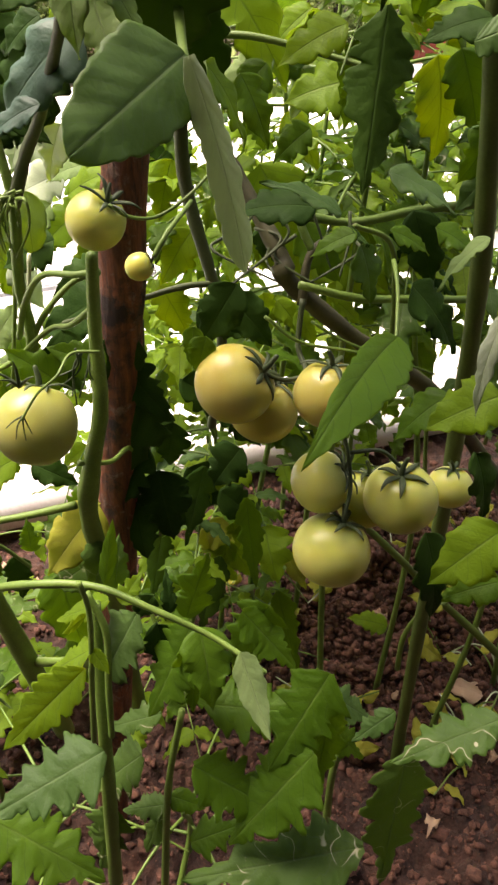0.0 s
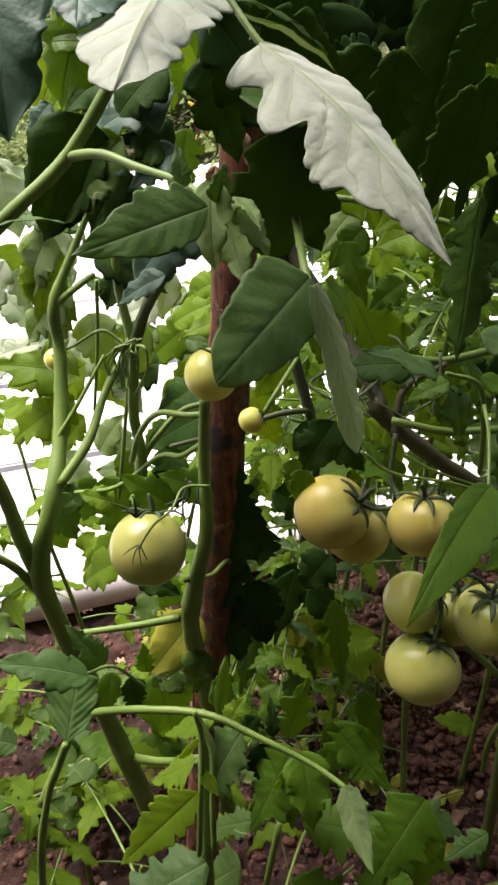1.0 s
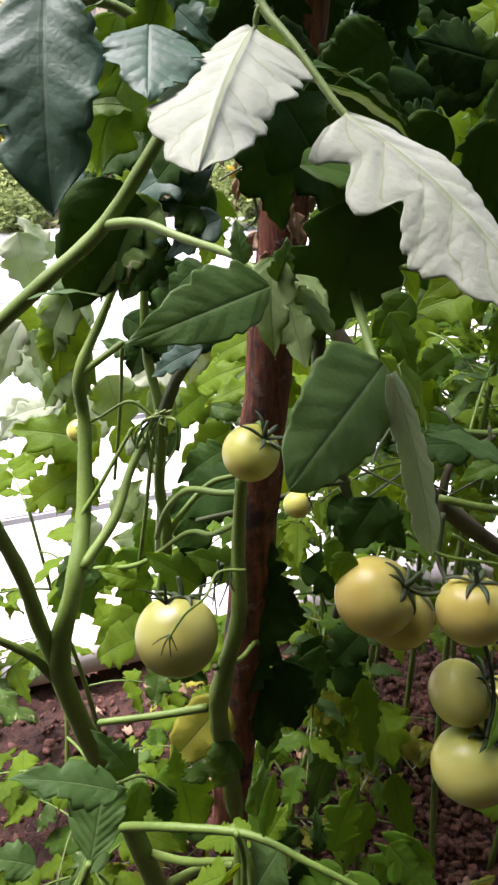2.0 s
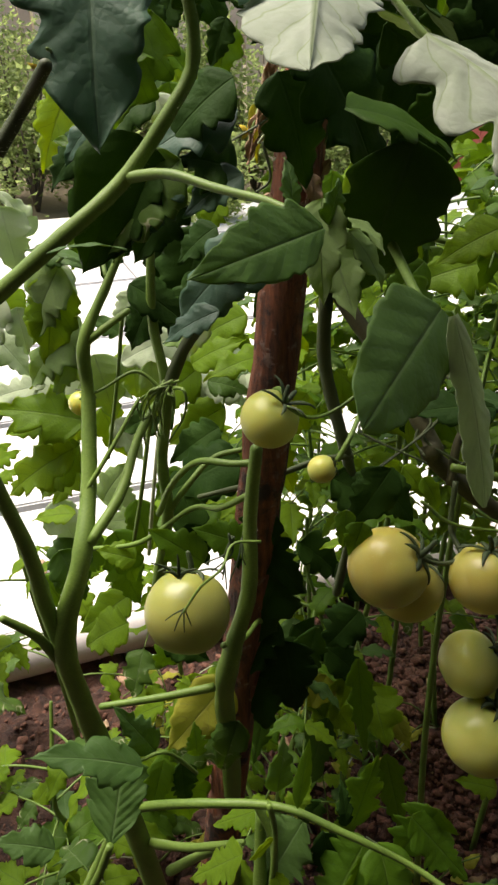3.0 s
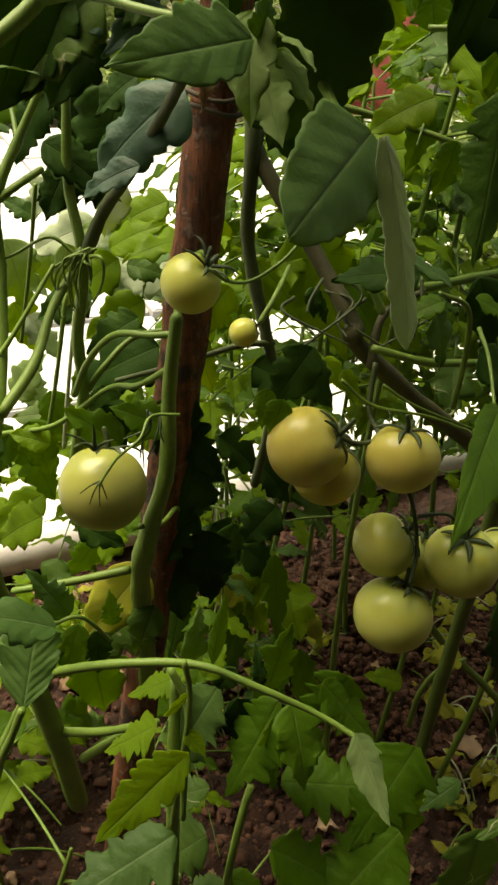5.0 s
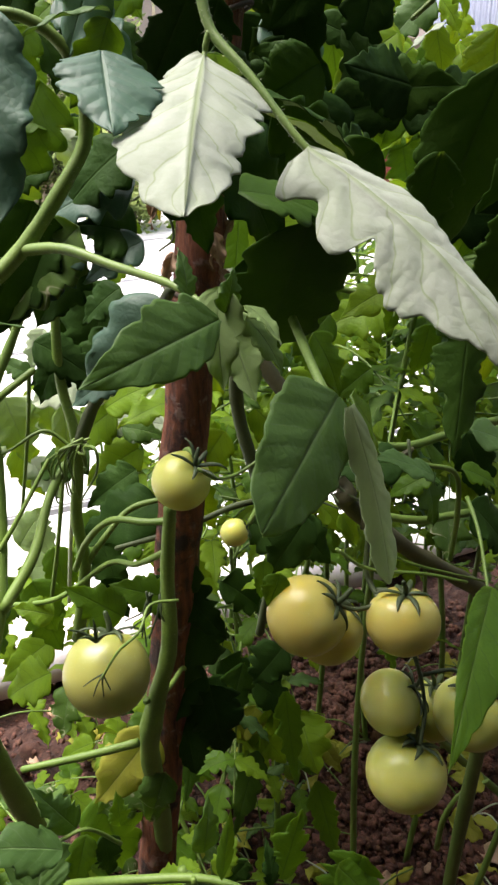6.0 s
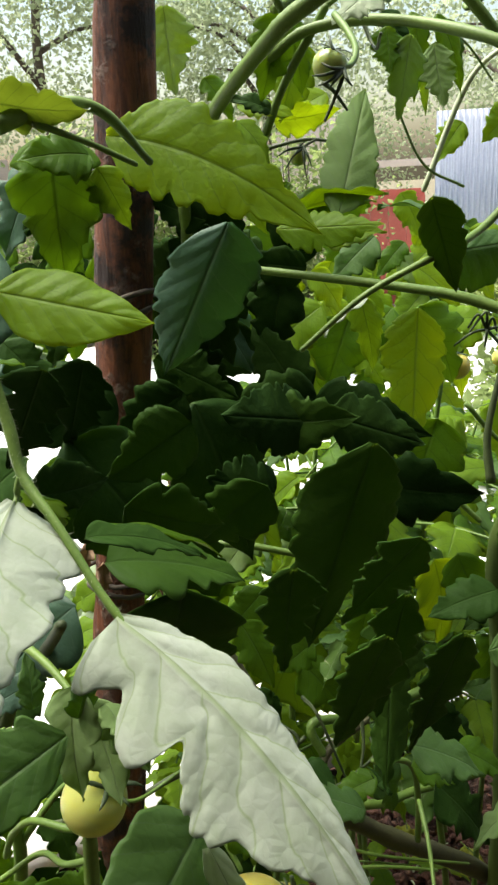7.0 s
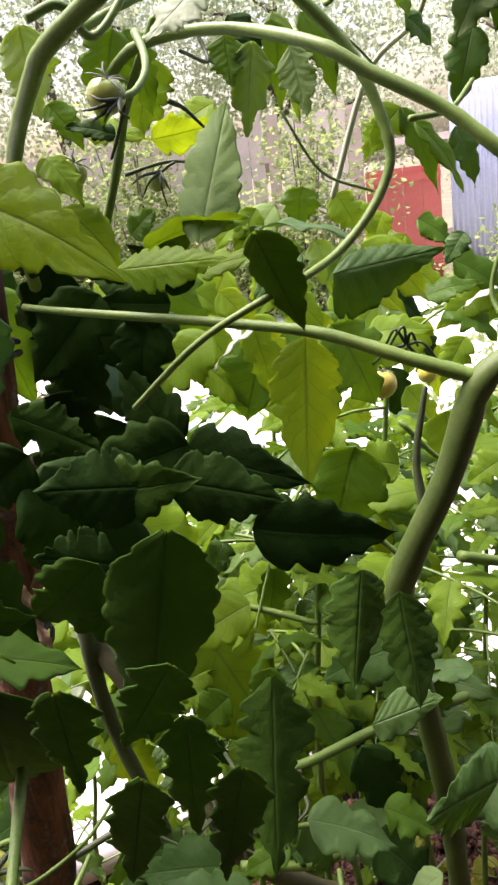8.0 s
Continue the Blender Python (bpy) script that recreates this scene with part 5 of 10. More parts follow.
lobed_leaf(low, (-0.133, 0.478, 0.621), (-0.152, 0.460, 0.527), 0.060, (0.04, -0.35, 0.94), (MINED, UNDER), lobes=3, teeth=9, cut=0.2, rows=70, cols=7, seed=119)
lobed_leaf(low, (-0.051, 0.470, 0.577), (0.007, 0.470, 0.621), 0.054, (0.04, -0.35, 0.94), (MID, UNDER), lobes=3, teeth=9, cut=0.2, rows=70, cols=7, seed=120)
lobed_leaf(low, (-0.086, 0.500, 0.586), (-0.112, 0.500, 0.492), 0.043, (0.04, -0.35, 0.94), (MINED, UNDER), lobes=3, teeth=9, cut=0.2, rows=70, cols=7, seed=121)
stem(low, [(-0.286, 0.459, 0.818), (-0.257, 0.479, 0.884), (-0.249, 0.477, 0.901)], 0.0053, 0.0028, STEM)
stem(low, [(-0.184, 0.520, 0.928), (-0.203, 0.499, 0.975), (-0.224, 0.490, 0.974)], 0.0018, 0.0015, STEM)
leaf(low, (-0.215, 0.470, 0.991), (-0.293, 0.445, 1.024), 0.042, (0.01, -0.30, 0.95), (BLUE, UNDER), rows=36, cut=0.3, teeth=7, seed=122)
leaf(low, (-0.213, 0.501, 0.974), (-0.243, 0.500, 1.023), 0.032, (0.02, -0.46, 0.89), (BLUE, UNDER), cut=0.3, teeth=7, seed=123)
leaf(low, (-0.287, 0.449, 0.918), (-0.331, 0.436, 0.940), 0.035, (0.01, -0.33, 0.94), (BLUE, UNDER), cut=0.3, teeth=7, seed=125)
leaf(low, (-0.206, 0.501, 0.965), (-0.220, 0.491, 0.912), 0.028, (0.23, -0.52, 0.83), (MID, UNDER), cut=0.3, teeth=7, seed=126)
leaf(low, (-0.197, 0.520, 0.940), (-0.197, 0.520, 0.888), 0.028, (0.23, -0.52, 0.83), (DEEP, UNDER), cut=0.3, teeth=7, seed=127)
leaf(low, (-0.185, 0.530, 0.937), (-0.187, 0.539, 0.969), 0.022, (0.23, -0.52, 0.83), (MID, UNDER), cut=0.3, teeth=7, seed=128)
leaf(low, (-0.104, 0.510, 0.897), (-0.087, 0.532, 0.917), 0.023, (0.23, -0.52, 0.83), (FRESH, UNDER), cut=0.3, teeth=7, seed=129)
leaf(low, (-0.058, 0.500, 0.898), (-0.063, 0.520, 0.933), 0.018, (0.23, -0.52, 0.83), (DEEP, UNDER), cut=0.3, teeth=7, seed=130)
leaf(low, (-0.031, 0.491, 0.892), (-0.017, 0.453, 0.828), 0.050, (0.23, -0.52, 0.83), (MID, UNDER), rows=36, cut=0.3, teeth=7, seed=131)
leaf(low, (-0.075, 0.520, 0.863), (-0.072, 0.520, 0.801), 0.035, (0.23, -0.52, 0.83), (DEEP, UNDER), cut=0.3, teeth=7, seed=132)


# ---- arching plant beyond ----
arching = thing("tomato_plant", (0.30, 1.05, 0.0), "tall arching tomato plant with long horizontal side stems", "tomato plant", "tomato plants in the bed")
stem(arching, [(0.076, 0.630, 1.738), (0.044, 0.645, 1.722), (0.030, 0.660, 1.712), (-0.001, 0.710, 1.686), (-0.029, 0.766, 1.651), (-0.034, 0.790, 1.600)], 0.0049, 0.0044, STEM, hairs=80)
stem(arching, [(0.037, 0.750, 1.744), (0.062, 0.780, 1.760), (0.084, 0.800, 1.770)], 0.0030, 0.0027, STEM)
stem(arching, [(0.031, 0.820, 1.722), (0.062, 0.800, 1.739), (0.115, 0.774, 1.738), (0.166, 0.722, 1.717), (0.194, 0.710, 1.698), (0.233, 0.700, 1.673), (0.261, 0.690, 1.647), (0.300, 0.690, 1.620)], 0.0038, 0.0040, STEM)
stem(arching, [(0.150, 0.760, 1.765), (0.160, 0.760, 1.750), (0.185, 0.760, 1.721), (0.199, 0.757, 1.695), (0.208, 0.752, 1.665), (0.207, 0.749, 1.646), (0.194, 0.742, 1.624), (0.172, 0.730, 1.604), (0.145, 0.705, 1.593), (0.117, 0.690, 1.584), (0.083, 0.685, 1.567), (0.045, 0.680, 1.537)], 0.0042, 0.0018, STEM, hairs=80)
stem(arching, [(0.229, 0.800, 1.674), (0.259, 0.820, 1.677), (0.279, 0.840, 1.694)], 0.0022, 0.0017, STEM)
stem(arching, [(-0.042, 0.780, 1.588), (0.005, 0.760, 1.582), (0.113, 0.730, 1.567), (0.159, 0.718, 1.558), (0.205, 0.705, 1.541), (0.244, 0.700, 1.526)], 0.0022, 0.0050, STEM)
stem(arching, [(0.275, 0.700, 1.542), (0.262, 0.700, 1.534), (0.244, 0.700, 1.519), (0.225, 0.705, 1.461), (0.200, 0.711, 1.405), (0.192, 0.722, 1.360), (0.210, 0.760, 1.250), (0.233, 0.800, 1.078), (0.252, 0.860, 0.780), (0.262, 0.920, 0.400), (0.270, 0.960, -0.020)], 0.0086, 0.0115, STEM_OLIVE)
stem(arching, [(0.333, 0.950, 1.490), (0.322, 0.974, 1.523), (0.337, 0.980, 1.574)], 0.0027, 0.0020, STEM)
stem(arching, [(0.242, 0.920, 1.338), (0.239, 0.930, 1.386), (0.252, 0.940, 1.449)], 0.0051, 0.0027, STEM_DARK)
stem(arching, [(0.075, 0.800, 1.753), (0.097, 0.810, 1.771), (0.092, 0.826, 1.791)], 0.0021, 0.0018, STEM)
stem(arching, [(0.099, 0.800, 1.744), (0.106, 0.780, 1.722), (0.098, 0.700, 1.719)], 0.0014, 0.0010, STEM_DARK)
stem(arching, [(0.030, 0.850, 1.664), (0.060, 0.850, 1.669), (0.081, 0.850, 1.666), (0.087, 0.850, 1.659), (0.081, 0.850, 1.648), (0.073, 0.850, 1.637)], 0.0015, 0.0010, STEM_DARK)
stem(arching, [(0.068, 0.845, 1.668), (0.063, 0.845, 1.666), (0.058, 0.845, 1.663)], 0.0011, 0.0011, STEM_DARK)
stem(arching, [(0.073, 0.720, 1.734), (0.079, 0.700, 1.721), (0.081, 0.680, 1.709), (0.077, 0.665, 1.700), (0.071, 0.655, 1.697)], 0.0023, 0.0016, STEM)
stem(arching, [(0.072, 0.660, 1.694), (0.067, 0.660, 1.683), (0.061, 0.660, 1.671)], 0.0012, 0.0008, STEM_DARK)
stem(arching, [(0.071, 0.652, 1.696), (0.061, 0.645, 1.693), (0.054, 0.648, 1.693)], 0.0013, 0.0004, SEPAL, name="sepal")
stem(arching, [(0.071, 0.652, 1.696), (0.063, 0.645, 1.690), (0.057, 0.648, 1.688)], 0.0013, 0.0004, SEPAL, name="sepal")
stem(arching, [(0.071, 0.652, 1.696), (0.066, 0.645, 1.690), (0.063, 0.648, 1.687)], 0.0013, 0.0004, SEPAL, name="sepal")
stem(arching, [(0.071, 0.652, 1.696), (0.072, 0.645, 1.690), (0.075, 0.648, 1.687)], 0.0013, 0.0004, SEPAL, name="sepal")
stem(arching, [(0.071, 0.652, 1.696), (0.064, 0.645, 1.696), (0.059, 0.648, 1.699)], 0.0013, 0.0004, SEPAL, name="sepal")
stem(arching, [(0.058, 0.838, 1.663), (0.047, 0.830, 1.662), (0.037, 0.832, 1.657)], 0.0013, 0.0004, SEPAL, name="sepal")
stem(arching, [(0.058, 0.838, 1.663), (0.050, 0.830, 1.657), (0.043, 0.832, 1.647)], 0.0013, 0.0004, SEPAL, name="sepal")
stem(arching, [(0.058, 0.838, 1.663), (0.058, 0.830, 1.653), (0.060, 0.832, 1.639)], 0.0013, 0.0004, SEPAL, name="sepal")
stem(arching, [(0.058, 0.838, 1.663), (0.061, 0.830, 1.657), (0.064, 0.832, 1.648)], 0.0013, 0.0004, SEPAL, name="sepal")
stem(arching, [(0.008, 0.860, 1.633), (0.028, 0.840, 1.672), (0.045, 0.820, 1.708), (0.074, 0.800, 1.752)], 0.0037, 0.0030, STEM)
stem(arching, [(0.093, 0.840, 1.688), (0.082, 0.830, 1.701), (0.074, 0.820, 1.706)], 0.0010, 0.0020, SEPAL)
stem(arching, [(0.082, 0.880, 1.378), (0.131, 0.860, 1.379), (0.173, 0.850, 1.367), (0.209, 0.840, 1.335)], 0.0031, 0.0025, STEM)
stem(arching, [(0.269, 0.900, 1.296), (0.317, 0.920, 1.274), (0.372, 0.950, 1.247)], 0.0056, 0.0055, STEM)
stem(arching, [(0.234, 1.000, 1.399), (0.279, 1.000, 1.352), (0.307, 1.020, 1.386)], 0.0030, 0.0021, STEM)
tomato(arching, (0.064, 0.658, 1.699), 0.0095, (0.35, -0.25, 0.85), FRUIT_YOUNG, seed=21, label='small pale tomato in its calyx', sepal=1.5)
tomato(arching, (0.054, 0.840, 1.656), 0.0071, (-0.23, 0.00, 0.87), FRUIT_YOUNG, seed=22, label='very small green tomato', sepal=1.8)
tomato(arching, (0.005, 0.800, 1.669), 0.0095, (0.34, -0.30, 0.62), FRUIT_YOUNG, seed=23, label='small pale tomato in its calyx', sepal=1.5)
tomato(arching, (0.217, 0.980, 1.446), 0.0152, (0.17, 0.13, 0.90), FRUIT_GOLD, seed=24, label='small tomato turning gold')
tomato(arching, (0.258, 0.960, 1.457), 0.0095, (0.27, 0.13, 0.90), FRUIT_GREEN, seed=25, label='very small pale tomato', sepal=2.0)
tomato(arching, (-0.049, 0.800, 1.514), 0.0065, (0.27, 0.13, 0.90), FRUIT_GOLD, seed=26, label='very small golden tomato')
stem(arching, [(0.239, 0.950, 1.489), (0.223, 0.945, 1.487), (0.207, 0.950, 1.474)], 0.0016, 0.0011, SEPAL)
stem(arching, [(0.239, 0.950, 1.489), (0.229, 0.945, 1.505), (0.221, 0.950, 1.492)], 0.0016, 0.0011, SEPAL)
stem(arching, [(0.239, 0.950, 1.489), (0.236, 0.945, 1.507), (0.222, 0.946, 1.489)], 0.0016, 0.0011, SEPAL)
stem(arching, [(0.239, 0.950, 1.489), (0.243, 0.945, 1.501), (0.249, 0.950, 1.487)], 0.0016, 0.0011, SEPAL)
stem(arching, [(0.239, 0.950, 1.489), (0.238, 0.945, 1.486), (0.238, 0.950, 1.472)], 0.0016, 0.0011, SEPAL)
stem(arching, [(0.239, 0.950, 1.489), (0.253, 0.945, 1.490), (0.269, 0.950, 1.466)], 0.0016, 0.0011, SEPAL)
stem(arching, [(0.239, 0.950, 1.489), (0.258, 0.945, 1.468), (0.280, 0.950, 1.452)], 0.0016, 0.0011, SEPAL)
leaf(arching, (0.040, 0.820, 1.612), (0.119, 0.800, 1.627), 0.037, (-0.05, 0.64, 0.77), (MID, FRESH), rows=40, seed=134)
leaf(arching, (0.192, 0.860, 1.598), (0.116, 0.840, 1.615), 0.050, (-0.04, -0.10, 0.99), (BLUE, UNDER), rows=40, seed=135)
leaf(arching, (0.198, 0.870, 1.592), (0.248, 0.870, 1.541), 0.047, (0.27, -0.80, 0.53), (FRESH, FRESH), rows=36, seed=137)
leaf(arching, (0.111, 0.860, 1.539), (0.073, 0.860, 1.508), 0.027, (0.19, -0.00, 0.98), (PALE, UNDER), seed=140)
leaf(arching, (0.106, 0.880, 1.539), (0.118, 0.880, 1.468), 0.037, (0.14, -0.77, 0.62), (FRESH, UNDER), seed=141)
leaf(arching, (0.073, 0.880, 1.532), (0.012, 0.880, 1.484), 0.052, (0.14, -0.77, 0.62), (FRESH, UNDER), seed=142)
# inner leaves behind the stems, the shade among them carried by their colour
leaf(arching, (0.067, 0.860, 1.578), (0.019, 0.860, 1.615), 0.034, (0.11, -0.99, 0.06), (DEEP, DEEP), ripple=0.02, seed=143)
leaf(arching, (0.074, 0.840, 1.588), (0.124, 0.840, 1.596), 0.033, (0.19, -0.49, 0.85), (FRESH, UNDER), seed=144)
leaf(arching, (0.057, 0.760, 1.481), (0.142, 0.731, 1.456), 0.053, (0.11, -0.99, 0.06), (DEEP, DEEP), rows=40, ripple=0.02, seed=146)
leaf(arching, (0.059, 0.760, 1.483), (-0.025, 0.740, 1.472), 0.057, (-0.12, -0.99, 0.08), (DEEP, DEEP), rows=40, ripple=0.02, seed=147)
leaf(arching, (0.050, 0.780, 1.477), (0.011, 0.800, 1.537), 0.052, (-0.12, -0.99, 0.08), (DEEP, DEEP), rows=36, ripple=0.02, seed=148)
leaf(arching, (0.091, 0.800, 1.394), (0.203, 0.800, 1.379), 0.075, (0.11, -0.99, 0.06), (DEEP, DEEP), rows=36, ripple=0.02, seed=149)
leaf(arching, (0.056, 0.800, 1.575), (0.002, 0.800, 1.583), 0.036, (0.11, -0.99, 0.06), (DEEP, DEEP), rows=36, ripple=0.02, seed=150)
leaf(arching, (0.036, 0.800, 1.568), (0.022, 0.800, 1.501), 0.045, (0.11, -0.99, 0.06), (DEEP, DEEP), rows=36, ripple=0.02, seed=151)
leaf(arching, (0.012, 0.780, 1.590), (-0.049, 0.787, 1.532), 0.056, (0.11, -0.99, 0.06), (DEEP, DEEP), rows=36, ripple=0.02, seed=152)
leaf(arching, (0.189, 0.835, 1.304), (0.216, 0.840, 1.223), 0.054, (0.13, -0.97, 0.22), (MID, UNDER), rows=36, seed=153)
leaf(arching, (0.229, 0.800, 1.249), (0.194, 0.800, 1.189), 0.046, (0.13, -0.97, 0.22), (MID, UNDER), rows=36, seed=154)
leaf(arching, (0.257, 0.800, 1.246), (0.198, 0.800, 1.239), 0.033, (0.18, -0.11, 0.98), (BLUE, UNDER), seed=155)
leaf(arching, (0.231, 0.720, 1.214), (0.304, 0.696, 1.195), 0.061, (0.16, -0.54, 0.83), (BLUE, UNDER), rows=40, cut=0.1, seed=156)
leaf(arching, (0.160, 0.820, 1.157), (0.189, 0.820, 1.073), 0.057, (0.13, -0.97, 0.22), (DEEP, UNDER), rows=36, seed=157)
leaf(arching, (0.354, 0.950, 1.166), (0.310, 0.950, 1.092), 0.058, (0.16, -0.68, 0.72), (MID, UNDER), seed=158)
leaf(arching, (0.258, 0.980, 1.331), (0.169, 0.980, 1.311), 0.046, (0.17, -0.34, 0.92), (FRESH, UNDER), seed=159)
leaf(arching, (0.251, 0.980, 1.293), (0.160, 0.976, 1.322), 0.035, (0.17, -0.34, 0.92), (FRESH, UNDER), seed=160)
leaf(arching, (0.227, 0.960, 1.368), (0.175, 0.960, 1.379), 0.053, (0.16, -0.75, 0.64), (FRESH, UNDER), seed=161)
leaf(arching, (0.289, 1.050, 1.388), (0.289, 1.050, 1.308), 0.055, (0.16, -0.75, 0.64), (FRESH, UNDER), seed=162)
leaf(arching, (0.255, 0.950, 1.530), (0.310, 0.950, 1.536), 0.035, (0.19, -0.49, 0.85), (MID, UNDER), seed=163)
leaf(arching, (0.334, 1.000, 1.522), (0.301, 1.000, 1.505), 0.022, (0.19, -0.00, 0.98), (PALE, UNDER), seed=164)
leaf(arching, (0.294, 0.950, 1.582), (0.277, 0.950, 1.555), 0.023, (0.19, -0.49, 0.85), (BLUE, UNDER), seed=165)
leaf(arching, (0.148, 0.860, 1.752), (0.148, 0.860, 1.692), 0.025, (0.27, -0.80, 0.53), (MID, UNDER), seed=166)
leaf(arching, (0.169, 0.880, 1.757), (0.190, 0.880, 1.695), 0.024, (0.27, -0.80, 0.53), (MID, UNDER), seed=167)
leaf(arching, (0.119, 0.840, 1.755), (0.140, 0.840, 1.724), 0.025, (0.27, -0.80, 0.53), (DEEP, UNDER), seed=168)
leaf(arching, (0.245, 0.900, 1.748), (0.267, 0.911, 1.723), 0.023, (0.27, -0.80, 0.53), (BLUE, UNDER), seed=169)
leaf(arching, (0.221, 0.850, 1.787), (0.235, 0.855, 1.746), 0.026, (0.27, -0.80, 0.53), (MID, UNDER), seed=170)
leaf(arching, (0.250, 0.850, 1.767), (0.313, 0.851, 1.756), 0.042, (0.26, -0.67, 0.70), (MID, UNDER), rows=30, seed=171)
leaf(arching, (0.318, 0.860, 1.779), (0.299, 0.860, 1.722), 0.042, (0.27, -0.74, 0.62), (BLUE, UNDER), rows=30, seed=172)
leaf(arching, (0.236, 0.820, 1.672), (0.268, 0.830, 1.622), 0.023, (0.50, -0.65, 0.58), (MID, UNDER), seed=173)
leaf(arching, (0.239, 0.900, 1.686), (0.213, 0.900, 1.660), 0.031, (0.27, -0.80, 0.53), (FRESH, UNDER), seed=174)
leaf(arching, (0.044, 0.820, 1.754), (0.026, 0.820, 1.694), 0.041, (0.27, -0.80, 0.53), (MID, UNDER), seed=175)
leaf(arching, (0.008, 0.840, 1.696), (0.054, 0.840, 1.684), 0.031, (0.32, -0.57, 0.76), (FRESH, FRESH), seed=176)
leaf(arching, (0.038, 0.950, 1.690), (0.100, 0.950, 1.698), 0.037, (0.19, -0.89, -0.42), (FRESH, FRESH), seed=177)
leaf(arching, (0.010, 0.720, 1.678), (0.030, 0.712, 1.649), 0.024, (0.32, -0.57, 0.76), (FRESH, UNDER), seed=178)
stem(arching, [(-0.099, 0.580, 1.673), (-0.077, 0.600, 1.682), (-0.055, 0.610, 1.679), (-0.034, 0.620, 1.654)], 0.0050, 0.0020, STEM)
stem(arching, [(-0.085, 0.590, 1.674), (-0.061, 0.600, 1.664), (-0.040, 0.610, 1.653)], 0.0018, 0.0014, STEM)
leaf(arching, (-0.103, 0.582, 1.684), (-0.058, 0.600, 1.679), 0.032, (0.04, -0.83, -0.56), (FRESH, PALE), rows=36, seed=182)
leaf(arching, (-0.065, 0.620, 1.659), (-0.098, 0.596, 1.657), 0.032, (0.08, -0.87, 0.48), (MID, UNDER), rows=36, seed=183)
leaf(arching, (-0.062, 0.620, 1.653), (-0.047, 0.620, 1.620), 0.024, (0.08, -0.87, 0.48), (FRESH, UNDER), rows=30, seed=184)
leaf(arching, (-0.093, 0.620, 1.636), (-0.084, 0.620, 1.621), 0.039, (0.06, -1.00, -0.01), (DEEP, DEEP), rows=36, ripple=0.02, seed=185)
leaf(arching, (-0.088, 0.699, 1.519), (-0.139, 0.677, 1.479), 0.061, (0.06, -1.00, -0.01), (DEEP, DEEP), rows=36, ripple=0.02, seed=186)
leaf(arching, (-0.037, 0.713, 1.504), (-0.090, 0.721, 1.470), 0.054, (0.06, -1.00, -0.01), (DEEP, DEEP), rows=36, ripple=0.02, seed=187)
leaf(arching, (-0.074, 0.580, 1.443), (0.002, 0.618, 1.406), 0.061, (0.11, -0.33, 0.94), (DARK, DARK), rows=36, ripple=0.02, seed=188)
leaf(arching, (-0.062, 0.520, 1.492), (-0.006, 0.560, 1.454), 0.018, (0.11, 0.07, 0.99), (MID, PALE), rows=36, seed=189)
leaf(arching, (-0.093, 0.520, 1.509), (-0.062, 0.560, 1.502), 0.035, (0.06, -1.00, -0.01), (DEEP, DEEP), rows=36, ripple=0.02, seed=190)
leaf(forked, (-0.212, 0.696, 1.503), (-0.250, 0.700, 1.422), 0.070, (0.13, -0.71, 0.69), (MID, UNDER), rows=36, seed=191)
leaf(forked, (-0.197, 0.699, 1.401), (-0.269, 0.700, 1.321), 0.071, (0.13, -0.71, 0.69), (MINED, UNDER), rows=36, seed=192)
leaf(forked, (-0.395, 1.100, 1.447), (-0.448, 1.100, 1.338), 0.080, (0.13, -0.64, 0.76), (FRESH, FRESH), seed=193)
leaf(forked, (-0.335, 1.100, 1.456), (-0.382, 1.100, 1.372), 0.063, (0.13, -0.64, 0.76), (FRESH, FRESH), seed=194)
leaf(forked, (-0.289, 0.800, 1.397), (-0.333, 0.801, 1.406), 0.030, (0.13, -0.64, 0.76), (MID, UNDER), seed=195)
leaf(forked, (-0.393, 0.980, 1.038), (-0.522, 0.980, 1.053), 0.089, (0.13, -0.64, 0.76), (FRESH, UNDER), cut=0.5, teeth=4, rows=40, seed=196)
leaf(forked, (-0.417, 0.980, 0.997), (-0.523, 0.980, 0.917), 0.088, (0.13, -0.64, 0.76), (FRESH, FRESH), cut=0.5, teeth=4, rows=40, seed=197)
leaf(forked, (-0.391, 1.000, 1.176), (-0.472, 0.998, 1.076), 0.085, (0.13, -0.64, 0.76), (UNDER, FRESH), cut=0.3, seed=198)
leaf(forked, (-0.407, 0.996, 1.244), (-0.460, 1.001, 1.138), 0.078, (0.13, -0.64, 0.76), (UNDER, FRESH), cut=0.3, seed=199)
leaf(forked, (-0.398, 0.900, 0.942), (-0.459, 0.900, 0.930), 0.041, (0.12, -0.25, 0.96), (FRESH, UNDER), seed=200)
leaf(forked, (-0.397, 0.897, 0.907), (-0.436, 0.900, 0.808), 0.074, (0.13, -0.64, 0.76), (BLUE, UNDER), seed=201)
stem(forked, [(-0.323, 0.898, 1.254), (-0.350, 0.950, 1.290), (-0.426, 1.001, 1.235)], 0.0027, 0.0018, STEM)
stem(forked, [(-0.297, 0.850, 1.224), (-0.318, 0.880, 1.139), (-0.345, 0.899, 1.027)], 0.0024, 0.0021, STEM)
stem(forked, [(-0.282, 0.879, 1.098), (-0.300, 0.872, 0.996), (-0.325, 0.887, 0.893)], 0.0029, 0.0026, STEM)
stem(forked, [(-0.277, 0.899, 1.073), (-0.290, 0.898, 0.992), (-0.311, 0.919, 0.869)], 0.0027, 0.0026, HAIR)
# mass of near-black leaves standing in for deep shade between the stems
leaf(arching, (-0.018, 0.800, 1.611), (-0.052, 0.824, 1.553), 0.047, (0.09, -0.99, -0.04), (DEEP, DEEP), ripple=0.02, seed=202)
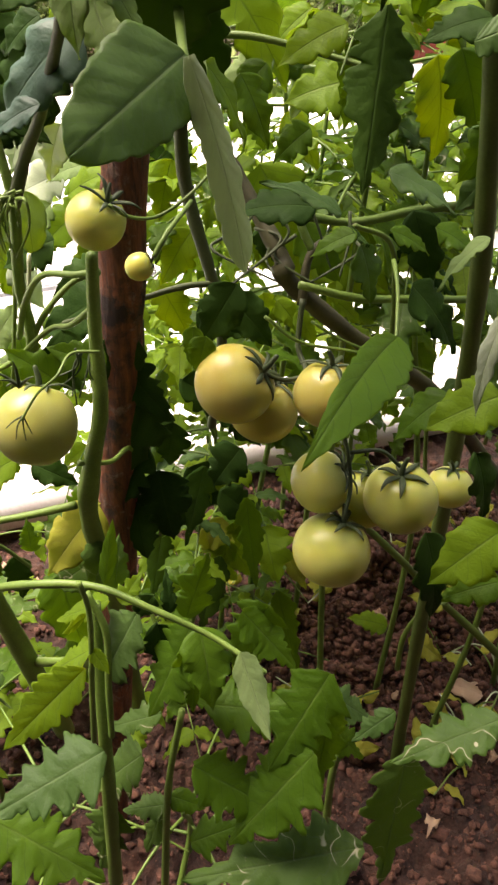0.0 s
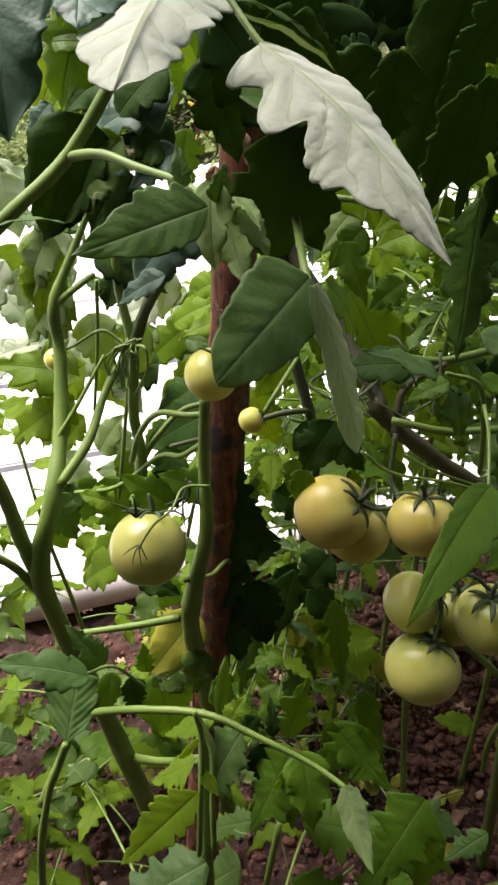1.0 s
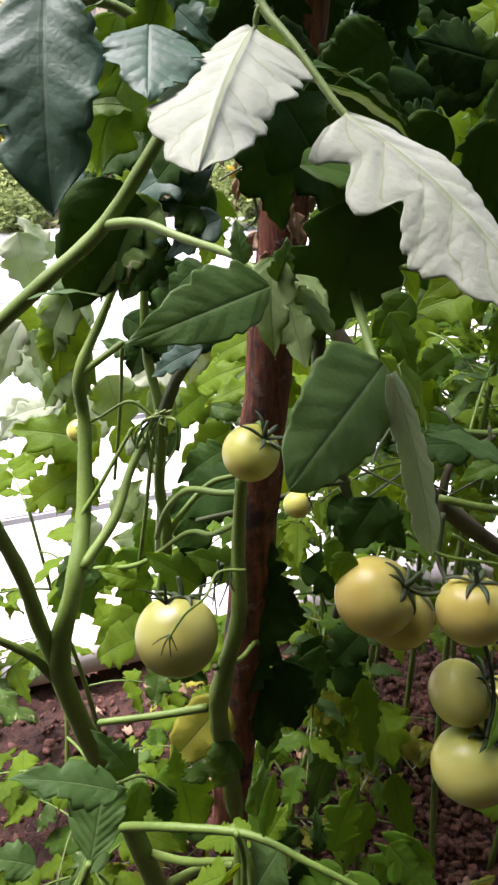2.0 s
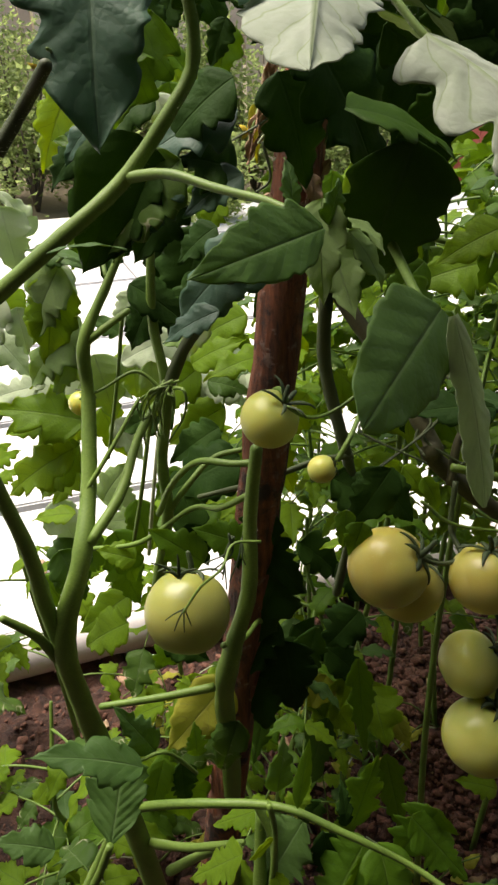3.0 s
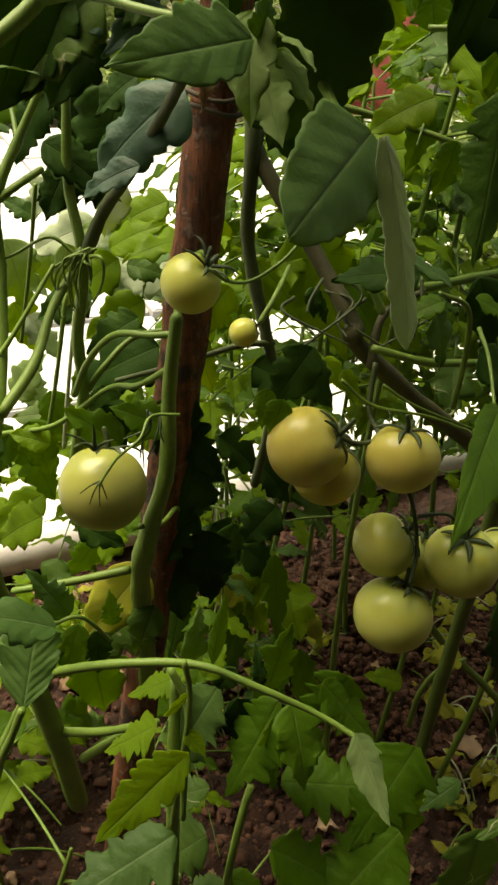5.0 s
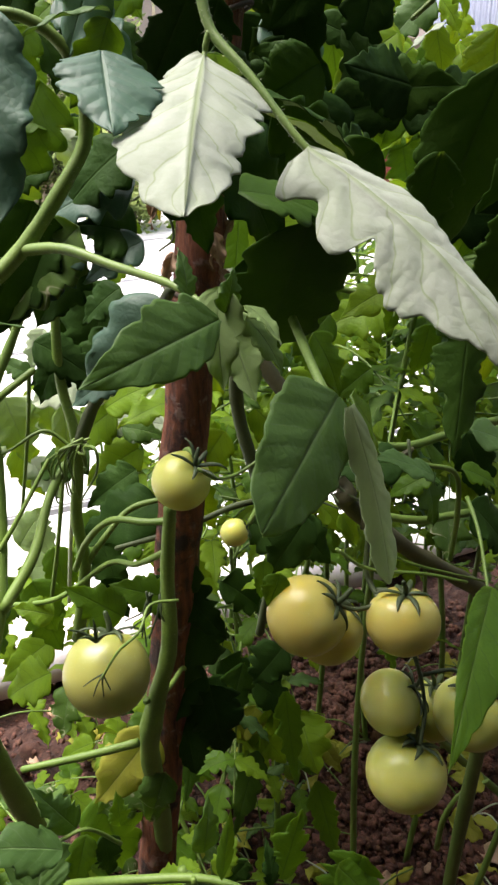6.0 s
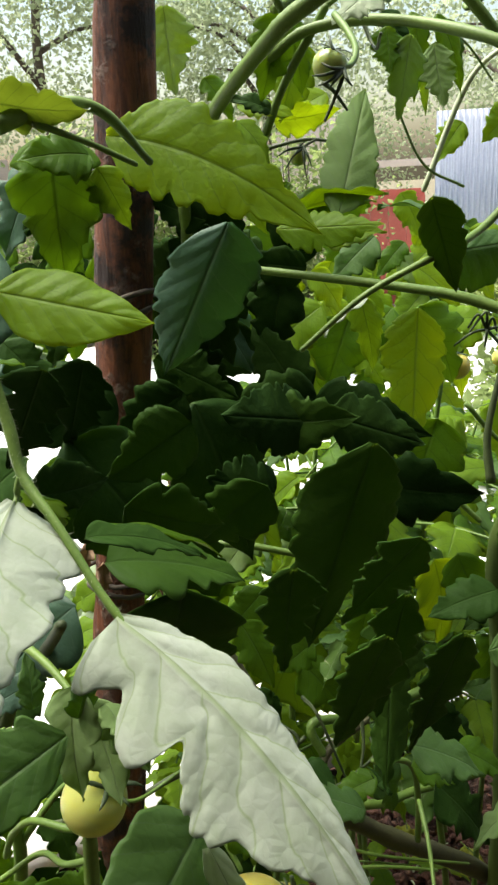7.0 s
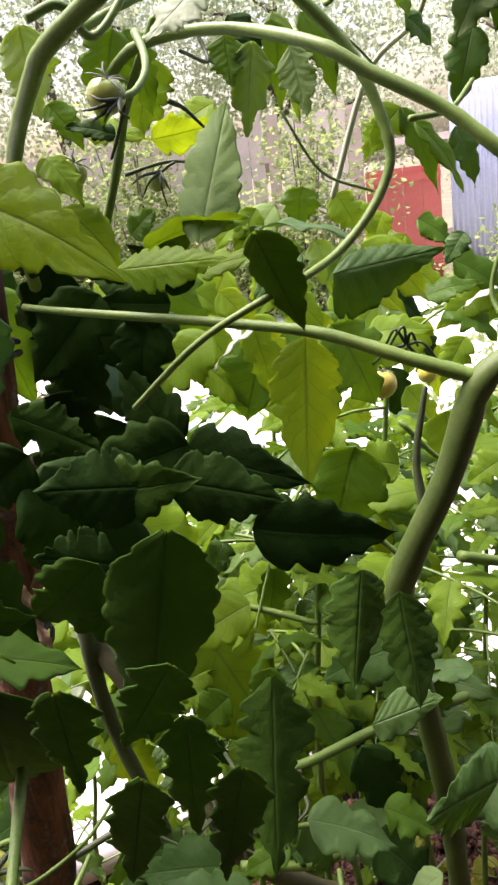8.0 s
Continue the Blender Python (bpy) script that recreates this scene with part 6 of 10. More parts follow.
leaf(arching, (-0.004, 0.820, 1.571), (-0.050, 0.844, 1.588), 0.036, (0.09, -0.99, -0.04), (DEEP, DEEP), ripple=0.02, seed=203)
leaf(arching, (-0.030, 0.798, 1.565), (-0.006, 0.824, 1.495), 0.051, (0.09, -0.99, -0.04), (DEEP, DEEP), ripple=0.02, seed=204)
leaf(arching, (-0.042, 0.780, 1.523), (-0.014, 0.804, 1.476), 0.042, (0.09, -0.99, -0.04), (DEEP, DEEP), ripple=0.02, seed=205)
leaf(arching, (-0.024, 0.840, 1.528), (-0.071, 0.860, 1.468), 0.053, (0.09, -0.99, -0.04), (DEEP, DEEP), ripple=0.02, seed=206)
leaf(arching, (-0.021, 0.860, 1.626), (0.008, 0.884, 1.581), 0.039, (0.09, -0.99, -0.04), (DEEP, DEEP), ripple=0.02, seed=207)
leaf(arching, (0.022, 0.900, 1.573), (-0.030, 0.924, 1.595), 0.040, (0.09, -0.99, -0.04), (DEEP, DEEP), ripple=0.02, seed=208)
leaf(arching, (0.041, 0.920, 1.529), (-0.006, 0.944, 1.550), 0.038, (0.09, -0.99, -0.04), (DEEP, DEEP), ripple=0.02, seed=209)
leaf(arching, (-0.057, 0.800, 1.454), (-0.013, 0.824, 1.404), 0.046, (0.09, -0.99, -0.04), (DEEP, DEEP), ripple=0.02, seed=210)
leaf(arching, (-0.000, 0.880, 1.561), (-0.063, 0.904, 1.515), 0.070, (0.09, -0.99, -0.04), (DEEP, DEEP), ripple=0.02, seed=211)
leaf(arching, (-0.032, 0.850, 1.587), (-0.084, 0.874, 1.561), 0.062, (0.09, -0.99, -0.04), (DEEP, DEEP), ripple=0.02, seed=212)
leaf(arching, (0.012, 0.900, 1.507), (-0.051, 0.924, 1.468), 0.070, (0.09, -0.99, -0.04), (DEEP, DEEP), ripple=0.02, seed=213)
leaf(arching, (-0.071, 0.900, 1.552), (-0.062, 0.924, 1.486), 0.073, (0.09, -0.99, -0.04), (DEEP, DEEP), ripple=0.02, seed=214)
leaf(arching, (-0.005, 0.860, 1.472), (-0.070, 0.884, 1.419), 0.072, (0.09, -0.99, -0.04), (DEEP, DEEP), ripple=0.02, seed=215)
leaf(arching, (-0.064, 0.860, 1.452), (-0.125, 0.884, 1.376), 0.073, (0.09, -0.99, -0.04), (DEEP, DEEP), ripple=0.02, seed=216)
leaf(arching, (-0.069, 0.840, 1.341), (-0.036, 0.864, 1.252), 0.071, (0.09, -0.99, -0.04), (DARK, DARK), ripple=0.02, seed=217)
leaf(arching, (-0.018, 0.780, 1.615), (-0.062, 0.804, 1.633), 0.036, (0.09, -0.99, -0.04), (DEEP, DEEP), ripple=0.02, seed=221)
leaf(arching, (0.072, 1.000, 1.550), (0.105, 1.000, 1.496), 0.042, (0.16, -0.61, 0.78), (FRESH, FRESH), seed=222)
leaf(arching, (0.113, 1.020, 1.468), (0.150, 1.020, 1.415), 0.043, (0.16, -0.61, 0.78), (FRESH, UNDER), seed=223)
leaf(arching, (0.048, 1.000, 1.479), (0.088, 1.000, 1.427), 0.043, (0.16, -0.61, 0.78), (FRESH, UNDER), seed=224)
leaf(arching, (0.131, 1.050, 1.451), (0.091, 1.050, 1.410), 0.038, (0.16, -0.61, 0.78), (FRESH, FRESH), seed=225)
leaf(arching, (0.215, 1.050, 1.481), (0.282, 1.050, 1.476), 0.045, (0.16, -0.61, 0.78), (FRESH, UNDER), seed=226)
leaf(arching, (0.244, 1.060, 1.446), (0.189, 1.060, 1.479), 0.043, (0.16, -0.61, 0.78), (FRESH, UNDER), seed=227)
leaf(arching, (0.324, 1.100, 1.454), (0.294, 1.100, 1.402), 0.039, (0.16, -0.61, 0.78), (FRESH, UNDER), seed=228)
leaf(arching, (0.344, 1.100, 1.420), (0.397, 1.100, 1.383), 0.046, (0.16, -0.61, 0.78), (FRESH, FRESH), seed=229)
leaf(arching, (0.312, 1.100, 1.395), (0.358, 1.100, 1.343), 0.046, (0.16, -0.61, 0.78), (FRESH, UNDER), seed=230)
leaf(arching, (0.365, 1.100, 1.307), (0.318, 1.100, 1.276), 0.048, (0.16, -0.61, 0.78), (FRESH, UNDER), seed=231)
leaf(arching, (0.393, 1.100, 1.246), (0.338, 1.100, 1.233), 0.043, (0.16, -0.61, 0.78), (FRESH, UNDER), seed=232)
leaf(arching, (0.209, 1.000, 1.338), (0.165, 0.996, 1.376), 0.042, (0.16, -0.61, 0.78), (FRESH, UNDER), seed=233)
leaf(arching, (0.139, 1.000, 1.357), (0.192, 1.000, 1.313), 0.045, (0.16, -0.61, 0.78), (FRESH, UNDER), seed=234)
leaf(cluster, (-0.105, 0.648, 1.494), (-0.045, 0.674, 1.377), 0.088, (0.13, -0.66, 0.74), (DEEP, UNDER), seed=235)
leaf(cluster, (-0.031, 0.720, 1.493), (0.002, 0.744, 1.355), 0.095, (0.13, -0.66, 0.74), (DEEP, UNDER), seed=236)
leaf(cluster, (-0.121, 0.698, 1.461), (-0.100, 0.711, 1.375), 0.059, (0.13, -0.66, 0.74), (DEEP, UNDER), seed=237)
leaf(cluster, (-0.055, 0.950, 1.371), (0.026, 0.950, 1.245), 0.099, (0.13, -0.66, 0.74), (FRESH, UNDER), seed=238)
leaf(cluster, (0.102, 0.950, 1.258), (0.019, 0.950, 1.231), 0.078, (0.13, -0.66, 0.74), (FRESH, UNDER), seed=239)
leaf(cluster, (-0.010, 1.050, 1.142), (0.066, 1.048, 0.952), 0.135, (0.13, -0.66, 0.74), (FRESH, UNDER), seed=240)
leaf(cluster, (0.062, 1.049, 1.033), (0.174, 1.045, 0.967), 0.094, (0.13, -0.66, 0.74), (FRESH, UNDER), seed=241)
leaf(cluster, (-0.066, 1.094, 1.075), (0.007, 1.101, 0.981), 0.084, (0.13, -0.66, 0.74), (FRESH, UNDER), seed=242)
# low leaves behind the stake, shade given by the DEEP colour
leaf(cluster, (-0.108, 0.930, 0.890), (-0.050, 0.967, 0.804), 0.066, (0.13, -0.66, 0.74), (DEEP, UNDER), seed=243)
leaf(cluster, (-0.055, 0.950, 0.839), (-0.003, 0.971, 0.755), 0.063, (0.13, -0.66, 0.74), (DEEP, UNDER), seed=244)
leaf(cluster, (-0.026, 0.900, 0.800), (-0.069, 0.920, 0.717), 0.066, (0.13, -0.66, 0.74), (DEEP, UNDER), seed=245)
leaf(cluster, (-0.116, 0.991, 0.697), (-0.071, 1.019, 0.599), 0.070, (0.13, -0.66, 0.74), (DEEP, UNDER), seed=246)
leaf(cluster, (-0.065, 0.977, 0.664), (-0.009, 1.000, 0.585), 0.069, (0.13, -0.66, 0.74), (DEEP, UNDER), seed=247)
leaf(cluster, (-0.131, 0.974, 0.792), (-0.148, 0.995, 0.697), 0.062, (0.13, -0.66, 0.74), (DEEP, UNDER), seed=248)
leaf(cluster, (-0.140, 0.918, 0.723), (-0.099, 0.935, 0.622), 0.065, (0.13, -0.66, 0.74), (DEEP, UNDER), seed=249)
leaf(forked, (-0.137, 0.720, 1.334), (-0.215, 0.720, 1.255), 0.073, (0.16, -0.56, 0.81), (TEAL, UNDER), rows=28, seed=250)
leaf(forked, (-0.178, 0.749, 1.339), (-0.215, 0.750, 1.305), 0.042, (0.16, -0.56, 0.81), (DEEP, UNDER), rows=28, seed=251)
leaf(forked, (-0.172, 0.697, 1.279), (-0.223, 0.699, 1.248), 0.036, (0.16, -0.56, 0.81), (TEAL, TEAL), rows=28, seed=252)
leaf(forked, (-0.191, 0.897, 1.337), (-0.210, 0.901, 1.299), 0.037, (0.16, -0.56, 0.81), (FRESH, UNDER), rows=28, seed=253)
leaf(forked, (-0.216, 0.894, 1.222), (-0.240, 0.905, 1.156), 0.047, (0.16, -0.56, 0.81), (SILVER, FRESH), rows=28, seed=254)
leaf(forked, (-0.304, 1.000, 1.118), (-0.307, 0.996, 1.009), 0.046, (0.16, -0.56, 0.81), (UNDER, FRESH), rows=28, seed=255)
leaf(staked, (-0.291, 1.050, 1.086), (-0.335, 1.050, 1.028), 0.048, (0.16, -0.56, 0.81), (UNDER, FRESH), rows=28, seed=256)
leaf(forked, (-0.271, 1.000, 0.955), (-0.315, 0.993, 0.907), 0.043, (0.16, -0.56, 0.81), (MID, UNDER), rows=28, seed=257)
leaf(forked, (-0.256, 0.911, 0.967), (-0.235, 0.887, 0.887), 0.057, (0.16, -0.56, 0.81), (DEEP, UNDER), rows=28, seed=258)
leaf(forked, (-0.330, 0.949, 0.936), (-0.316, 0.945, 0.852), 0.056, (0.16, -0.56, 0.81), (MID, UNDER), rows=28, seed=259)
leaf(forked, (-0.310, 0.982, 0.882), (-0.402, 1.003, 0.861), 0.064, (0.16, -0.56, 0.81), (UNDER, FRESH), rows=28, seed=260)
leaf(staked, (-0.407, 1.045, 0.874), (-0.356, 1.051, 0.942), 0.056, (0.16, -0.56, 0.81), (UNDER, FRESH), rows=28, seed=261)
leaf(staked, (-0.251, 1.096, 1.126), (-0.310, 1.101, 1.100), 0.043, (0.16, -0.56, 0.81), (UNDER, FRESH), rows=28, seed=262)
leaf(forked, (-0.202, 0.702, 1.399), (-0.254, 0.696, 1.328), 0.058, (0.11, -0.64, 0.76), (TEAL, UNDER), rows=28, seed=263)
leaf(forked, (-0.153, 0.720, 1.434), (-0.239, 0.720, 1.394), 0.063, (0.11, -0.64, 0.76), (TEAL, TEAL), rows=28, seed=264)
leaf(forked, (-0.205, 0.847, 1.319), (-0.237, 0.847, 1.202), 0.080, (0.11, -0.64, 0.76), (DEEP, UNDER), rows=28, seed=265)
leaf(forked, (-0.273, 0.798, 1.275), (-0.210, 0.804, 1.222), 0.048, (0.11, -0.64, 0.76), (DEEP, DEEP), rows=28, ripple=0.02, seed=266)
leaf(forked, (-0.149, 0.699, 1.389), (-0.199, 0.700, 1.355), 0.041, (0.11, -0.64, 0.76), (TEAL, UNDER), rows=28, seed=267)
leaf(forked, (-0.305, 0.901, 1.434), (-0.345, 0.900, 1.392), 0.052, (0.11, -0.64, 0.76), (FRESH, UNDER), rows=28, seed=268)
leaf(forked, (-0.236, 0.802, 1.442), (-0.290, 0.800, 1.405), 0.046, (0.11, -0.64, 0.76), (DEEP, UNDER), rows=28, seed=269)
leaf(forked, (-0.340, 0.950, 1.398), (-0.391, 0.950, 1.338), 0.052, (0.11, -0.64, 0.76), (DEEP, UNDER), rows=28, seed=270)
leaf(staked, (-0.400, 1.200, 1.282), (-0.460, 1.200, 1.186), 0.075, (0.11, -0.64, 0.76), (MID, UNDER), rows=28, seed=271)
leaf(staked, (-0.388, 1.300, 1.249), (-0.443, 1.304, 1.140), 0.079, (0.11, -0.64, 0.76), (DEEP, UNDER), rows=28, seed=272)
leaf(staked, (-0.186, 1.091, 1.152), (-0.264, 1.098, 1.105), 0.060, (0.11, -0.64, 0.76), (FRESH, UNDER), rows=28, seed=273)
leaf(staked, (-0.219, 1.147, 1.069), (-0.279, 1.151, 0.976), 0.073, (0.11, -0.64, 0.76), (SILVER, SILVER), rows=28, seed=274)
leaf(staked, (-0.189, 1.099, 1.042), (-0.292, 1.108, 1.043), 0.068, (0.11, -0.64, 0.76), (SILVER, SILVER), rows=28, seed=275)
leaf(forked, (-0.218, 1.000, 1.023), (-0.286, 0.982, 0.975), 0.060, (0.11, -0.64, 0.76), (DEEP, UNDER), rows=28, seed=276)
leaf(forked, (-0.185, 0.950, 1.006), (-0.296, 0.949, 0.938), 0.086, (0.11, -0.64, 0.76), (DEEP, UNDER), rows=28, seed=277)
leaf(staked, (-0.369, 1.100, 1.121), (-0.415, 1.098, 1.145), 0.037, (0.11, -0.64, 0.76), (BLUE, UNDER), rows=28, seed=278)
leaf(staked, (-0.377, 1.200, 1.048), (-0.378, 1.196, 0.975), 0.062, (0.11, -0.64, 0.76), (UNDER, FRESH), rows=28, seed=279)
leaf(staked, (-0.440, 1.197, 0.959), (-0.406, 1.201, 0.867), 0.065, (0.11, -0.64, 0.76), (FRESH, UNDER), rows=28, seed=280)
leaf(staked, (-0.468, 1.150, 0.881), (-0.526, 1.150, 0.800), 0.066, (0.11, -0.64, 0.76), (FRESH, UNDER), rows=28, seed=281)
leaf(forked, (-0.369, 1.000, 0.734), (-0.450, 0.981, 0.671), 0.069, (0.11, -0.64, 0.76), (FRESH, UNDER), rows=28, seed=282)
leaf(forked, (-0.365, 0.949, 0.856), (-0.338, 0.944, 0.762), 0.065, (0.11, -0.64, 0.76), (MID, UNDER), rows=28, seed=283)
leaf(forked, (-0.399, 0.993, 0.852), (-0.439, 1.000, 0.763), 0.065, (0.11, -0.64, 0.76), (MID, UNDER), rows=28, seed=284)
leaf(forked, (-0.279, 0.750, 1.425), (-0.307, 0.750, 1.390), 0.030, (0.13, -0.66, 0.74), (TEAL, TEAL), rows=28, seed=285)
leaf(staked, (-0.437, 1.201, 1.438), (-0.480, 1.200, 1.356), 0.062, (0.13, -0.66, 0.74), (FRESH, FRESH), rows=28, seed=286)
leaf(staked, (-0.390, 1.200, 1.461), (-0.412, 1.200, 1.408), 0.049, (0.13, -0.66, 0.74), (FRESH, FRESH), rows=28, seed=287)
leaf(staked, (-0.419, 1.102, 1.393), (-0.394, 1.100, 1.349), 0.040, (0.13, -0.66, 0.74), (SILVER, SILVER), rows=28, seed=288)
leaf(forked, (-0.274, 0.830, 1.253), (-0.207, 0.830, 1.215), 0.046, (0.13, -0.66, 0.74), (DEEP, DEEP), rows=28, ripple=0.02, seed=289)
leaf(forked, (-0.257, 0.894, 1.314), (-0.248, 0.900, 1.207), 0.071, (0.13, -0.66, 0.74), (DEEP, UNDER), rows=28, seed=290)
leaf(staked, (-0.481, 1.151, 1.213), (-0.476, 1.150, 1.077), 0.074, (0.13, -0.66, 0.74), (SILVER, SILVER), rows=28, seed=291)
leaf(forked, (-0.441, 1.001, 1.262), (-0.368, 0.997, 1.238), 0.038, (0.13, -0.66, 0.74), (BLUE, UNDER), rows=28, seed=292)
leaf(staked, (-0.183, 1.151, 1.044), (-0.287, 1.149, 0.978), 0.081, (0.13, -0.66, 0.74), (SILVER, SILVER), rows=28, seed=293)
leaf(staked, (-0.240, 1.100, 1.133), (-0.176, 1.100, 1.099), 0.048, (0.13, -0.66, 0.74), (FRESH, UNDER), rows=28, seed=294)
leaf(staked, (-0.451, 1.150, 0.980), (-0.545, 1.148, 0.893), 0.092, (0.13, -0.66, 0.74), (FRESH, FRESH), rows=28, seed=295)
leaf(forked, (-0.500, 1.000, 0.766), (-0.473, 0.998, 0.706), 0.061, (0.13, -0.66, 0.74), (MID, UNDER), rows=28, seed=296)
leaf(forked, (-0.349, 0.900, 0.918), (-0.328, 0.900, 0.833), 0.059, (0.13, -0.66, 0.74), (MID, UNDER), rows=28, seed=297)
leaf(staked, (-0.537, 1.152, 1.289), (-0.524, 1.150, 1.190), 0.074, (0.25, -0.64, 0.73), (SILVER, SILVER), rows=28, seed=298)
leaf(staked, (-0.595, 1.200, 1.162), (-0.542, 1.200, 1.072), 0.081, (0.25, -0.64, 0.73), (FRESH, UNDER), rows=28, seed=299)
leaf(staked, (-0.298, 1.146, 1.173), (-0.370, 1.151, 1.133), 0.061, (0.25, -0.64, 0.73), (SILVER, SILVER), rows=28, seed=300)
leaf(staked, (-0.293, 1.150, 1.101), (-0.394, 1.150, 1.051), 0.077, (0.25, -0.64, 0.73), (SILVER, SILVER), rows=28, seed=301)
leaf(staked, (-0.257, 1.100, 1.069), (-0.337, 1.096, 0.996), 0.074, (0.25, -0.64, 0.73), (FRESH, UNDER), rows=28, seed=302)
leaf(staked, (-0.193, 1.195, 1.028), (-0.102, 1.201, 0.931), 0.088, (0.25, -0.64, 0.73), (FRESH, UNDER), rows=28, seed=303)
leaf(staked, (-0.221, 1.097, 1.010), (-0.312, 1.097, 0.943), 0.075, (0.25, -0.64, 0.73), (FRESH, UNDER), rows=28, seed=304)
leaf(staked, (-0.107, 1.196, 1.099), (-0.052, 1.201, 1.015), 0.070, (0.25, -0.64, 0.73), (FRESH, UNDER), rows=28, seed=305)
leaf(staked, (-0.179, 1.200, 1.157), (-0.118, 1.201, 1.061), 0.076, (0.25, -0.64, 0.73), (DEEP, UNDER), rows=28, seed=306)
leaf(forked, (-0.282, 0.900, 1.334), (-0.243, 0.900, 1.249), 0.062, (0.25, -0.64, 0.73), (DEEP, UNDER), rows=28, seed=307)
leaf(forked, (-0.277, 1.000, 1.054), (-0.353, 0.996, 1.014), 0.062, (0.25, -0.64, 0.73), (DEEP, UNDER), rows=28, seed=308)
leaf(cluster, (0.051, 1.000, 1.323), (0.004, 1.000, 1.279), 0.042, (0.17, -0.60, 0.78), (FRESH, FRESH), seed=309)
leaf(cluster, (0.005, 0.950, 1.289), (-0.046, 0.950, 1.221), 0.056, (0.17, -0.60, 0.78), (UNDER, FRESH), seed=310)
leaf(cluster, (0.056, 1.000, 1.263), (0.029, 1.000, 1.204), 0.043, (0.17, -0.60, 0.78), (UNDER, FRESH), seed=311)
leaf(cluster, (0.201, 1.000, 1.289), (0.269, 0.994, 1.208), 0.070, (0.17, -0.60, 0.78), (FRESH, FRESH), seed=312)
leaf(cluster, (0.182, 1.000, 1.329), (0.164, 1.000, 1.295), 0.040, (0.17, -0.60, 0.78), (FRESH, FRESH), seed=313)
leaf(cluster, (0.254, 1.053, 1.265), (0.237, 1.048, 1.201), 0.044, (0.17, -0.60, 0.78), (FRESH, FRESH), seed=314)
leaf(cluster, (0.021, 1.056, 1.202), (0.067, 1.043, 1.131), 0.056, (0.17, -0.60, 0.78), (FRESH, FRESH), seed=315)
leaf(cluster, (0.098, 0.900, 1.303), (0.083, 0.900, 1.239), 0.035, (0.17, -0.60, 0.78), (MID, UNDER), seed=316)
leaf(cluster, (-0.014, 0.900, 1.235), (0.005, 0.899, 1.194), 0.034, (0.17, -0.60, 0.78), (MID, UNDER), seed=317)
leaf(cluster, (-0.114, 0.994, 1.161), (-0.136, 0.996, 1.081), 0.055, (0.17, -0.60, 0.78), (FRESH, FRESH), seed=318)
leaf(cluster, (-0.101, 1.050, 1.053), (-0.149, 1.050, 0.972), 0.063, (0.17, -0.60, 0.78), (FRESH, FRESH), seed=319)
leaf(cluster, (-0.161, 1.100, 0.951), (-0.119, 1.098, 0.861), 0.066, (0.17, -0.60, 0.78), (FRESH, FRESH), seed=320)
leaf(cluster, (0.044, 1.000, 1.079), (0.103, 0.996, 0.998), 0.066, (0.17, -0.60, 0.78), (MID, UNDER), seed=321)
leaf(cluster, (0.164, 1.000, 1.056), (0.211, 1.000, 1.022), 0.038, (0.17, -0.60, 0.78), (FRESH, UNDER), seed=322)
leaf(cluster, (0.249, 1.100, 1.024), (0.321, 1.100, 0.946), 0.070, (0.17, -0.60, 0.78), (FRESH, FRESH), seed=323)
leaf(cluster, (-0.010, 1.050, 0.951), (0.054, 1.049, 0.916), 0.048, (0.17, -0.60, 0.78), (FRESH, UNDER), seed=324)
leaf(cluster, (-0.161, 1.096, 0.834), (-0.117, 1.101, 0.769), 0.065, (0.17, -0.60, 0.78), (FRESH, UNDER), seed=325)
leaf(cluster, (0.241, 0.854, 1.189), (0.206, 0.847, 1.147), 0.038, (0.17, -0.60, 0.78), (BLUE, UNDER), seed=326)
leaf(cluster, (0.238, 0.850, 1.239), (0.198, 0.843, 1.217), 0.031, (0.17, -0.60, 0.78), (BLUE, UNDER), seed=327)
leaf(staked, (-0.125, 0.799, 1.469), (-0.132, 0.799, 1.446), 0.007, (-0.13, -0.66, 0.74), (DRY, DRY), fold=45, ripple=0.2, rows=20, seed=328)
leaf(staked, (-0.064, 0.787, 1.409), (-0.047, 0.803, 1.373), 0.012, (-0.31, -0.63, 0.71), (DRY, DRY), fold=45, ripple=0.2, rows=20, seed=329)
leaf(staked, (-0.133, 0.801, 1.471), (-0.147, 0.796, 1.413), 0.015, (0.46, -0.58, 0.68), (DRY, DRY), fold=45, ripple=0.2, rows=20, seed=330)
leaf(staked, (-0.077, 0.794, 1.465), (-0.088, 0.800, 1.412), 0.014, (0.51, -0.56, 0.66), (DRY, DRY), fold=45, ripple=0.2, rows=20, seed=331)
leaf(staked, (-0.068, 0.799, 1.474), (-0.059, 0.800, 1.424), 0.012, (-0.43, -0.60, 0.67), (DRY, DRY), fold=45, ripple=0.2, rows=20, seed=332)
leaf(staked, (-0.106, 0.800, 1.477), (-0.078, 0.800, 1.418), 0.012, (-0.28, -0.64, 0.72), (DRY, DRY), fold=45, ripple=0.2, rows=20, seed=333)
leaf(staked, (-0.065, 0.798, 1.430), (-0.040, 0.800, 1.372), 0.012, (-0.11, -0.66, 0.75), (DRY, DRY), fold=45, ripple=0.2, rows=20, seed=334)
leaf(staked, (-0.091, 0.800, 1.440), (-0.112, 0.800, 1.409), 0.015, (-0.56, -0.56, 0.61), (DRY, DRY), fold=45, ripple=0.2, rows=20, seed=335)
leaf(staked, (-0.144, 0.800, 1.427), (-0.153, 0.800, 1.377), 0.012, (-0.22, -0.65, 0.73), (DRY, DRY), fold=45, ripple=0.2, rows=20, seed=336)
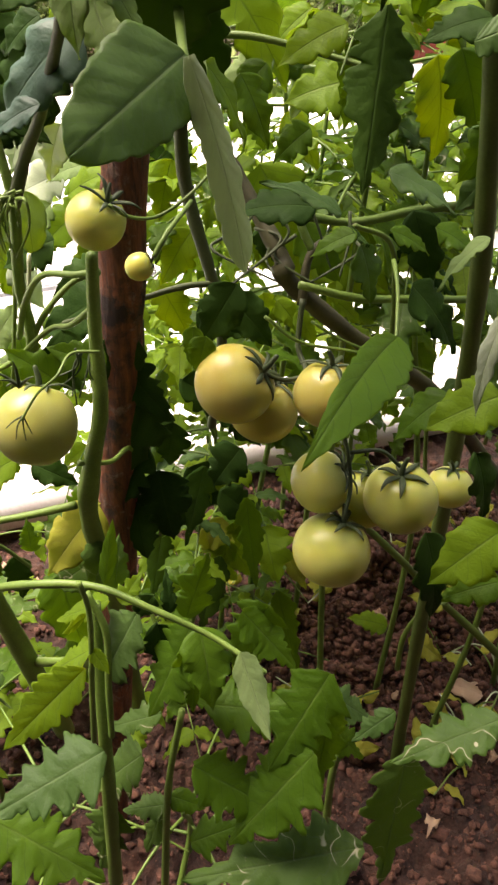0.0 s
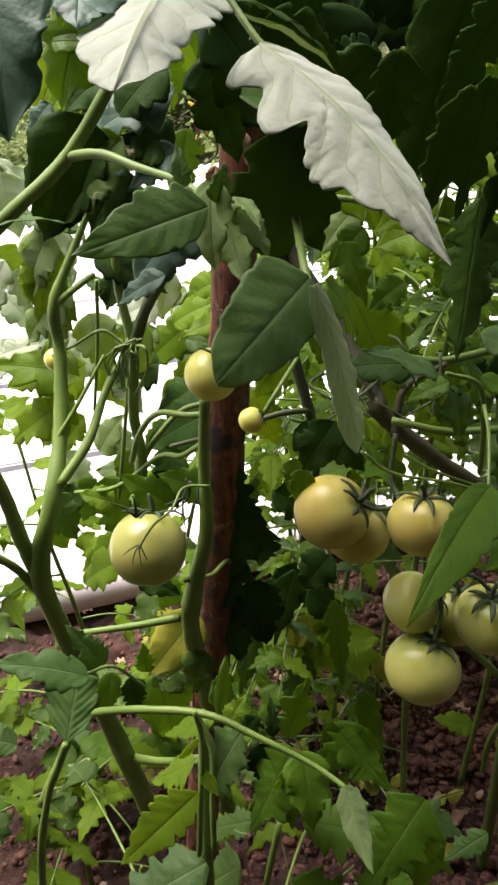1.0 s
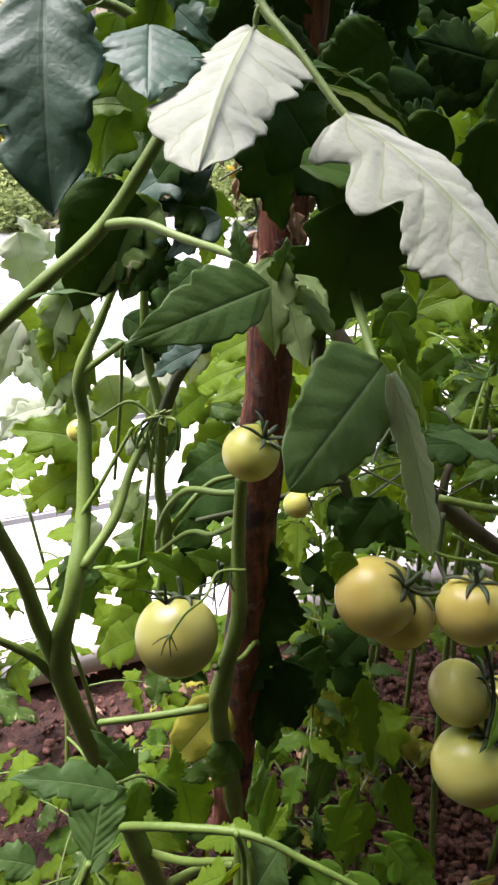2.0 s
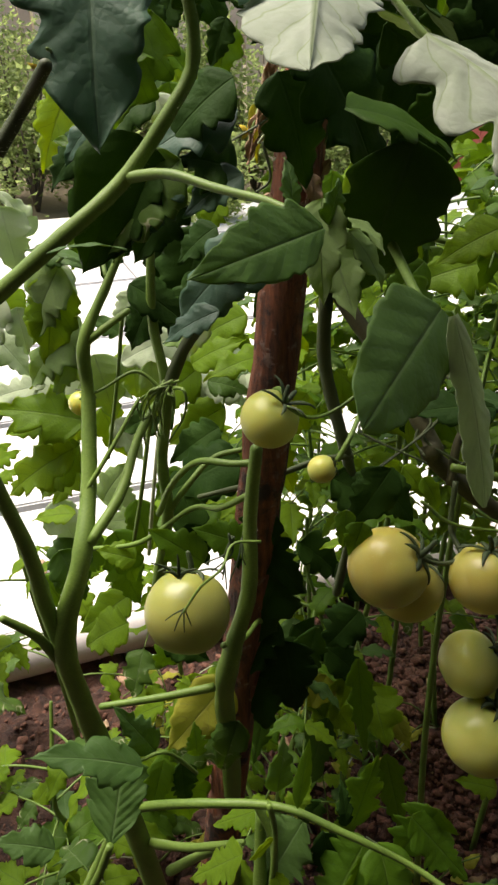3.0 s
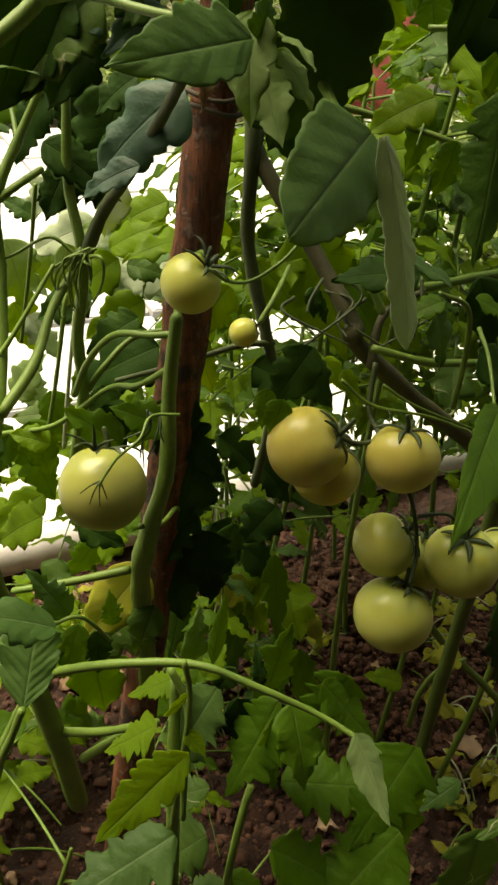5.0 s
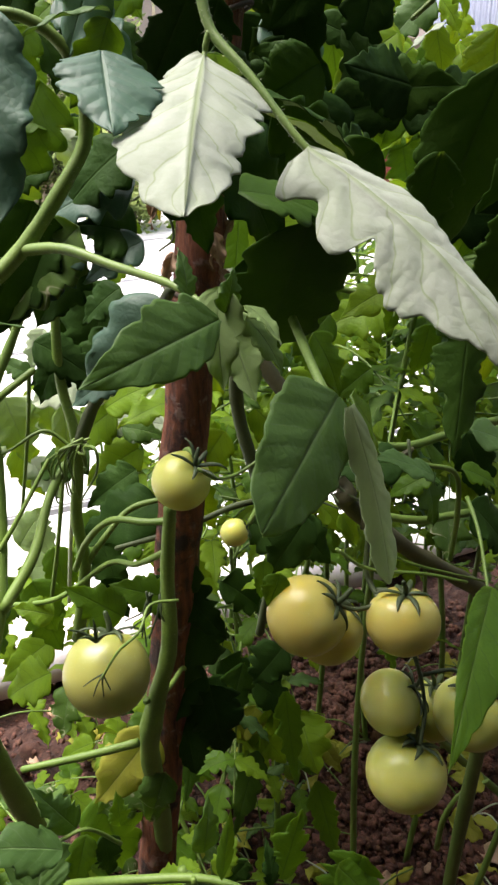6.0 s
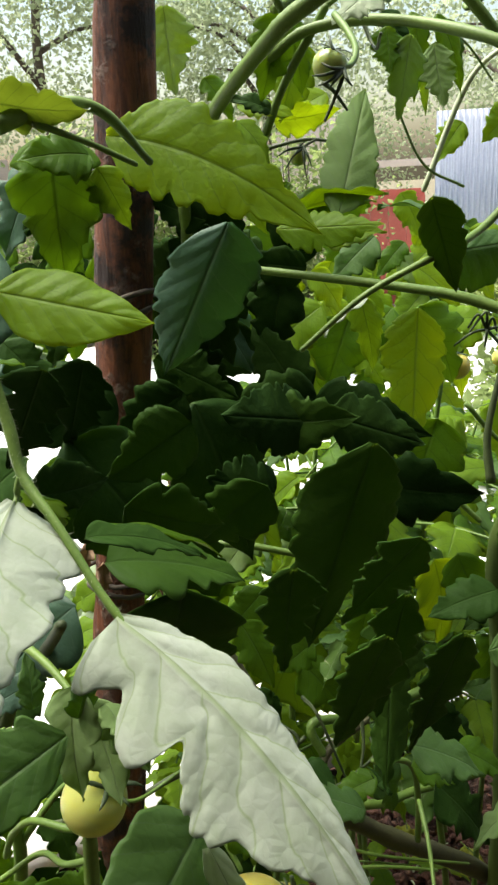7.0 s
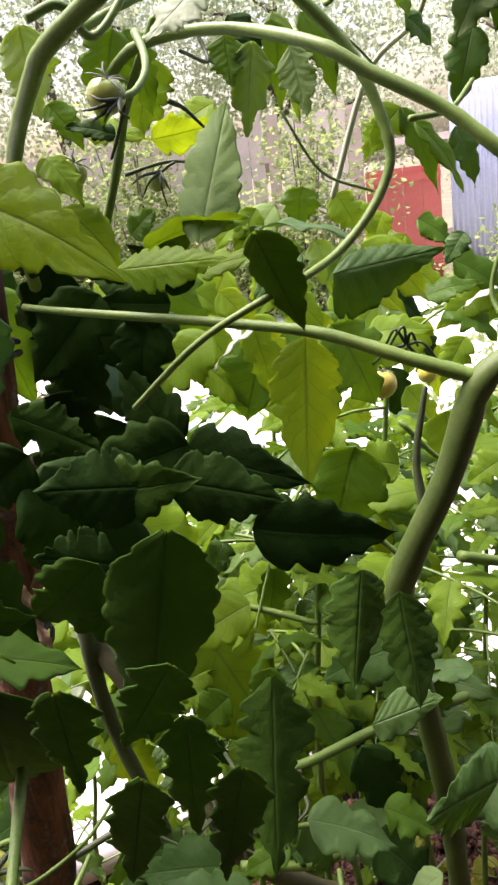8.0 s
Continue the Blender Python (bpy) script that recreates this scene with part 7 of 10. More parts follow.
leaf(staked, (-0.060, 0.800, 1.465), (-0.059, 0.800, 1.437), 0.013, (-0.31, -0.63, 0.71), (DRY, DRY), fold=45, ripple=0.2, rows=20, seed=337)
leaf(staked, (-0.113, 0.800, 1.415), (-0.126, 0.800, 1.366), 0.016, (-0.51, -0.58, 0.64), (DRY, DRY), fold=45, ripple=0.2, rows=20, seed=338)
leaf(staked, (-0.137, 0.799, 1.464), (-0.128, 0.799, 1.411), 0.009, (-0.23, -0.65, 0.73), (DRY, DRY), fold=45, ripple=0.2, rows=20, seed=339)
leaf(staked, (-0.134, 0.800, 1.437), (-0.155, 0.796, 1.384), 0.016, (0.60, -0.51, 0.61), (DRY, DRY), fold=45, ripple=0.2, rows=20, seed=340)
leaf(staked, (-0.079, 0.796, 1.388), (-0.106, 0.800, 1.351), 0.017, (0.42, -0.59, 0.69), (DRY, DRY), fold=45, ripple=0.2, rows=20, seed=341)
leaf(staked, (-0.110, 0.800, 1.389), (-0.104, 0.800, 1.329), 0.010, (-0.41, -0.61, 0.68), (DRY, DRY), fold=45, ripple=0.2, rows=20, seed=342)
leaf(staked, (-0.105, 0.800, 1.471), (-0.114, 0.787, 1.408), 0.010, (-0.59, -0.54, 0.60), (DRY, DRY), fold=45, ripple=0.2, rows=20, seed=343)
stem(staked, [(-0.133, 0.800, 1.453), (-0.126, 0.790, 1.428), (-0.143, 0.787, 1.403)], 0.0015, 0.0009, HAIR)
stem(staked, [(-0.140, 0.798, 1.403), (-0.133, 0.792, 1.373), (-0.146, 0.787, 1.361)], 0.0015, 0.0009, STEM_DARK)
stem(staked, [(-0.133, 0.800, 1.453), (-0.128, 0.795, 1.428), (-0.166, 0.790, 1.405)], 0.0015, 0.0009, STEM_DARK)
stem(staked, [(-0.111, 0.792, 1.445), (-0.099, 0.796, 1.422), (-0.130, 0.790, 1.388)], 0.0015, 0.0009, HAIR)
stem(staked, [(-0.093, 0.786, 1.438), (-0.083, 0.794, 1.409), (-0.097, 0.790, 1.386)], 0.0015, 0.0009, STEM_DARK)
stem(staked, [(-0.114, 0.788, 1.462), (-0.119, 0.797, 1.432), (-0.123, 0.790, 1.391)], 0.0015, 0.0009, STEM_DARK)
stem(staked, [(-0.095, 0.798, 1.427), (-0.106, 0.795, 1.410), (-0.103, 0.789, 1.385)], 0.0015, 0.0009, HAIR)
stem(staked, [(-0.127, 0.800, 1.450), (-0.113, 0.779, 1.429), (-0.143, 0.790, 1.407)], 0.0015, 0.0009, STEM_DARK)
leaf(staked, (-0.149, 0.814, 1.433), (-0.147, 0.820, 1.379), 0.014, (0.03, -0.69, 0.72), (YELLOW, YELLOW), fold=30, rows=20, seed=344)
leaf(staked, (-0.134, 0.825, 1.440), (-0.138, 0.826, 1.403), 0.012, (0.03, -0.69, 0.72), (YELLOW, YELLOW), fold=30, rows=20, seed=345)
leaf(forked, (-0.087, 0.530, 1.398), (-0.085, 0.513, 1.338), 0.033, (-0.18, -0.84, 0.52), (UNDER, UNDER), label='pale curled leaflet hanging by the stake', rows=36, cut=0.14, fold=20, seed=346)
leaf(forked, (-0.071, 0.529, 1.387), (-0.052, 0.501, 1.372), 0.020, (0.67, -0.61, 0.42), (UNDER, PALE), rows=24, seed=347)
leaf(staked, (-0.133, 0.778, 1.362), (-0.146, 0.774, 1.329), 0.017, (0.34, -0.76, 0.55), (DRY, DRY), fold=40, ripple=0.2, rows=20, seed=348)
leaf(staked, (-0.123, 0.767, 1.347), (-0.127, 0.770, 1.309), 0.017, (0.34, -0.76, 0.55), (DRY, DRY), fold=40, ripple=0.2, rows=20, seed=349)
leaf(staked, (-0.096, 0.780, 1.378), (-0.092, 0.780, 1.340), 0.016, (0.34, -0.76, 0.55), (DRY, DRY), fold=40, ripple=0.2, rows=20, seed=350)
leaf(staked, (-0.107, 0.773, 1.395), (-0.099, 0.777, 1.347), 0.016, (0.34, -0.76, 0.55), (DRY, DRY), fold=40, ripple=0.2, rows=20, seed=351)
leaf(staked, (-0.092, 0.780, 1.345), (-0.077, 0.773, 1.309), 0.017, (0.34, -0.76, 0.55), (DRY, DRY), fold=40, ripple=0.2, rows=20, seed=352)
flower(forked, (-0.240, 0.520, 1.468), 0.0078, (0.33, -0.84, -0.15))
flower(staked, (-0.152, 0.798, 1.412), 0.0106, (-0.05, -0.91, 0.01))
stem(forked, [(-0.221, 0.475, 1.478), (-0.228, 0.503, 1.476), (-0.236, 0.520, 1.467)], 0.0009, 0.0007, STEM)
stem(staked, [(-0.142, 0.830, 1.439), (-0.146, 0.802, 1.423), (-0.150, 0.794, 1.411)], 0.0014, 0.0012, STEM)
leaf(hanging, (-0.161, 0.620, 1.628), (-0.199, 0.619, 1.554), 0.063, (0.13, -0.69, 0.72), (TEAL, TEAL), rows=32, seed=353)
leaf(hanging, (-0.133, 0.660, 1.611), (-0.186, 0.660, 1.513), 0.074, (0.13, -0.69, 0.72), (TEAL, UNDER), rows=32, seed=354)
leaf(hanging, (-0.192, 0.680, 1.552), (-0.141, 0.673, 1.510), 0.051, (0.13, -0.69, 0.72), (TEAL, UNDER), rows=32, seed=355)
leaf(hanging, (-0.111, 0.700, 1.659), (-0.144, 0.700, 1.601), 0.050, (0.13, -0.69, 0.72), (TEAL, UNDER), rows=32, seed=356)
leaf(hanging, (-0.174, 0.640, 1.671), (-0.174, 0.640, 1.616), 0.064, (0.13, -0.69, 0.72), (TEAL, TEAL), rows=32, seed=357)
leaf(hanging, (-0.115, 0.897, 1.593), (-0.093, 0.901, 1.484), 0.074, (0.13, -0.69, 0.72), (MID, UNDER), rows=32, seed=358)
leaf(hanging, (0.007, 1.000, 1.597), (0.035, 1.000, 1.462), 0.091, (0.13, -0.69, 0.72), (MID, UNDER), rows=32, seed=359)
leaf(hanging, (-0.043, 0.900, 1.552), (0.009, 0.900, 1.467), 0.071, (0.13, -0.69, 0.72), (TEAL, UNDER), rows=32, seed=360)
leaf(hanging, (0.110, 1.000, 1.499), (0.081, 1.000, 1.415), 0.077, (0.13, -0.69, 0.72), (MID, UNDER), rows=32, seed=361)
leaf(hanging, (0.173, 0.950, 1.516), (0.208, 0.950, 1.433), 0.077, (0.13, -0.69, 0.72), (MID, UNDER), rows=32, seed=362)
leaf(hanging, (0.182, 0.900, 1.416), (0.150, 0.900, 1.317), 0.076, (0.13, -0.69, 0.72), (MID, UNDER), rows=32, seed=363)
leaf(hanging, (-0.172, 0.750, 1.539), (-0.135, 0.750, 1.489), 0.043, (0.13, -0.69, 0.72), (DEEP, UNDER), rows=32, seed=364)
leaf(arching, (-0.069, 1.100, 1.564), (-0.007, 1.100, 1.511), 0.055, (0.15, -0.73, 0.67), (FRESH, FRESH), rows=28, seed=365)
leaf(arching, (0.004, 1.150, 1.551), (0.067, 1.150, 1.493), 0.056, (0.15, -0.73, 0.67), (FRESH, UNDER), rows=28, seed=366)
leaf(arching, (0.065, 1.200, 1.545), (0.024, 1.200, 1.467), 0.058, (0.15, -0.73, 0.67), (FRESH, FRESH), rows=28, seed=367)
leaf(arching, (0.117, 1.200, 1.527), (0.177, 1.200, 1.457), 0.061, (0.15, -0.73, 0.67), (FRESH, UNDER), rows=28, seed=368)
leaf(arching, (0.151, 1.100, 1.572), (0.098, 1.100, 1.519), 0.050, (0.15, -0.73, 0.67), (BLUE, UNDER), rows=28, seed=369)
leaf(arching, (0.212, 1.200, 1.526), (0.275, 1.200, 1.465), 0.058, (0.15, -0.73, 0.67), (FRESH, FRESH), rows=28, seed=370)
leaf(arching, (0.280, 1.250, 1.527), (0.334, 1.245, 1.467), 0.054, (0.15, -0.73, 0.67), (FRESH, FRESH), rows=28, seed=371)
leaf(arching, (0.333, 1.200, 1.524), (0.398, 1.200, 1.471), 0.055, (0.15, -0.73, 0.67), (MID, UNDER), rows=28, seed=372)
leaf(arching, (0.374, 1.200, 1.487), (0.310, 1.200, 1.442), 0.051, (0.15, -0.73, 0.67), (FRESH, FRESH), rows=28, seed=373)
leaf(arching, (0.430, 1.250, 1.501), (0.380, 1.250, 1.430), 0.057, (0.15, -0.73, 0.67), (FRESH, UNDER), rows=28, seed=374)
leaf(arching, (0.030, 1.100, 1.508), (0.074, 1.100, 1.437), 0.055, (0.15, -0.73, 0.67), (FRESH, UNDER), rows=28, seed=375)
leaf(arching, (0.091, 1.100, 1.504), (0.122, 1.100, 1.425), 0.056, (0.15, -0.73, 0.67), (FRESH, FRESH), rows=28, seed=376)
leaf(arching, (0.409, 1.194, 1.450), (0.446, 1.201, 1.369), 0.059, (0.15, -0.73, 0.67), (FRESH, FRESH), rows=28, seed=377)
leaf(arching, (0.299, 1.200, 1.458), (0.257, 1.200, 1.401), 0.047, (0.15, -0.73, 0.67), (FRESH, FRESH), rows=28, seed=378)
leaf(arching, (-0.021, 1.050, 1.524), (0.012, 1.050, 1.458), 0.049, (0.15, -0.73, 0.67), (MID, UNDER), rows=28, seed=379)
leaf(arching, (0.048, 0.840, 1.756), (0.059, 0.840, 1.699), 0.034, (0.15, -0.73, 0.67), (MID, UNDER), rows=28, seed=380)
leaf(arching, (0.061, 0.860, 1.739), (0.041, 0.860, 1.682), 0.040, (0.15, -0.73, 0.67), (FRESH, UNDER), rows=28, seed=381)
leaf(arching, (0.149, 0.880, 1.760), (0.161, 0.880, 1.683), 0.025, (0.15, -0.73, 0.67), (UNDER, FRESH), rows=28, seed=382)
leaf(arching, (0.178, 0.900, 1.756), (0.193, 0.900, 1.713), 0.025, (0.15, -0.73, 0.67), (BLUE, UNDER), rows=28, seed=383)
leaf(arching, (0.238, 0.900, 1.777), (0.248, 0.900, 1.744), 0.022, (0.15, -0.73, 0.67), (UNDER, UNDER), rows=28, seed=384)
leaf(arching, (0.289, 0.840, 1.756), (0.268, 0.840, 1.719), 0.033, (0.15, -0.73, 0.67), (UNDER, BLUE), rows=28, seed=385)
leaf(arching, (0.306, 0.950, 1.740), (0.289, 0.950, 1.679), 0.036, (0.15, -0.73, 0.67), (BLUE, UNDER), rows=28, seed=386)
leaf(arching, (0.270, 1.200, 1.692), (0.238, 1.200, 1.645), 0.041, (0.15, -0.73, 0.67), (FRESH, UNDER), rows=28, seed=387)
leaf(arching, (0.238, 0.900, 1.686), (0.264, 0.900, 1.618), 0.026, (0.15, -0.73, 0.67), (MID, UNDER), rows=28, seed=388)
leaf(arching, (0.300, 1.000, 1.668), (0.316, 1.000, 1.614), 0.030, (0.15, -0.73, 0.67), (BLUE, UNDER), rows=28, seed=389)
leaf(arching, (0.034, 0.820, 1.690), (-0.000, 0.814, 1.699), 0.024, (0.15, -0.73, 0.67), (DEEP, UNDER), rows=28, seed=390)
leaf(arching, (-0.017, 0.850, 1.718), (0.004, 0.850, 1.684), 0.027, (0.15, -0.73, 0.67), (MID, UNDER), rows=28, seed=391)
leaf(arching, (0.091, 1.000, 1.715), (0.041, 1.000, 1.687), 0.039, (0.15, -0.73, 0.67), (FRESH, FRESH), rows=28, seed=392)
leaf(arching, (-0.006, 0.800, 1.648), (0.027, 0.800, 1.602), 0.042, (0.15, -0.73, 0.67), (FRESH, UNDER), rows=28, seed=393)
leaf(arching, (0.027, 0.850, 1.621), (0.049, 0.850, 1.638), 0.030, (0.15, -0.73, 0.67), (MID, UNDER), rows=28, seed=394)
leaf(arching, (0.042, 0.830, 1.618), (0.114, 0.830, 1.620), 0.036, (0.15, -0.73, 0.67), (MID, FRESH), rows=28, seed=395)
stem(arching, [(0.279, 0.950, 1.791), (0.265, 0.970, 1.753), (0.227, 1.000, 1.720), (0.189, 1.020, 1.622)], 0.0021, 0.0030, HAIR)
stem(arching, [(0.148, 0.950, 1.698), (0.178, 0.970, 1.646), (0.224, 1.000, 1.623)], 0.0012, 0.0014, STEM)
stem(arching, [(0.170, 0.900, 1.753), (0.204, 0.930, 1.742), (0.234, 0.950, 1.713)], 0.0011, 0.0010, STEM)
stem(arching, [(0.016, 0.720, 1.748), (0.033, 0.730, 1.754), (0.046, 0.740, 1.738), (0.065, 0.760, 1.762), (0.067, 0.780, 1.783)], 0.0028, 0.0023, STEM, hairs=60)
stem(arching, [(0.117, 0.830, 1.768), (0.123, 0.820, 1.789)], 0.0019, 0.0015, STEM)
stem(arching, [(0.185, 0.860, 1.758), (0.187, 0.850, 1.755), (0.204, 0.840, 1.764), (0.219, 0.840, 1.763)], 0.0020, 0.0015, STEM)
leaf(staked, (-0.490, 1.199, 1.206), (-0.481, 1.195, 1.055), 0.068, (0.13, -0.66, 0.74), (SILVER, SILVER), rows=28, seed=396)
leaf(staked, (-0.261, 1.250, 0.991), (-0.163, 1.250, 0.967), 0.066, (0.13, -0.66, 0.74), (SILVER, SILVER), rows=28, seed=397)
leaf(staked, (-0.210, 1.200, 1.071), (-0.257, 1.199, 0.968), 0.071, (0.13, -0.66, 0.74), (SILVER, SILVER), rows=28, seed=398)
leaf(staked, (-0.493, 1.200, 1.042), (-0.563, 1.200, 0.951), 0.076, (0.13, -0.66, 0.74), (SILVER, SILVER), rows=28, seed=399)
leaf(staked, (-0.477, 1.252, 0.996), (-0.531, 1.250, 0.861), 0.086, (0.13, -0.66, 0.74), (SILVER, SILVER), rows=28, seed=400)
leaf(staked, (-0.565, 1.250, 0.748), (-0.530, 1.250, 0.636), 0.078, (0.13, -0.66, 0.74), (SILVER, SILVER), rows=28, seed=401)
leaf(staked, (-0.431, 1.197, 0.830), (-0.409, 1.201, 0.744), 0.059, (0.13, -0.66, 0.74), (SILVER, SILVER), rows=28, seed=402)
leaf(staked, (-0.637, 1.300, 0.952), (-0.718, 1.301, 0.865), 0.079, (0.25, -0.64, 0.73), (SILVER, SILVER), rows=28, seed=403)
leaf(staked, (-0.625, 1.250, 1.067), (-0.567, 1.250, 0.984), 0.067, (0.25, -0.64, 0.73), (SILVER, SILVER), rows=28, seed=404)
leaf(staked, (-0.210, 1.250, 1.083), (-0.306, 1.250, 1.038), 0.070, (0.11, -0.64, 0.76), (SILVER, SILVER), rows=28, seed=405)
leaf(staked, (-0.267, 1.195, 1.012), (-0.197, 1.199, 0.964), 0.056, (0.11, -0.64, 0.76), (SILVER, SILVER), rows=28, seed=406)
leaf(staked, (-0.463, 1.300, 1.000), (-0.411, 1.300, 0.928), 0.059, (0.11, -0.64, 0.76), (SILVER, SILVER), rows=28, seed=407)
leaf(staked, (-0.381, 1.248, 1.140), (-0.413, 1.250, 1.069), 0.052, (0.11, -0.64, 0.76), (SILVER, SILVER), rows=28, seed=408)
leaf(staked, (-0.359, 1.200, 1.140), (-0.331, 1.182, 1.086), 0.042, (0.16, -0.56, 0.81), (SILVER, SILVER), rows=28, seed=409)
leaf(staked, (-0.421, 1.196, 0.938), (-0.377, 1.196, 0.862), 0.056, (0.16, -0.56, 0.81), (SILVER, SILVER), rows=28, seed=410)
stem(forked, [(-0.229, 0.757, 1.185), (-0.246, 0.752, 1.182), (-0.261, 0.752, 1.163), (-0.261, 0.752, 1.131), (-0.257, 0.752, 1.129)], 0.0014, 0.0007, STEM, hairs=20)
stem(forked, [(-0.234, 0.760, 1.181), (-0.232, 0.750, 1.178), (-0.227, 0.752, 1.173), (-0.228, 0.753, 1.160), (-0.229, 0.753, 1.155)], 0.0014, 0.0007, STEM, hairs=20)
stem(forked, [(-0.227, 0.760, 1.182), (-0.248, 0.755, 1.179), (-0.264, 0.752, 1.168), (-0.262, 0.753, 1.149), (-0.259, 0.756, 1.144)], 0.0014, 0.0007, STEM, hairs=20)
stem(forked, [(-0.226, 0.755, 1.183), (-0.231, 0.757, 1.178), (-0.229, 0.751, 1.174), (-0.228, 0.753, 1.160), (-0.228, 0.750, 1.159)], 0.0014, 0.0007, STEM, hairs=20)
stem(forked, [(-0.237, 0.760, 1.189), (-0.240, 0.756, 1.184), (-0.248, 0.750, 1.165), (-0.248, 0.750, 1.137), (-0.247, 0.753, 1.129)], 0.0014, 0.0007, STEM, hairs=20)
stem(forked, [(-0.224, 0.760, 1.183), (-0.237, 0.756, 1.177), (-0.246, 0.750, 1.161), (-0.246, 0.753, 1.134), (-0.244, 0.757, 1.130)], 0.0014, 0.0007, STEM, hairs=20)
stem(forked, [(-0.232, 0.757, 1.185), (-0.234, 0.752, 1.180), (-0.238, 0.751, 1.166), (-0.239, 0.749, 1.141), (-0.241, 0.752, 1.134)], 0.0014, 0.0007, STEM, hairs=20)
stem(forked, [(-0.228, 0.758, 1.190), (-0.243, 0.754, 1.184), (-0.252, 0.750, 1.179), (-0.252, 0.751, 1.161), (-0.250, 0.748, 1.157)], 0.0014, 0.0007, STEM, hairs=20)
stem(forked, [(-0.230, 0.758, 1.179), (-0.246, 0.756, 1.177), (-0.258, 0.748, 1.159), (-0.260, 0.750, 1.126), (-0.257, 0.756, 1.121)], 0.0014, 0.0007, STEM, hairs=20)
stem(forked, [(-0.222, 0.760, 1.189), (-0.234, 0.756, 1.185), (-0.245, 0.754, 1.169), (-0.242, 0.751, 1.152), (-0.240, 0.756, 1.149)], 0.0014, 0.0007, STEM, hairs=20)
stem(forked, [(-0.235, 0.759, 1.184), (-0.229, 0.756, 1.181), (-0.227, 0.752, 1.175), (-0.228, 0.753, 1.162), (-0.231, 0.756, 1.159)], 0.0014, 0.0007, STEM, hairs=20)
stem(staked, [(-0.157, 0.699, 1.056), (-0.158, 0.687, 1.037), (-0.155, 0.685, 1.026)], 0.0014, 0.0007, SEPAL)
stem(staked, [(-0.171, 0.694, 1.056), (-0.171, 0.690, 1.038), (-0.193, 0.684, 1.028)], 0.0014, 0.0007, SEPAL)
stem(staked, [(-0.159, 0.700, 1.047), (-0.162, 0.690, 1.030), (-0.171, 0.684, 1.006)], 0.0014, 0.0007, SEPAL)
stem(staked, [(-0.168, 0.697, 1.050), (-0.175, 0.688, 1.033), (-0.174, 0.682, 0.998)], 0.0014, 0.0007, SEPAL)
stem(staked, [(-0.169, 0.700, 1.050), (-0.169, 0.690, 1.034), (-0.188, 0.684, 1.018)], 0.0014, 0.0007, SEPAL)
stem(staked, [(-0.148, 0.698, 1.046), (-0.156, 0.690, 1.030), (-0.152, 0.684, 0.995)], 0.0014, 0.0007, SEPAL)
stem(staked, [(-0.166, 0.698, 1.050), (-0.174, 0.690, 1.033), (-0.178, 0.685, 1.007)], 0.0014, 0.0007, SEPAL)
stem(cluster, [(0.041, 0.796, 1.138), (0.021, 0.774, 1.122), (0.083, 0.758, 1.089)], 0.0021, 0.0010, STEM_DARK)
stem(cluster, [(0.011, 0.790, 1.164), (0.033, 0.777, 1.143), (-0.030, 0.760, 1.092)], 0.0020, 0.0010, STEM_DARK)
stem(cluster, [(-0.004, 0.796, 1.157), (-0.017, 0.776, 1.142), (-0.021, 0.761, 1.135)], 0.0020, 0.0010, STEM_DARK)
stem(cluster, [(0.040, 0.798, 1.181), (0.053, 0.771, 1.180), (0.076, 0.760, 1.119)], 0.0020, 0.0010, STEM_DARK)
stem(cluster, [(0.022, 0.793, 1.139), (0.012, 0.778, 1.120), (0.020, 0.760, 1.111)], 0.0021, 0.0010, STEM_DARK)
stem(cluster, [(0.094, 0.795, 1.163), (0.094, 0.777, 1.139), (0.086, 0.758, 1.111)], 0.0020, 0.0010, STEM_DARK)
stem(cluster, [(-0.031, 0.804, 1.133), (-0.042, 0.780, 1.126), (0.022, 0.758, 1.104)], 0.0021, 0.0010, STEM_DARK)
stem(cluster, [(0.104, 0.799, 1.131), (0.103, 0.778, 1.126), (0.054, 0.760, 1.100)], 0.0021, 0.0010, STEM_DARK)
stem(cluster, [(-0.001, 0.800, 1.143), (0.026, 0.779, 1.137), (-0.028, 0.757, 1.093)], 0.0020, 0.0010, STEM_DARK)
leaf(cluster, (-0.000, 0.922, 1.093), (0.019, 0.920, 1.057), 0.025, (0.07, -0.58, 0.81), (DEEP, UNDER), rows=22, seed=411)
leaf(cluster, (0.087, 0.916, 1.017), (0.124, 0.921, 0.980), 0.034, (0.07, -0.58, 0.81), (FRESH, UNDER), rows=22, seed=412)
leaf(cluster, (0.019, 0.917, 1.013), (0.052, 0.920, 0.965), 0.034, (0.07, -0.58, 0.81), (FRESH, UNDER), rows=22, seed=413)
leaf(cluster, (-0.002, 0.920, 1.103), (0.002, 0.914, 1.066), 0.027, (0.07, -0.58, 0.81), (DEEP, UNDER), rows=22, seed=414)
leaf(cluster, (0.009, 0.920, 1.000), (-0.016, 0.918, 0.974), 0.024, (0.07, -0.58, 0.81), (FRESH, UNDER), rows=22, seed=415)
leaf(cluster, (0.092, 0.919, 1.039), (0.086, 0.912, 0.999), 0.027, (0.07, -0.58, 0.81), (FRESH, UNDER), rows=22, seed=416)
leaf(cluster, (0.207, 0.919, 1.049), (0.237, 0.918, 1.021), 0.034, (0.07, -0.58, 0.81), (DEEP, UNDER), rows=22, seed=417)
leaf(cluster, (0.200, 0.921, 1.044), (0.205, 0.916, 0.999), 0.033, (0.07, -0.58, 0.81), (FRESH, UNDER), rows=22, seed=418)
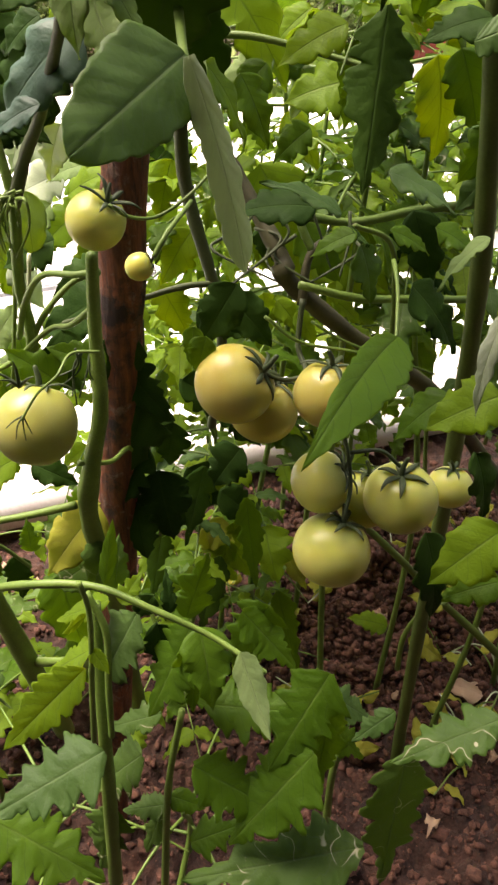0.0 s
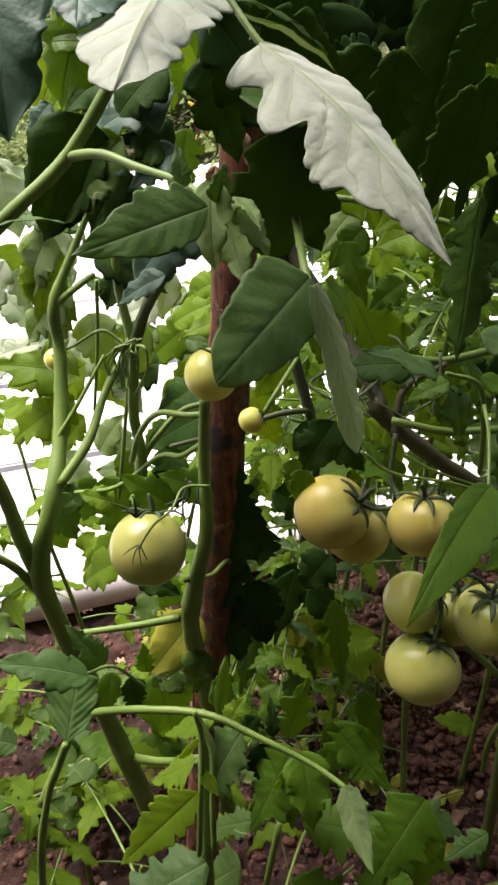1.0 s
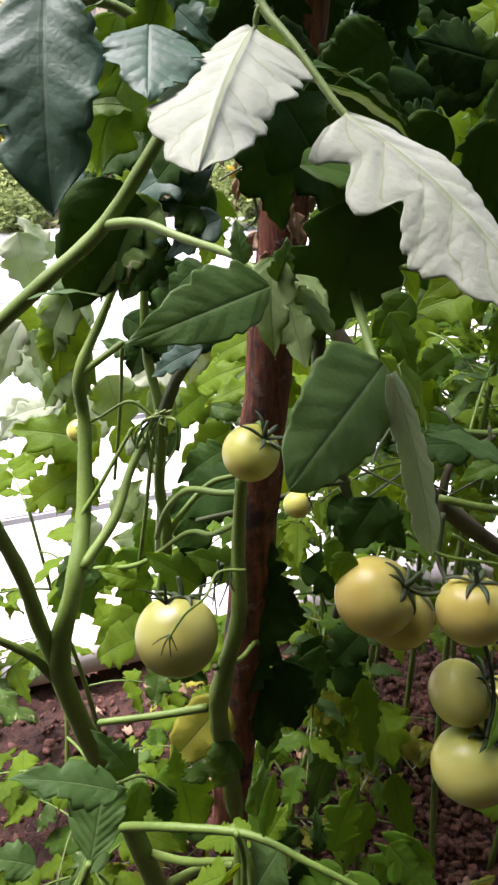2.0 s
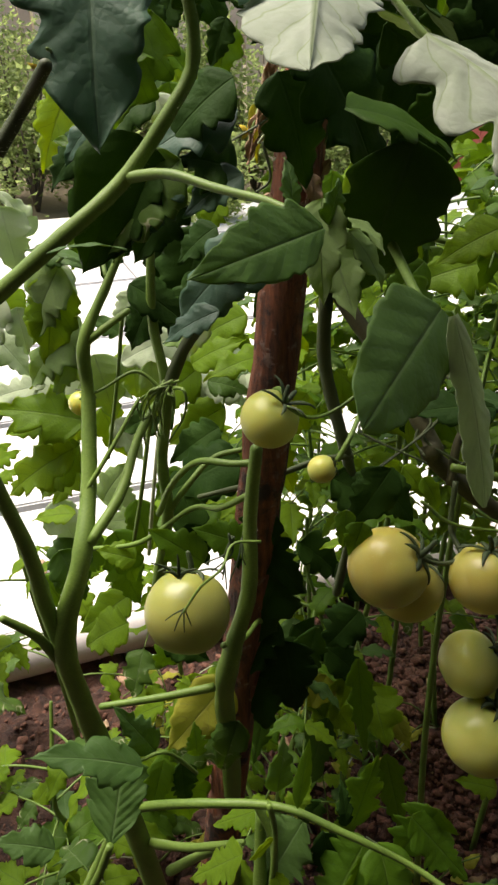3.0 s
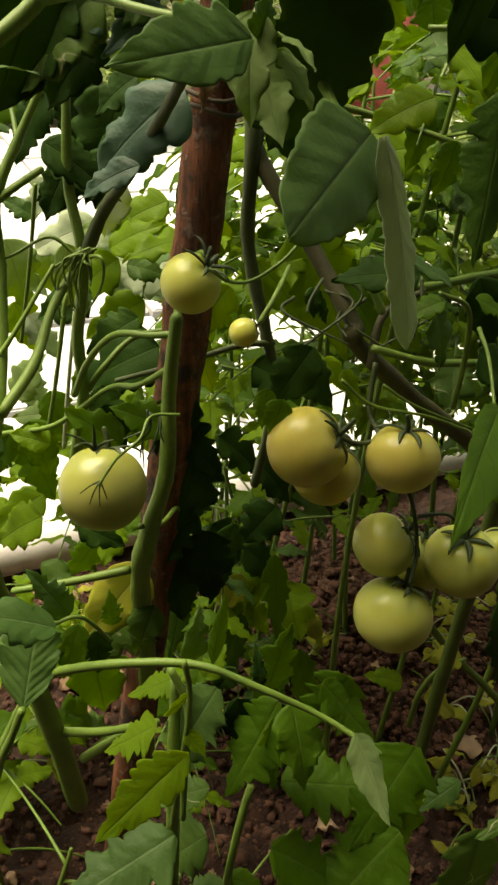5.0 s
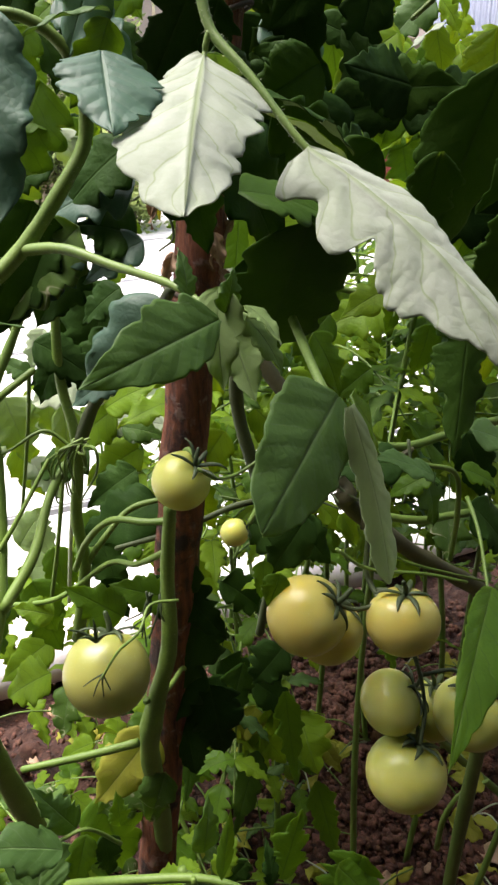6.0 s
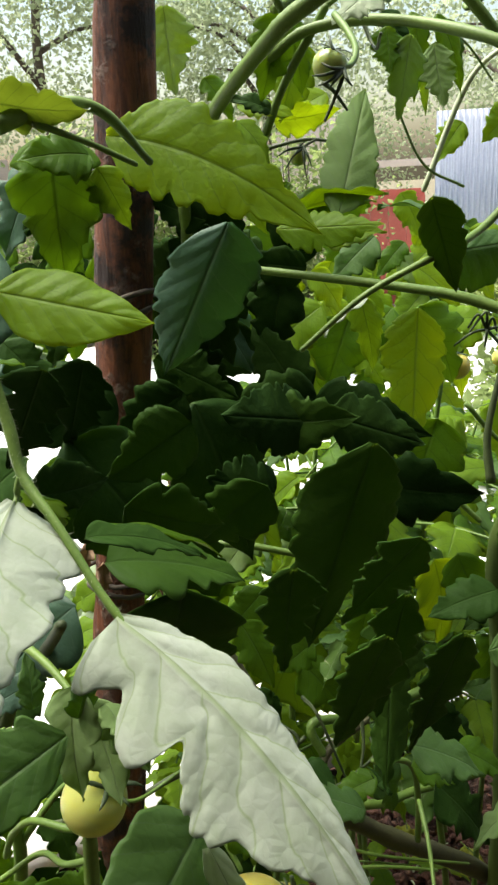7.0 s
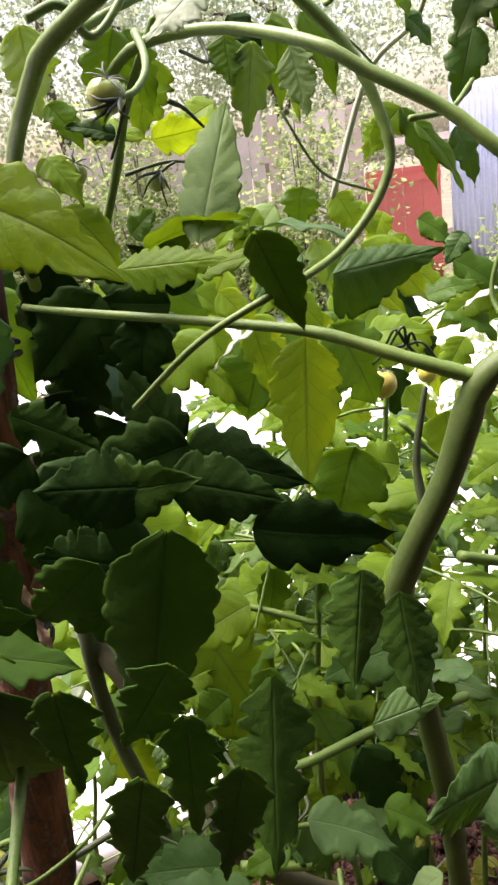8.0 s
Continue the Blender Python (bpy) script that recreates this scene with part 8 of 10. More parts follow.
leaf(cluster, (0.002, 0.916, 1.023), (0.007, 0.921, 0.986), 0.030, (0.07, -0.58, 0.81), (FRESH, UNDER), rows=22, seed=419)
leaf(cluster, (0.146, 0.919, 1.103), (0.163, 0.917, 1.059), 0.031, (0.07, -0.58, 0.81), (DEEP, UNDER), rows=22, seed=420)
leaf(cluster, (0.119, 0.920, 1.110), (0.133, 0.922, 1.069), 0.031, (0.07, -0.58, 0.81), (FRESH, UNDER), rows=22, seed=421)
leaf(cluster, (0.045, 0.917, 0.998), (0.069, 0.918, 0.948), 0.036, (0.07, -0.58, 0.81), (FRESH, UNDER), rows=22, seed=422)
leaf(low, (-0.096, 0.996, 0.571), (-0.085, 1.000, 0.505), 0.037, (0.07, -0.58, 0.81), (YELLOW, UNDER), rows=22, seed=423)
leaf(low, (-0.097, 0.999, 0.650), (-0.093, 0.986, 0.610), 0.028, (0.07, -0.58, 0.81), (FRESH, UNDER), rows=22, seed=424)
leaf(low, (-0.050, 0.989, 0.589), (-0.045, 1.002, 0.554), 0.036, (0.07, -0.58, 0.81), (FRESH, UNDER), rows=22, seed=425)
leaf(low, (-0.051, 1.000, 0.538), (-0.084, 1.000, 0.452), 0.042, (0.07, -0.58, 0.81), (FRESH, UNDER), rows=22, seed=426)
leaf(low, (0.048, 1.000, 0.501), (0.075, 0.997, 0.456), 0.036, (0.07, -0.58, 0.81), (YELLOW, UNDER), rows=22, seed=427)
leaf(low, (-0.066, 0.998, 0.536), (-0.087, 1.000, 0.489), 0.030, (0.07, -0.58, 0.81), (FRESH, UNDER), rows=22, seed=428)
leaf(low, (-0.081, 1.000, 0.504), (-0.043, 0.999, 0.449), 0.045, (0.07, -0.58, 0.81), (FRESH, UNDER), rows=22, seed=429)
leaf(low, (-0.034, 1.000, 0.591), (-0.040, 0.999, 0.524), 0.033, (0.07, -0.58, 0.81), (FRESH, UNDER), rows=22, seed=430)
leaf(low, (-0.064, 1.000, 0.590), (-0.089, 0.995, 0.518), 0.050, (0.07, -0.58, 0.81), (YELLOW, UNDER), rows=22, seed=431)
leaf(low, (-0.106, 0.995, 0.667), (-0.081, 0.992, 0.625), 0.032, (0.07, -0.58, 0.81), (FRESH, UNDER), rows=22, seed=432)
leaf(low, (0.022, 1.000, 0.577), (0.002, 1.000, 0.531), 0.033, (0.07, -0.58, 0.81), (FRESH, UNDER), rows=22, seed=433)
leaf(low, (-0.056, 0.999, 0.533), (-0.016, 1.000, 0.460), 0.049, (0.07, -0.58, 0.81), (FRESH, UNDER), rows=22, seed=434)
leaf(low, (0.036, 0.999, 0.522), (0.077, 0.997, 0.436), 0.030, (0.07, -0.58, 0.81), (YELLOW, UNDER), rows=22, seed=435)
leaf(low, (-0.059, 1.000, 0.642), (-0.048, 0.999, 0.586), 0.034, (0.07, -0.58, 0.81), (FRESH, UNDER), rows=22, seed=436)
leaf(arching, (0.300, 1.333, 1.546), (0.262, 1.333, 1.487), 0.050, (0.13, -0.65, 0.75), (FRESH, FRESH), rows=24, seed=437)
leaf(arching, (0.233, 1.371, 1.540), (0.189, 1.371, 1.487), 0.045, (0.13, -0.65, 0.75), (MID, UNDER), rows=24, seed=438)
leaf(arching, (0.241, 1.448, 1.587), (0.275, 1.448, 1.537), 0.055, (0.13, -0.65, 0.75), (FRESH, UNDER), rows=24, seed=439)
leaf(arching, (0.185, 1.478, 1.539), (0.204, 1.478, 1.447), 0.062, (0.13, -0.65, 0.75), (UNDER, FRESH), rows=24, seed=440)
leaf(arching, (0.114, 1.256, 1.530), (0.093, 1.256, 1.469), 0.044, (0.13, -0.65, 0.75), (FRESH, FRESH), rows=24, seed=441)
leaf(arching, (0.328, 1.404, 1.558), (0.380, 1.404, 1.511), 0.057, (0.13, -0.65, 0.75), (MID, UNDER), rows=24, seed=442)
leaf(arching, (0.133, 1.253, 1.518), (0.085, 1.253, 1.466), 0.042, (0.13, -0.65, 0.75), (FRESH, UNDER), rows=24, seed=443)
leaf(arching, (0.128, 1.497, 1.597), (0.063, 1.497, 1.504), 0.075, (0.13, -0.65, 0.75), (UNDER, FRESH), rows=24, seed=444)
leaf(arching, (0.170, 1.290, 1.466), (0.174, 1.290, 1.393), 0.048, (0.13, -0.65, 0.75), (FRESH, FRESH), rows=24, seed=445)
leaf(arching, (0.137, 1.305, 1.566), (0.122, 1.305, 1.500), 0.056, (0.13, -0.65, 0.75), (MID, UNDER), rows=24, seed=446)
leaf(arching, (0.206, 1.256, 1.613), (0.232, 1.256, 1.556), 0.053, (0.13, -0.65, 0.75), (FRESH, UNDER), rows=24, seed=447)
leaf(arching, (0.259, 1.332, 1.455), (0.298, 1.332, 1.407), 0.047, (0.13, -0.65, 0.75), (UNDER, FRESH), rows=24, seed=448)
leaf(arching, (0.289, 1.474, 1.569), (0.265, 1.474, 1.519), 0.056, (0.13, -0.65, 0.75), (FRESH, FRESH), rows=24, seed=449)
leaf(arching, (0.205, 1.306, 1.455), (0.147, 1.306, 1.379), 0.063, (0.13, -0.65, 0.75), (MID, UNDER), rows=24, seed=450)
leaf(arching, (0.102, 1.413, 1.601), (0.065, 1.413, 1.531), 0.053, (0.13, -0.65, 0.75), (FRESH, UNDER), rows=24, seed=451)
leaf(arching, (0.146, 1.504, 1.491), (0.134, 1.504, 1.390), 0.069, (0.13, -0.65, 0.75), (UNDER, FRESH), rows=24, seed=452)
leaf(arching, (0.307, 1.492, 1.524), (0.240, 1.492, 1.461), 0.061, (0.13, -0.65, 0.75), (FRESH, FRESH), rows=24, seed=453)
leaf(arching, (0.293, 1.525, 1.425), (0.305, 1.525, 1.336), 0.054, (0.13, -0.65, 0.75), (MID, UNDER), rows=24, seed=454)
leaf(arching, (0.203, 1.541, 1.444), (0.249, 1.541, 1.384), 0.058, (0.13, -0.65, 0.75), (FRESH, UNDER), rows=24, seed=455)
leaf(arching, (0.392, 1.542, 1.510), (0.425, 1.542, 1.455), 0.043, (0.13, -0.65, 0.75), (UNDER, FRESH), rows=24, seed=456)
leaf(arching, (0.354, 1.504, 1.505), (0.309, 1.499, 1.446), 0.049, (0.13, -0.65, 0.75), (FRESH, FRESH), rows=24, seed=457)
leaf(arching, (0.172, 1.484, 1.619), (0.158, 1.484, 1.554), 0.066, (0.13, -0.65, 0.75), (MID, UNDER), rows=24, seed=458)
leaf(arching, (0.087, 1.422, 1.595), (0.033, 1.422, 1.547), 0.055, (0.13, -0.65, 0.75), (FRESH, UNDER), rows=24, seed=459)
leaf(arching, (0.246, 1.487, 1.510), (0.296, 1.487, 1.427), 0.054, (0.13, -0.65, 0.75), (UNDER, FRESH), rows=24, seed=460)
leaf(arching, (0.174, 1.336, 1.448), (0.161, 1.336, 1.384), 0.043, (0.13, -0.65, 0.75), (FRESH, FRESH), rows=24, seed=461)
leaf(arching, (0.365, 1.539, 1.491), (0.301, 1.539, 1.418), 0.064, (0.13, -0.65, 0.75), (MID, UNDER), rows=24, seed=462)
leaf(arching, (-0.191, 1.004, 1.508), (-0.212, 1.004, 1.457), 0.037, (0.13, -0.76, 0.64), (DEEP, UNDER), rows=24, seed=463)
leaf(arching, (-0.209, 1.062, 1.596), (-0.176, 1.062, 1.551), 0.049, (0.13, -0.76, 0.64), (MID, UNDER), rows=24, seed=464)
leaf(arching, (-0.294, 1.053, 1.600), (-0.332, 1.053, 1.534), 0.061, (0.13, -0.76, 0.64), (DEEP, UNDER), rows=24, seed=465)
leaf(arching, (-0.294, 1.275, 1.547), (-0.327, 1.275, 1.467), 0.057, (0.13, -0.76, 0.64), (DEEP, UNDER), rows=24, seed=466)
leaf(arching, (-0.156, 1.006, 1.607), (-0.208, 1.006, 1.539), 0.057, (0.13, -0.76, 0.64), (MID, UNDER), rows=24, seed=467)
leaf(arching, (-0.241, 1.023, 1.564), (-0.228, 1.023, 1.494), 0.054, (0.13, -0.76, 0.64), (DEEP, UNDER), rows=24, seed=468)
leaf(arching, (-0.125, 1.152, 1.633), (-0.123, 1.152, 1.553), 0.053, (0.13, -0.76, 0.64), (DEEP, UNDER), rows=24, seed=469)
leaf(arching, (-0.202, 1.155, 1.505), (-0.225, 1.155, 1.430), 0.053, (0.13, -0.76, 0.64), (MID, UNDER), rows=24, seed=470)
leaf(arching, (-0.116, 1.086, 1.593), (-0.125, 1.086, 1.519), 0.052, (0.13, -0.76, 0.64), (DEEP, UNDER), rows=24, seed=471)
leaf(arching, (-0.182, 1.246, 1.633), (-0.140, 1.246, 1.550), 0.061, (0.13, -0.76, 0.64), (DEEP, UNDER), rows=24, seed=472)
leaf(arching, (-0.321, 1.286, 1.580), (-0.389, 1.286, 1.509), 0.077, (0.13, -0.76, 0.64), (MID, UNDER), rows=24, seed=473)
leaf(arching, (-0.323, 1.193, 1.549), (-0.295, 1.193, 1.477), 0.051, (0.13, -0.76, 0.64), (DEEP, UNDER), rows=24, seed=474)
leaf(arching, (-0.275, 1.292, 1.589), (-0.224, 1.292, 1.489), 0.078, (0.13, -0.76, 0.64), (DEEP, UNDER), rows=24, seed=475)
leaf(arching, (-0.266, 1.002, 1.634), (-0.293, 1.002, 1.592), 0.048, (0.13, -0.76, 0.64), (MID, UNDER), rows=24, seed=476)
leaf(staked, (-0.499, 1.380, 1.404), (-0.531, 1.382, 1.328), 0.054, (0.14, -0.68, 0.72), (DEEP, UNDER), rows=24, seed=477)
leaf(staked, (-0.319, 1.343, 1.437), (-0.310, 1.344, 1.344), 0.066, (0.14, -0.68, 0.72), (MID, UNDER), rows=24, seed=478)
leaf(staked, (-0.517, 1.442, 1.439), (-0.509, 1.442, 1.348), 0.064, (0.14, -0.68, 0.72), (FRESH, UNDER), rows=24, seed=479)
leaf(staked, (-0.487, 1.442, 1.404), (-0.461, 1.438, 1.313), 0.064, (0.14, -0.68, 0.72), (SILVER, FRESH), rows=24, seed=480)
leaf(staked, (-0.456, 1.533, 1.528), (-0.476, 1.534, 1.438), 0.061, (0.14, -0.68, 0.72), (DEEP, UNDER), rows=24, seed=481)
leaf(staked, (-0.421, 1.345, 1.415), (-0.426, 1.344, 1.342), 0.061, (0.14, -0.68, 0.72), (MID, UNDER), rows=24, seed=482)
leaf(staked, (-0.402, 1.304, 1.353), (-0.400, 1.304, 1.293), 0.061, (0.14, -0.68, 0.72), (FRESH, UNDER), rows=24, seed=483)
leaf(staked, (-0.589, 1.529, 1.342), (-0.569, 1.529, 1.270), 0.049, (0.14, -0.68, 0.72), (SILVER, FRESH), rows=24, seed=484)
leaf(staked, (-0.338, 1.456, 1.435), (-0.352, 1.455, 1.342), 0.062, (0.14, -0.68, 0.72), (DEEP, UNDER), rows=24, seed=485)
leaf(staked, (-0.371, 1.504, 1.497), (-0.311, 1.510, 1.437), 0.060, (0.14, -0.68, 0.72), (MID, UNDER), rows=24, seed=486)
leaf(staked, (-0.353, 1.573, 1.465), (-0.331, 1.573, 1.358), 0.072, (0.14, -0.68, 0.72), (FRESH, UNDER), rows=24, seed=487)
leaf(staked, (-0.339, 1.323, 1.422), (-0.309, 1.321, 1.346), 0.054, (0.14, -0.68, 0.72), (SILVER, FRESH), rows=24, seed=488)
leaf(staked, (-0.338, 1.363, 1.442), (-0.401, 1.364, 1.356), 0.070, (0.14, -0.68, 0.72), (DEEP, UNDER), rows=24, seed=489)
leaf(staked, (-0.436, 1.560, 1.521), (-0.402, 1.560, 1.467), 0.062, (0.14, -0.68, 0.72), (MID, UNDER), rows=24, seed=490)
leaf(staked, (-0.458, 1.348, 1.512), (-0.436, 1.348, 1.462), 0.065, (0.14, -0.68, 0.72), (FRESH, UNDER), rows=24, seed=491)
leaf(staked, (-0.530, 1.375, 1.384), (-0.499, 1.368, 1.319), 0.050, (0.14, -0.68, 0.72), (SILVER, FRESH), rows=24, seed=492)
stem(cluster, [(0.104, 0.860, 0.743), (0.153, 0.900, 0.669), (0.221, 0.950, 0.561), (0.303, 1.000, 0.429), (0.398, 1.019, 0.315), (0.524, 1.050, 0.154)], 0.0044, 0.0081, STEM)
stem(low, [(0.250, 0.980, 0.264), (0.248, 0.959, 0.373), (0.268, 0.949, 0.443), (0.305, 0.948, 0.470)], 0.0054, 0.0032, STEM)
leaf(low, (0.301, 0.950, 0.465), (0.241, 0.948, 0.482), 0.044, (0.14, -0.28, 0.95), (YELLOW, UNDER), rows=24, seed=493)
leaf(low, (0.221, 0.979, 0.375), (0.150, 0.980, 0.390), 0.048, (0.14, -0.28, 0.95), (FRESH, UNDER), rows=24, seed=494)
leaf(low, (0.257, 0.959, 0.372), (0.321, 0.960, 0.312), 0.058, (0.14, -0.28, 0.95), (YELLOW, UNDER), rows=24, seed=495)
leaf(arching, (0.303, 1.448, 1.298), (0.351, 1.448, 1.215), 0.063, (0.07, -0.58, 0.81), (FRESH, FRESH), rows=24, seed=496)
leaf(arching, (0.294, 1.509, 1.435), (0.270, 1.509, 1.372), 0.076, (0.07, -0.58, 0.81), (MID, UNDER), rows=24, seed=497)
leaf(arching, (0.285, 1.479, 1.450), (0.227, 1.479, 1.372), 0.064, (0.07, -0.58, 0.81), (FRESH, UNDER), rows=24, seed=498)
leaf(arching, (0.286, 1.464, 1.329), (0.286, 1.464, 1.242), 0.058, (0.07, -0.58, 0.81), (DEEP, UNDER), rows=24, seed=499)
leaf(arching, (0.275, 1.579, 1.321), (0.264, 1.579, 1.260), 0.053, (0.07, -0.58, 0.81), (FRESH, FRESH), rows=24, seed=500)
leaf(arching, (0.217, 1.366, 1.396), (0.212, 1.366, 1.332), 0.067, (0.07, -0.58, 0.81), (MID, UNDER), rows=24, seed=501)
leaf(arching, (0.330, 1.475, 1.368), (0.308, 1.475, 1.308), 0.048, (0.07, -0.58, 0.81), (FRESH, UNDER), rows=24, seed=502)
leaf(arching, (0.315, 1.546, 1.436), (0.278, 1.546, 1.378), 0.054, (0.07, -0.58, 0.81), (DEEP, UNDER), rows=24, seed=503)
leaf(arching, (0.200, 1.354, 1.317), (0.232, 1.354, 1.266), 0.069, (0.07, -0.58, 0.81), (FRESH, FRESH), rows=24, seed=504)
leaf(arching, (0.218, 1.476, 1.344), (0.256, 1.476, 1.273), 0.059, (0.07, -0.58, 0.81), (MID, UNDER), rows=24, seed=505)
leaf(arching, (0.230, 1.443, 1.360), (0.193, 1.443, 1.296), 0.056, (0.07, -0.58, 0.81), (FRESH, UNDER), rows=24, seed=506)
leaf(arching, (0.326, 1.494, 1.378), (0.357, 1.494, 1.328), 0.070, (0.07, -0.58, 0.81), (DEEP, UNDER), rows=24, seed=507)
leaf(arching, (0.348, 1.554, 1.340), (0.372, 1.554, 1.242), 0.066, (0.07, -0.58, 0.81), (FRESH, FRESH), rows=24, seed=508)
leaf(arching, (0.189, 1.371, 1.417), (0.137, 1.371, 1.365), 0.048, (0.07, -0.58, 0.81), (MID, UNDER), rows=24, seed=509)
leaf(arching, (0.251, 1.555, 1.484), (0.262, 1.555, 1.405), 0.053, (0.07, -0.58, 0.81), (FRESH, UNDER), rows=24, seed=510)
leaf(arching, (0.289, 1.493, 1.450), (0.343, 1.493, 1.382), 0.058, (0.07, -0.58, 0.81), (DEEP, UNDER), rows=24, seed=511)
leaf(forked, (-0.203, 0.720, 1.371), (-0.248, 0.720, 1.313), 0.051, (0.25, -0.77, 0.59), (DEEP, UNDER), rows=32, seed=512)
leaf(forked, (-0.237, 0.857, 1.236), (-0.300, 0.859, 1.204), 0.055, (0.25, -0.77, 0.59), (DEEP, DEEP), rows=32, ripple=0.02, seed=513)
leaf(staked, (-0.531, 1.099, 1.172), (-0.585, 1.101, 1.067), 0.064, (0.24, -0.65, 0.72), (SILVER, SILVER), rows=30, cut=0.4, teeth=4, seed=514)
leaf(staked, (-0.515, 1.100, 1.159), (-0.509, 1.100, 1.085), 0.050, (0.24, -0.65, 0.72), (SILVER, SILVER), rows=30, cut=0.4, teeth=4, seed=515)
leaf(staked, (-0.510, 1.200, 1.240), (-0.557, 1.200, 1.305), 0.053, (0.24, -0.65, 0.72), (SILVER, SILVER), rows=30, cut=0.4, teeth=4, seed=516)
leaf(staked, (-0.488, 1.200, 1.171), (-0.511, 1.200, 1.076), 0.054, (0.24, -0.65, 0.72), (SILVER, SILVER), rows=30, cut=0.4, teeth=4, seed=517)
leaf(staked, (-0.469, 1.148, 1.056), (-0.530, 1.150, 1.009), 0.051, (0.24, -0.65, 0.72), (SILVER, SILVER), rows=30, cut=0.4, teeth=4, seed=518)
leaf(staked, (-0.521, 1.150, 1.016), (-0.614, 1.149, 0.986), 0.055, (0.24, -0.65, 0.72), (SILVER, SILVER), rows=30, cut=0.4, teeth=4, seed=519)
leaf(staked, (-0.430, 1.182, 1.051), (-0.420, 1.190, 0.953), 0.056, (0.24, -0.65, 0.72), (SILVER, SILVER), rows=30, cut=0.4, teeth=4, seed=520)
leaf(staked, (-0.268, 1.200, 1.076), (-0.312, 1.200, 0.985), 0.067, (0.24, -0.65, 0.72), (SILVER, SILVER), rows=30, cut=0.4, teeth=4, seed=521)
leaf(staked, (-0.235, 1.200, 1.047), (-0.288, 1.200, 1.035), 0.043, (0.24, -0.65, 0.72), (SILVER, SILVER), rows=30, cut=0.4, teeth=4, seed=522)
# leaves before the stake's foot, near black because their shade is painted in
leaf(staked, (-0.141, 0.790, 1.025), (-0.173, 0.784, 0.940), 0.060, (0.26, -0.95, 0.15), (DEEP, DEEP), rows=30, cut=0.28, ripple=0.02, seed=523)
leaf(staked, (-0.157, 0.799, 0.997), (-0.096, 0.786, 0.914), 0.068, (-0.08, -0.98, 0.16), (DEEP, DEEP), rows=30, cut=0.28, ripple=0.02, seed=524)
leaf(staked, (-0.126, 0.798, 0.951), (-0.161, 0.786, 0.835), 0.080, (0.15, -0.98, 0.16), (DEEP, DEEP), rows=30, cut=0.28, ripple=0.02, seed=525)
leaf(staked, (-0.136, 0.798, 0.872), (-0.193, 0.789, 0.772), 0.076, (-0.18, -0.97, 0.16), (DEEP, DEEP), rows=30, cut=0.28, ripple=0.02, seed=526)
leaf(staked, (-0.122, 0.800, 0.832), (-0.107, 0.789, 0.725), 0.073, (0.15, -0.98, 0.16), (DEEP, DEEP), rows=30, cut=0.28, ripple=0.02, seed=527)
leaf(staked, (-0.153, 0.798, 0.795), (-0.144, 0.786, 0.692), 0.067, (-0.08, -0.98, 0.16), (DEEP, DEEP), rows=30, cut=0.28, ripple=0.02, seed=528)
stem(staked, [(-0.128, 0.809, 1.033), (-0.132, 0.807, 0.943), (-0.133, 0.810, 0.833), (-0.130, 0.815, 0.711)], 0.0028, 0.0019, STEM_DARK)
shaped_leaf(forked, (-0.086, 0.506, 1.386), (-0.151, 0.430, 1.377), [(-0.011, 0.006, 0.022), (0.011, -0.009, -0.014)], (BLUE, UNDER), rims=([(0, 0.1), (0.06, 0.5), (0.14, 0.92), (0.2, 0.78), (0.3, 1.0), (0.42, 0.98), (0.5, 0.74), (0.6, 0.72), (0.72, 0.5), (0.86, 0.3), (1, 0.02)], None), label="broad blue-green leaflet facing up", teeth=6, cut=0.06, quilt=0.022, seed=17)
shaped_leaf(low, (-0.246, 0.462, 0.910), (-0.240, 0.500, 0.958), [(-0.028, 0.012, 0.012), (0.026, 0.012, 0.006)], (BLUE, UNDER), rims=([(0, 0.1), (0.1, 0.6), (0.3, 0.95), (0.55, 1.0), (0.8, 0.8), (0.93, 0.5), (1, 0.1)], [(0, 0.1), (0.1, 0.6), (0.3, 0.95), (0.55, 1.0), (0.8, 0.85), (0.93, 0.5), (1, 0.1)]), face=(0, -0.5, 0.8), label="cupped blue-green leaflet held up on its stalk", teeth=3, cut=0.12, quilt=0.035, curl=-0.1, seed=124)
stem(low, [(-0.246, 0.460, 0.912), (-0.256, 0.455, 0.885), (-0.268, 0.450, 0.855), (-0.285, 0.440, 0.785), (-0.300, 0.440, 0.700)], 0.0030, 0.0044, STEM)
shaped_leaf(low, (0.010, 0.424, 0.941), (0.036, 0.381, 0.894), [(-0.012, 0.000, -0.009), (0.009, 0.009, 0.005)], (UNDER, MID), label="narrow light green leaflet bending down at the stem's end", teeth=5, cut=0.1, quilt=0.035, seed=90)
shaped_leaf(cluster, (-0.020, 0.490, 1.345), (-0.066, 0.402, 1.312), [(-0.021, 0.003, 0.024), (0.018, -0.002, -0.020)], (BLUE, UNDER), rims=([(0, 0.2), (0.05, 0.7), (0.15, 0.98), (0.3, 1.0), (0.5, 0.9), (0.7, 0.72), (0.86, 0.5), (0.95, 0.3), (1, 0.04)], [(0, 0.2), (0.05, 0.66), (0.2, 1.0), (0.45, 1.0), (0.65, 0.84), (0.82, 0.6), (0.94, 0.32), (1, 0.04)]), label="large blue-green leaflet close to the lens", teeth=5, cut=0.05, quilt=0.022, seed=50)
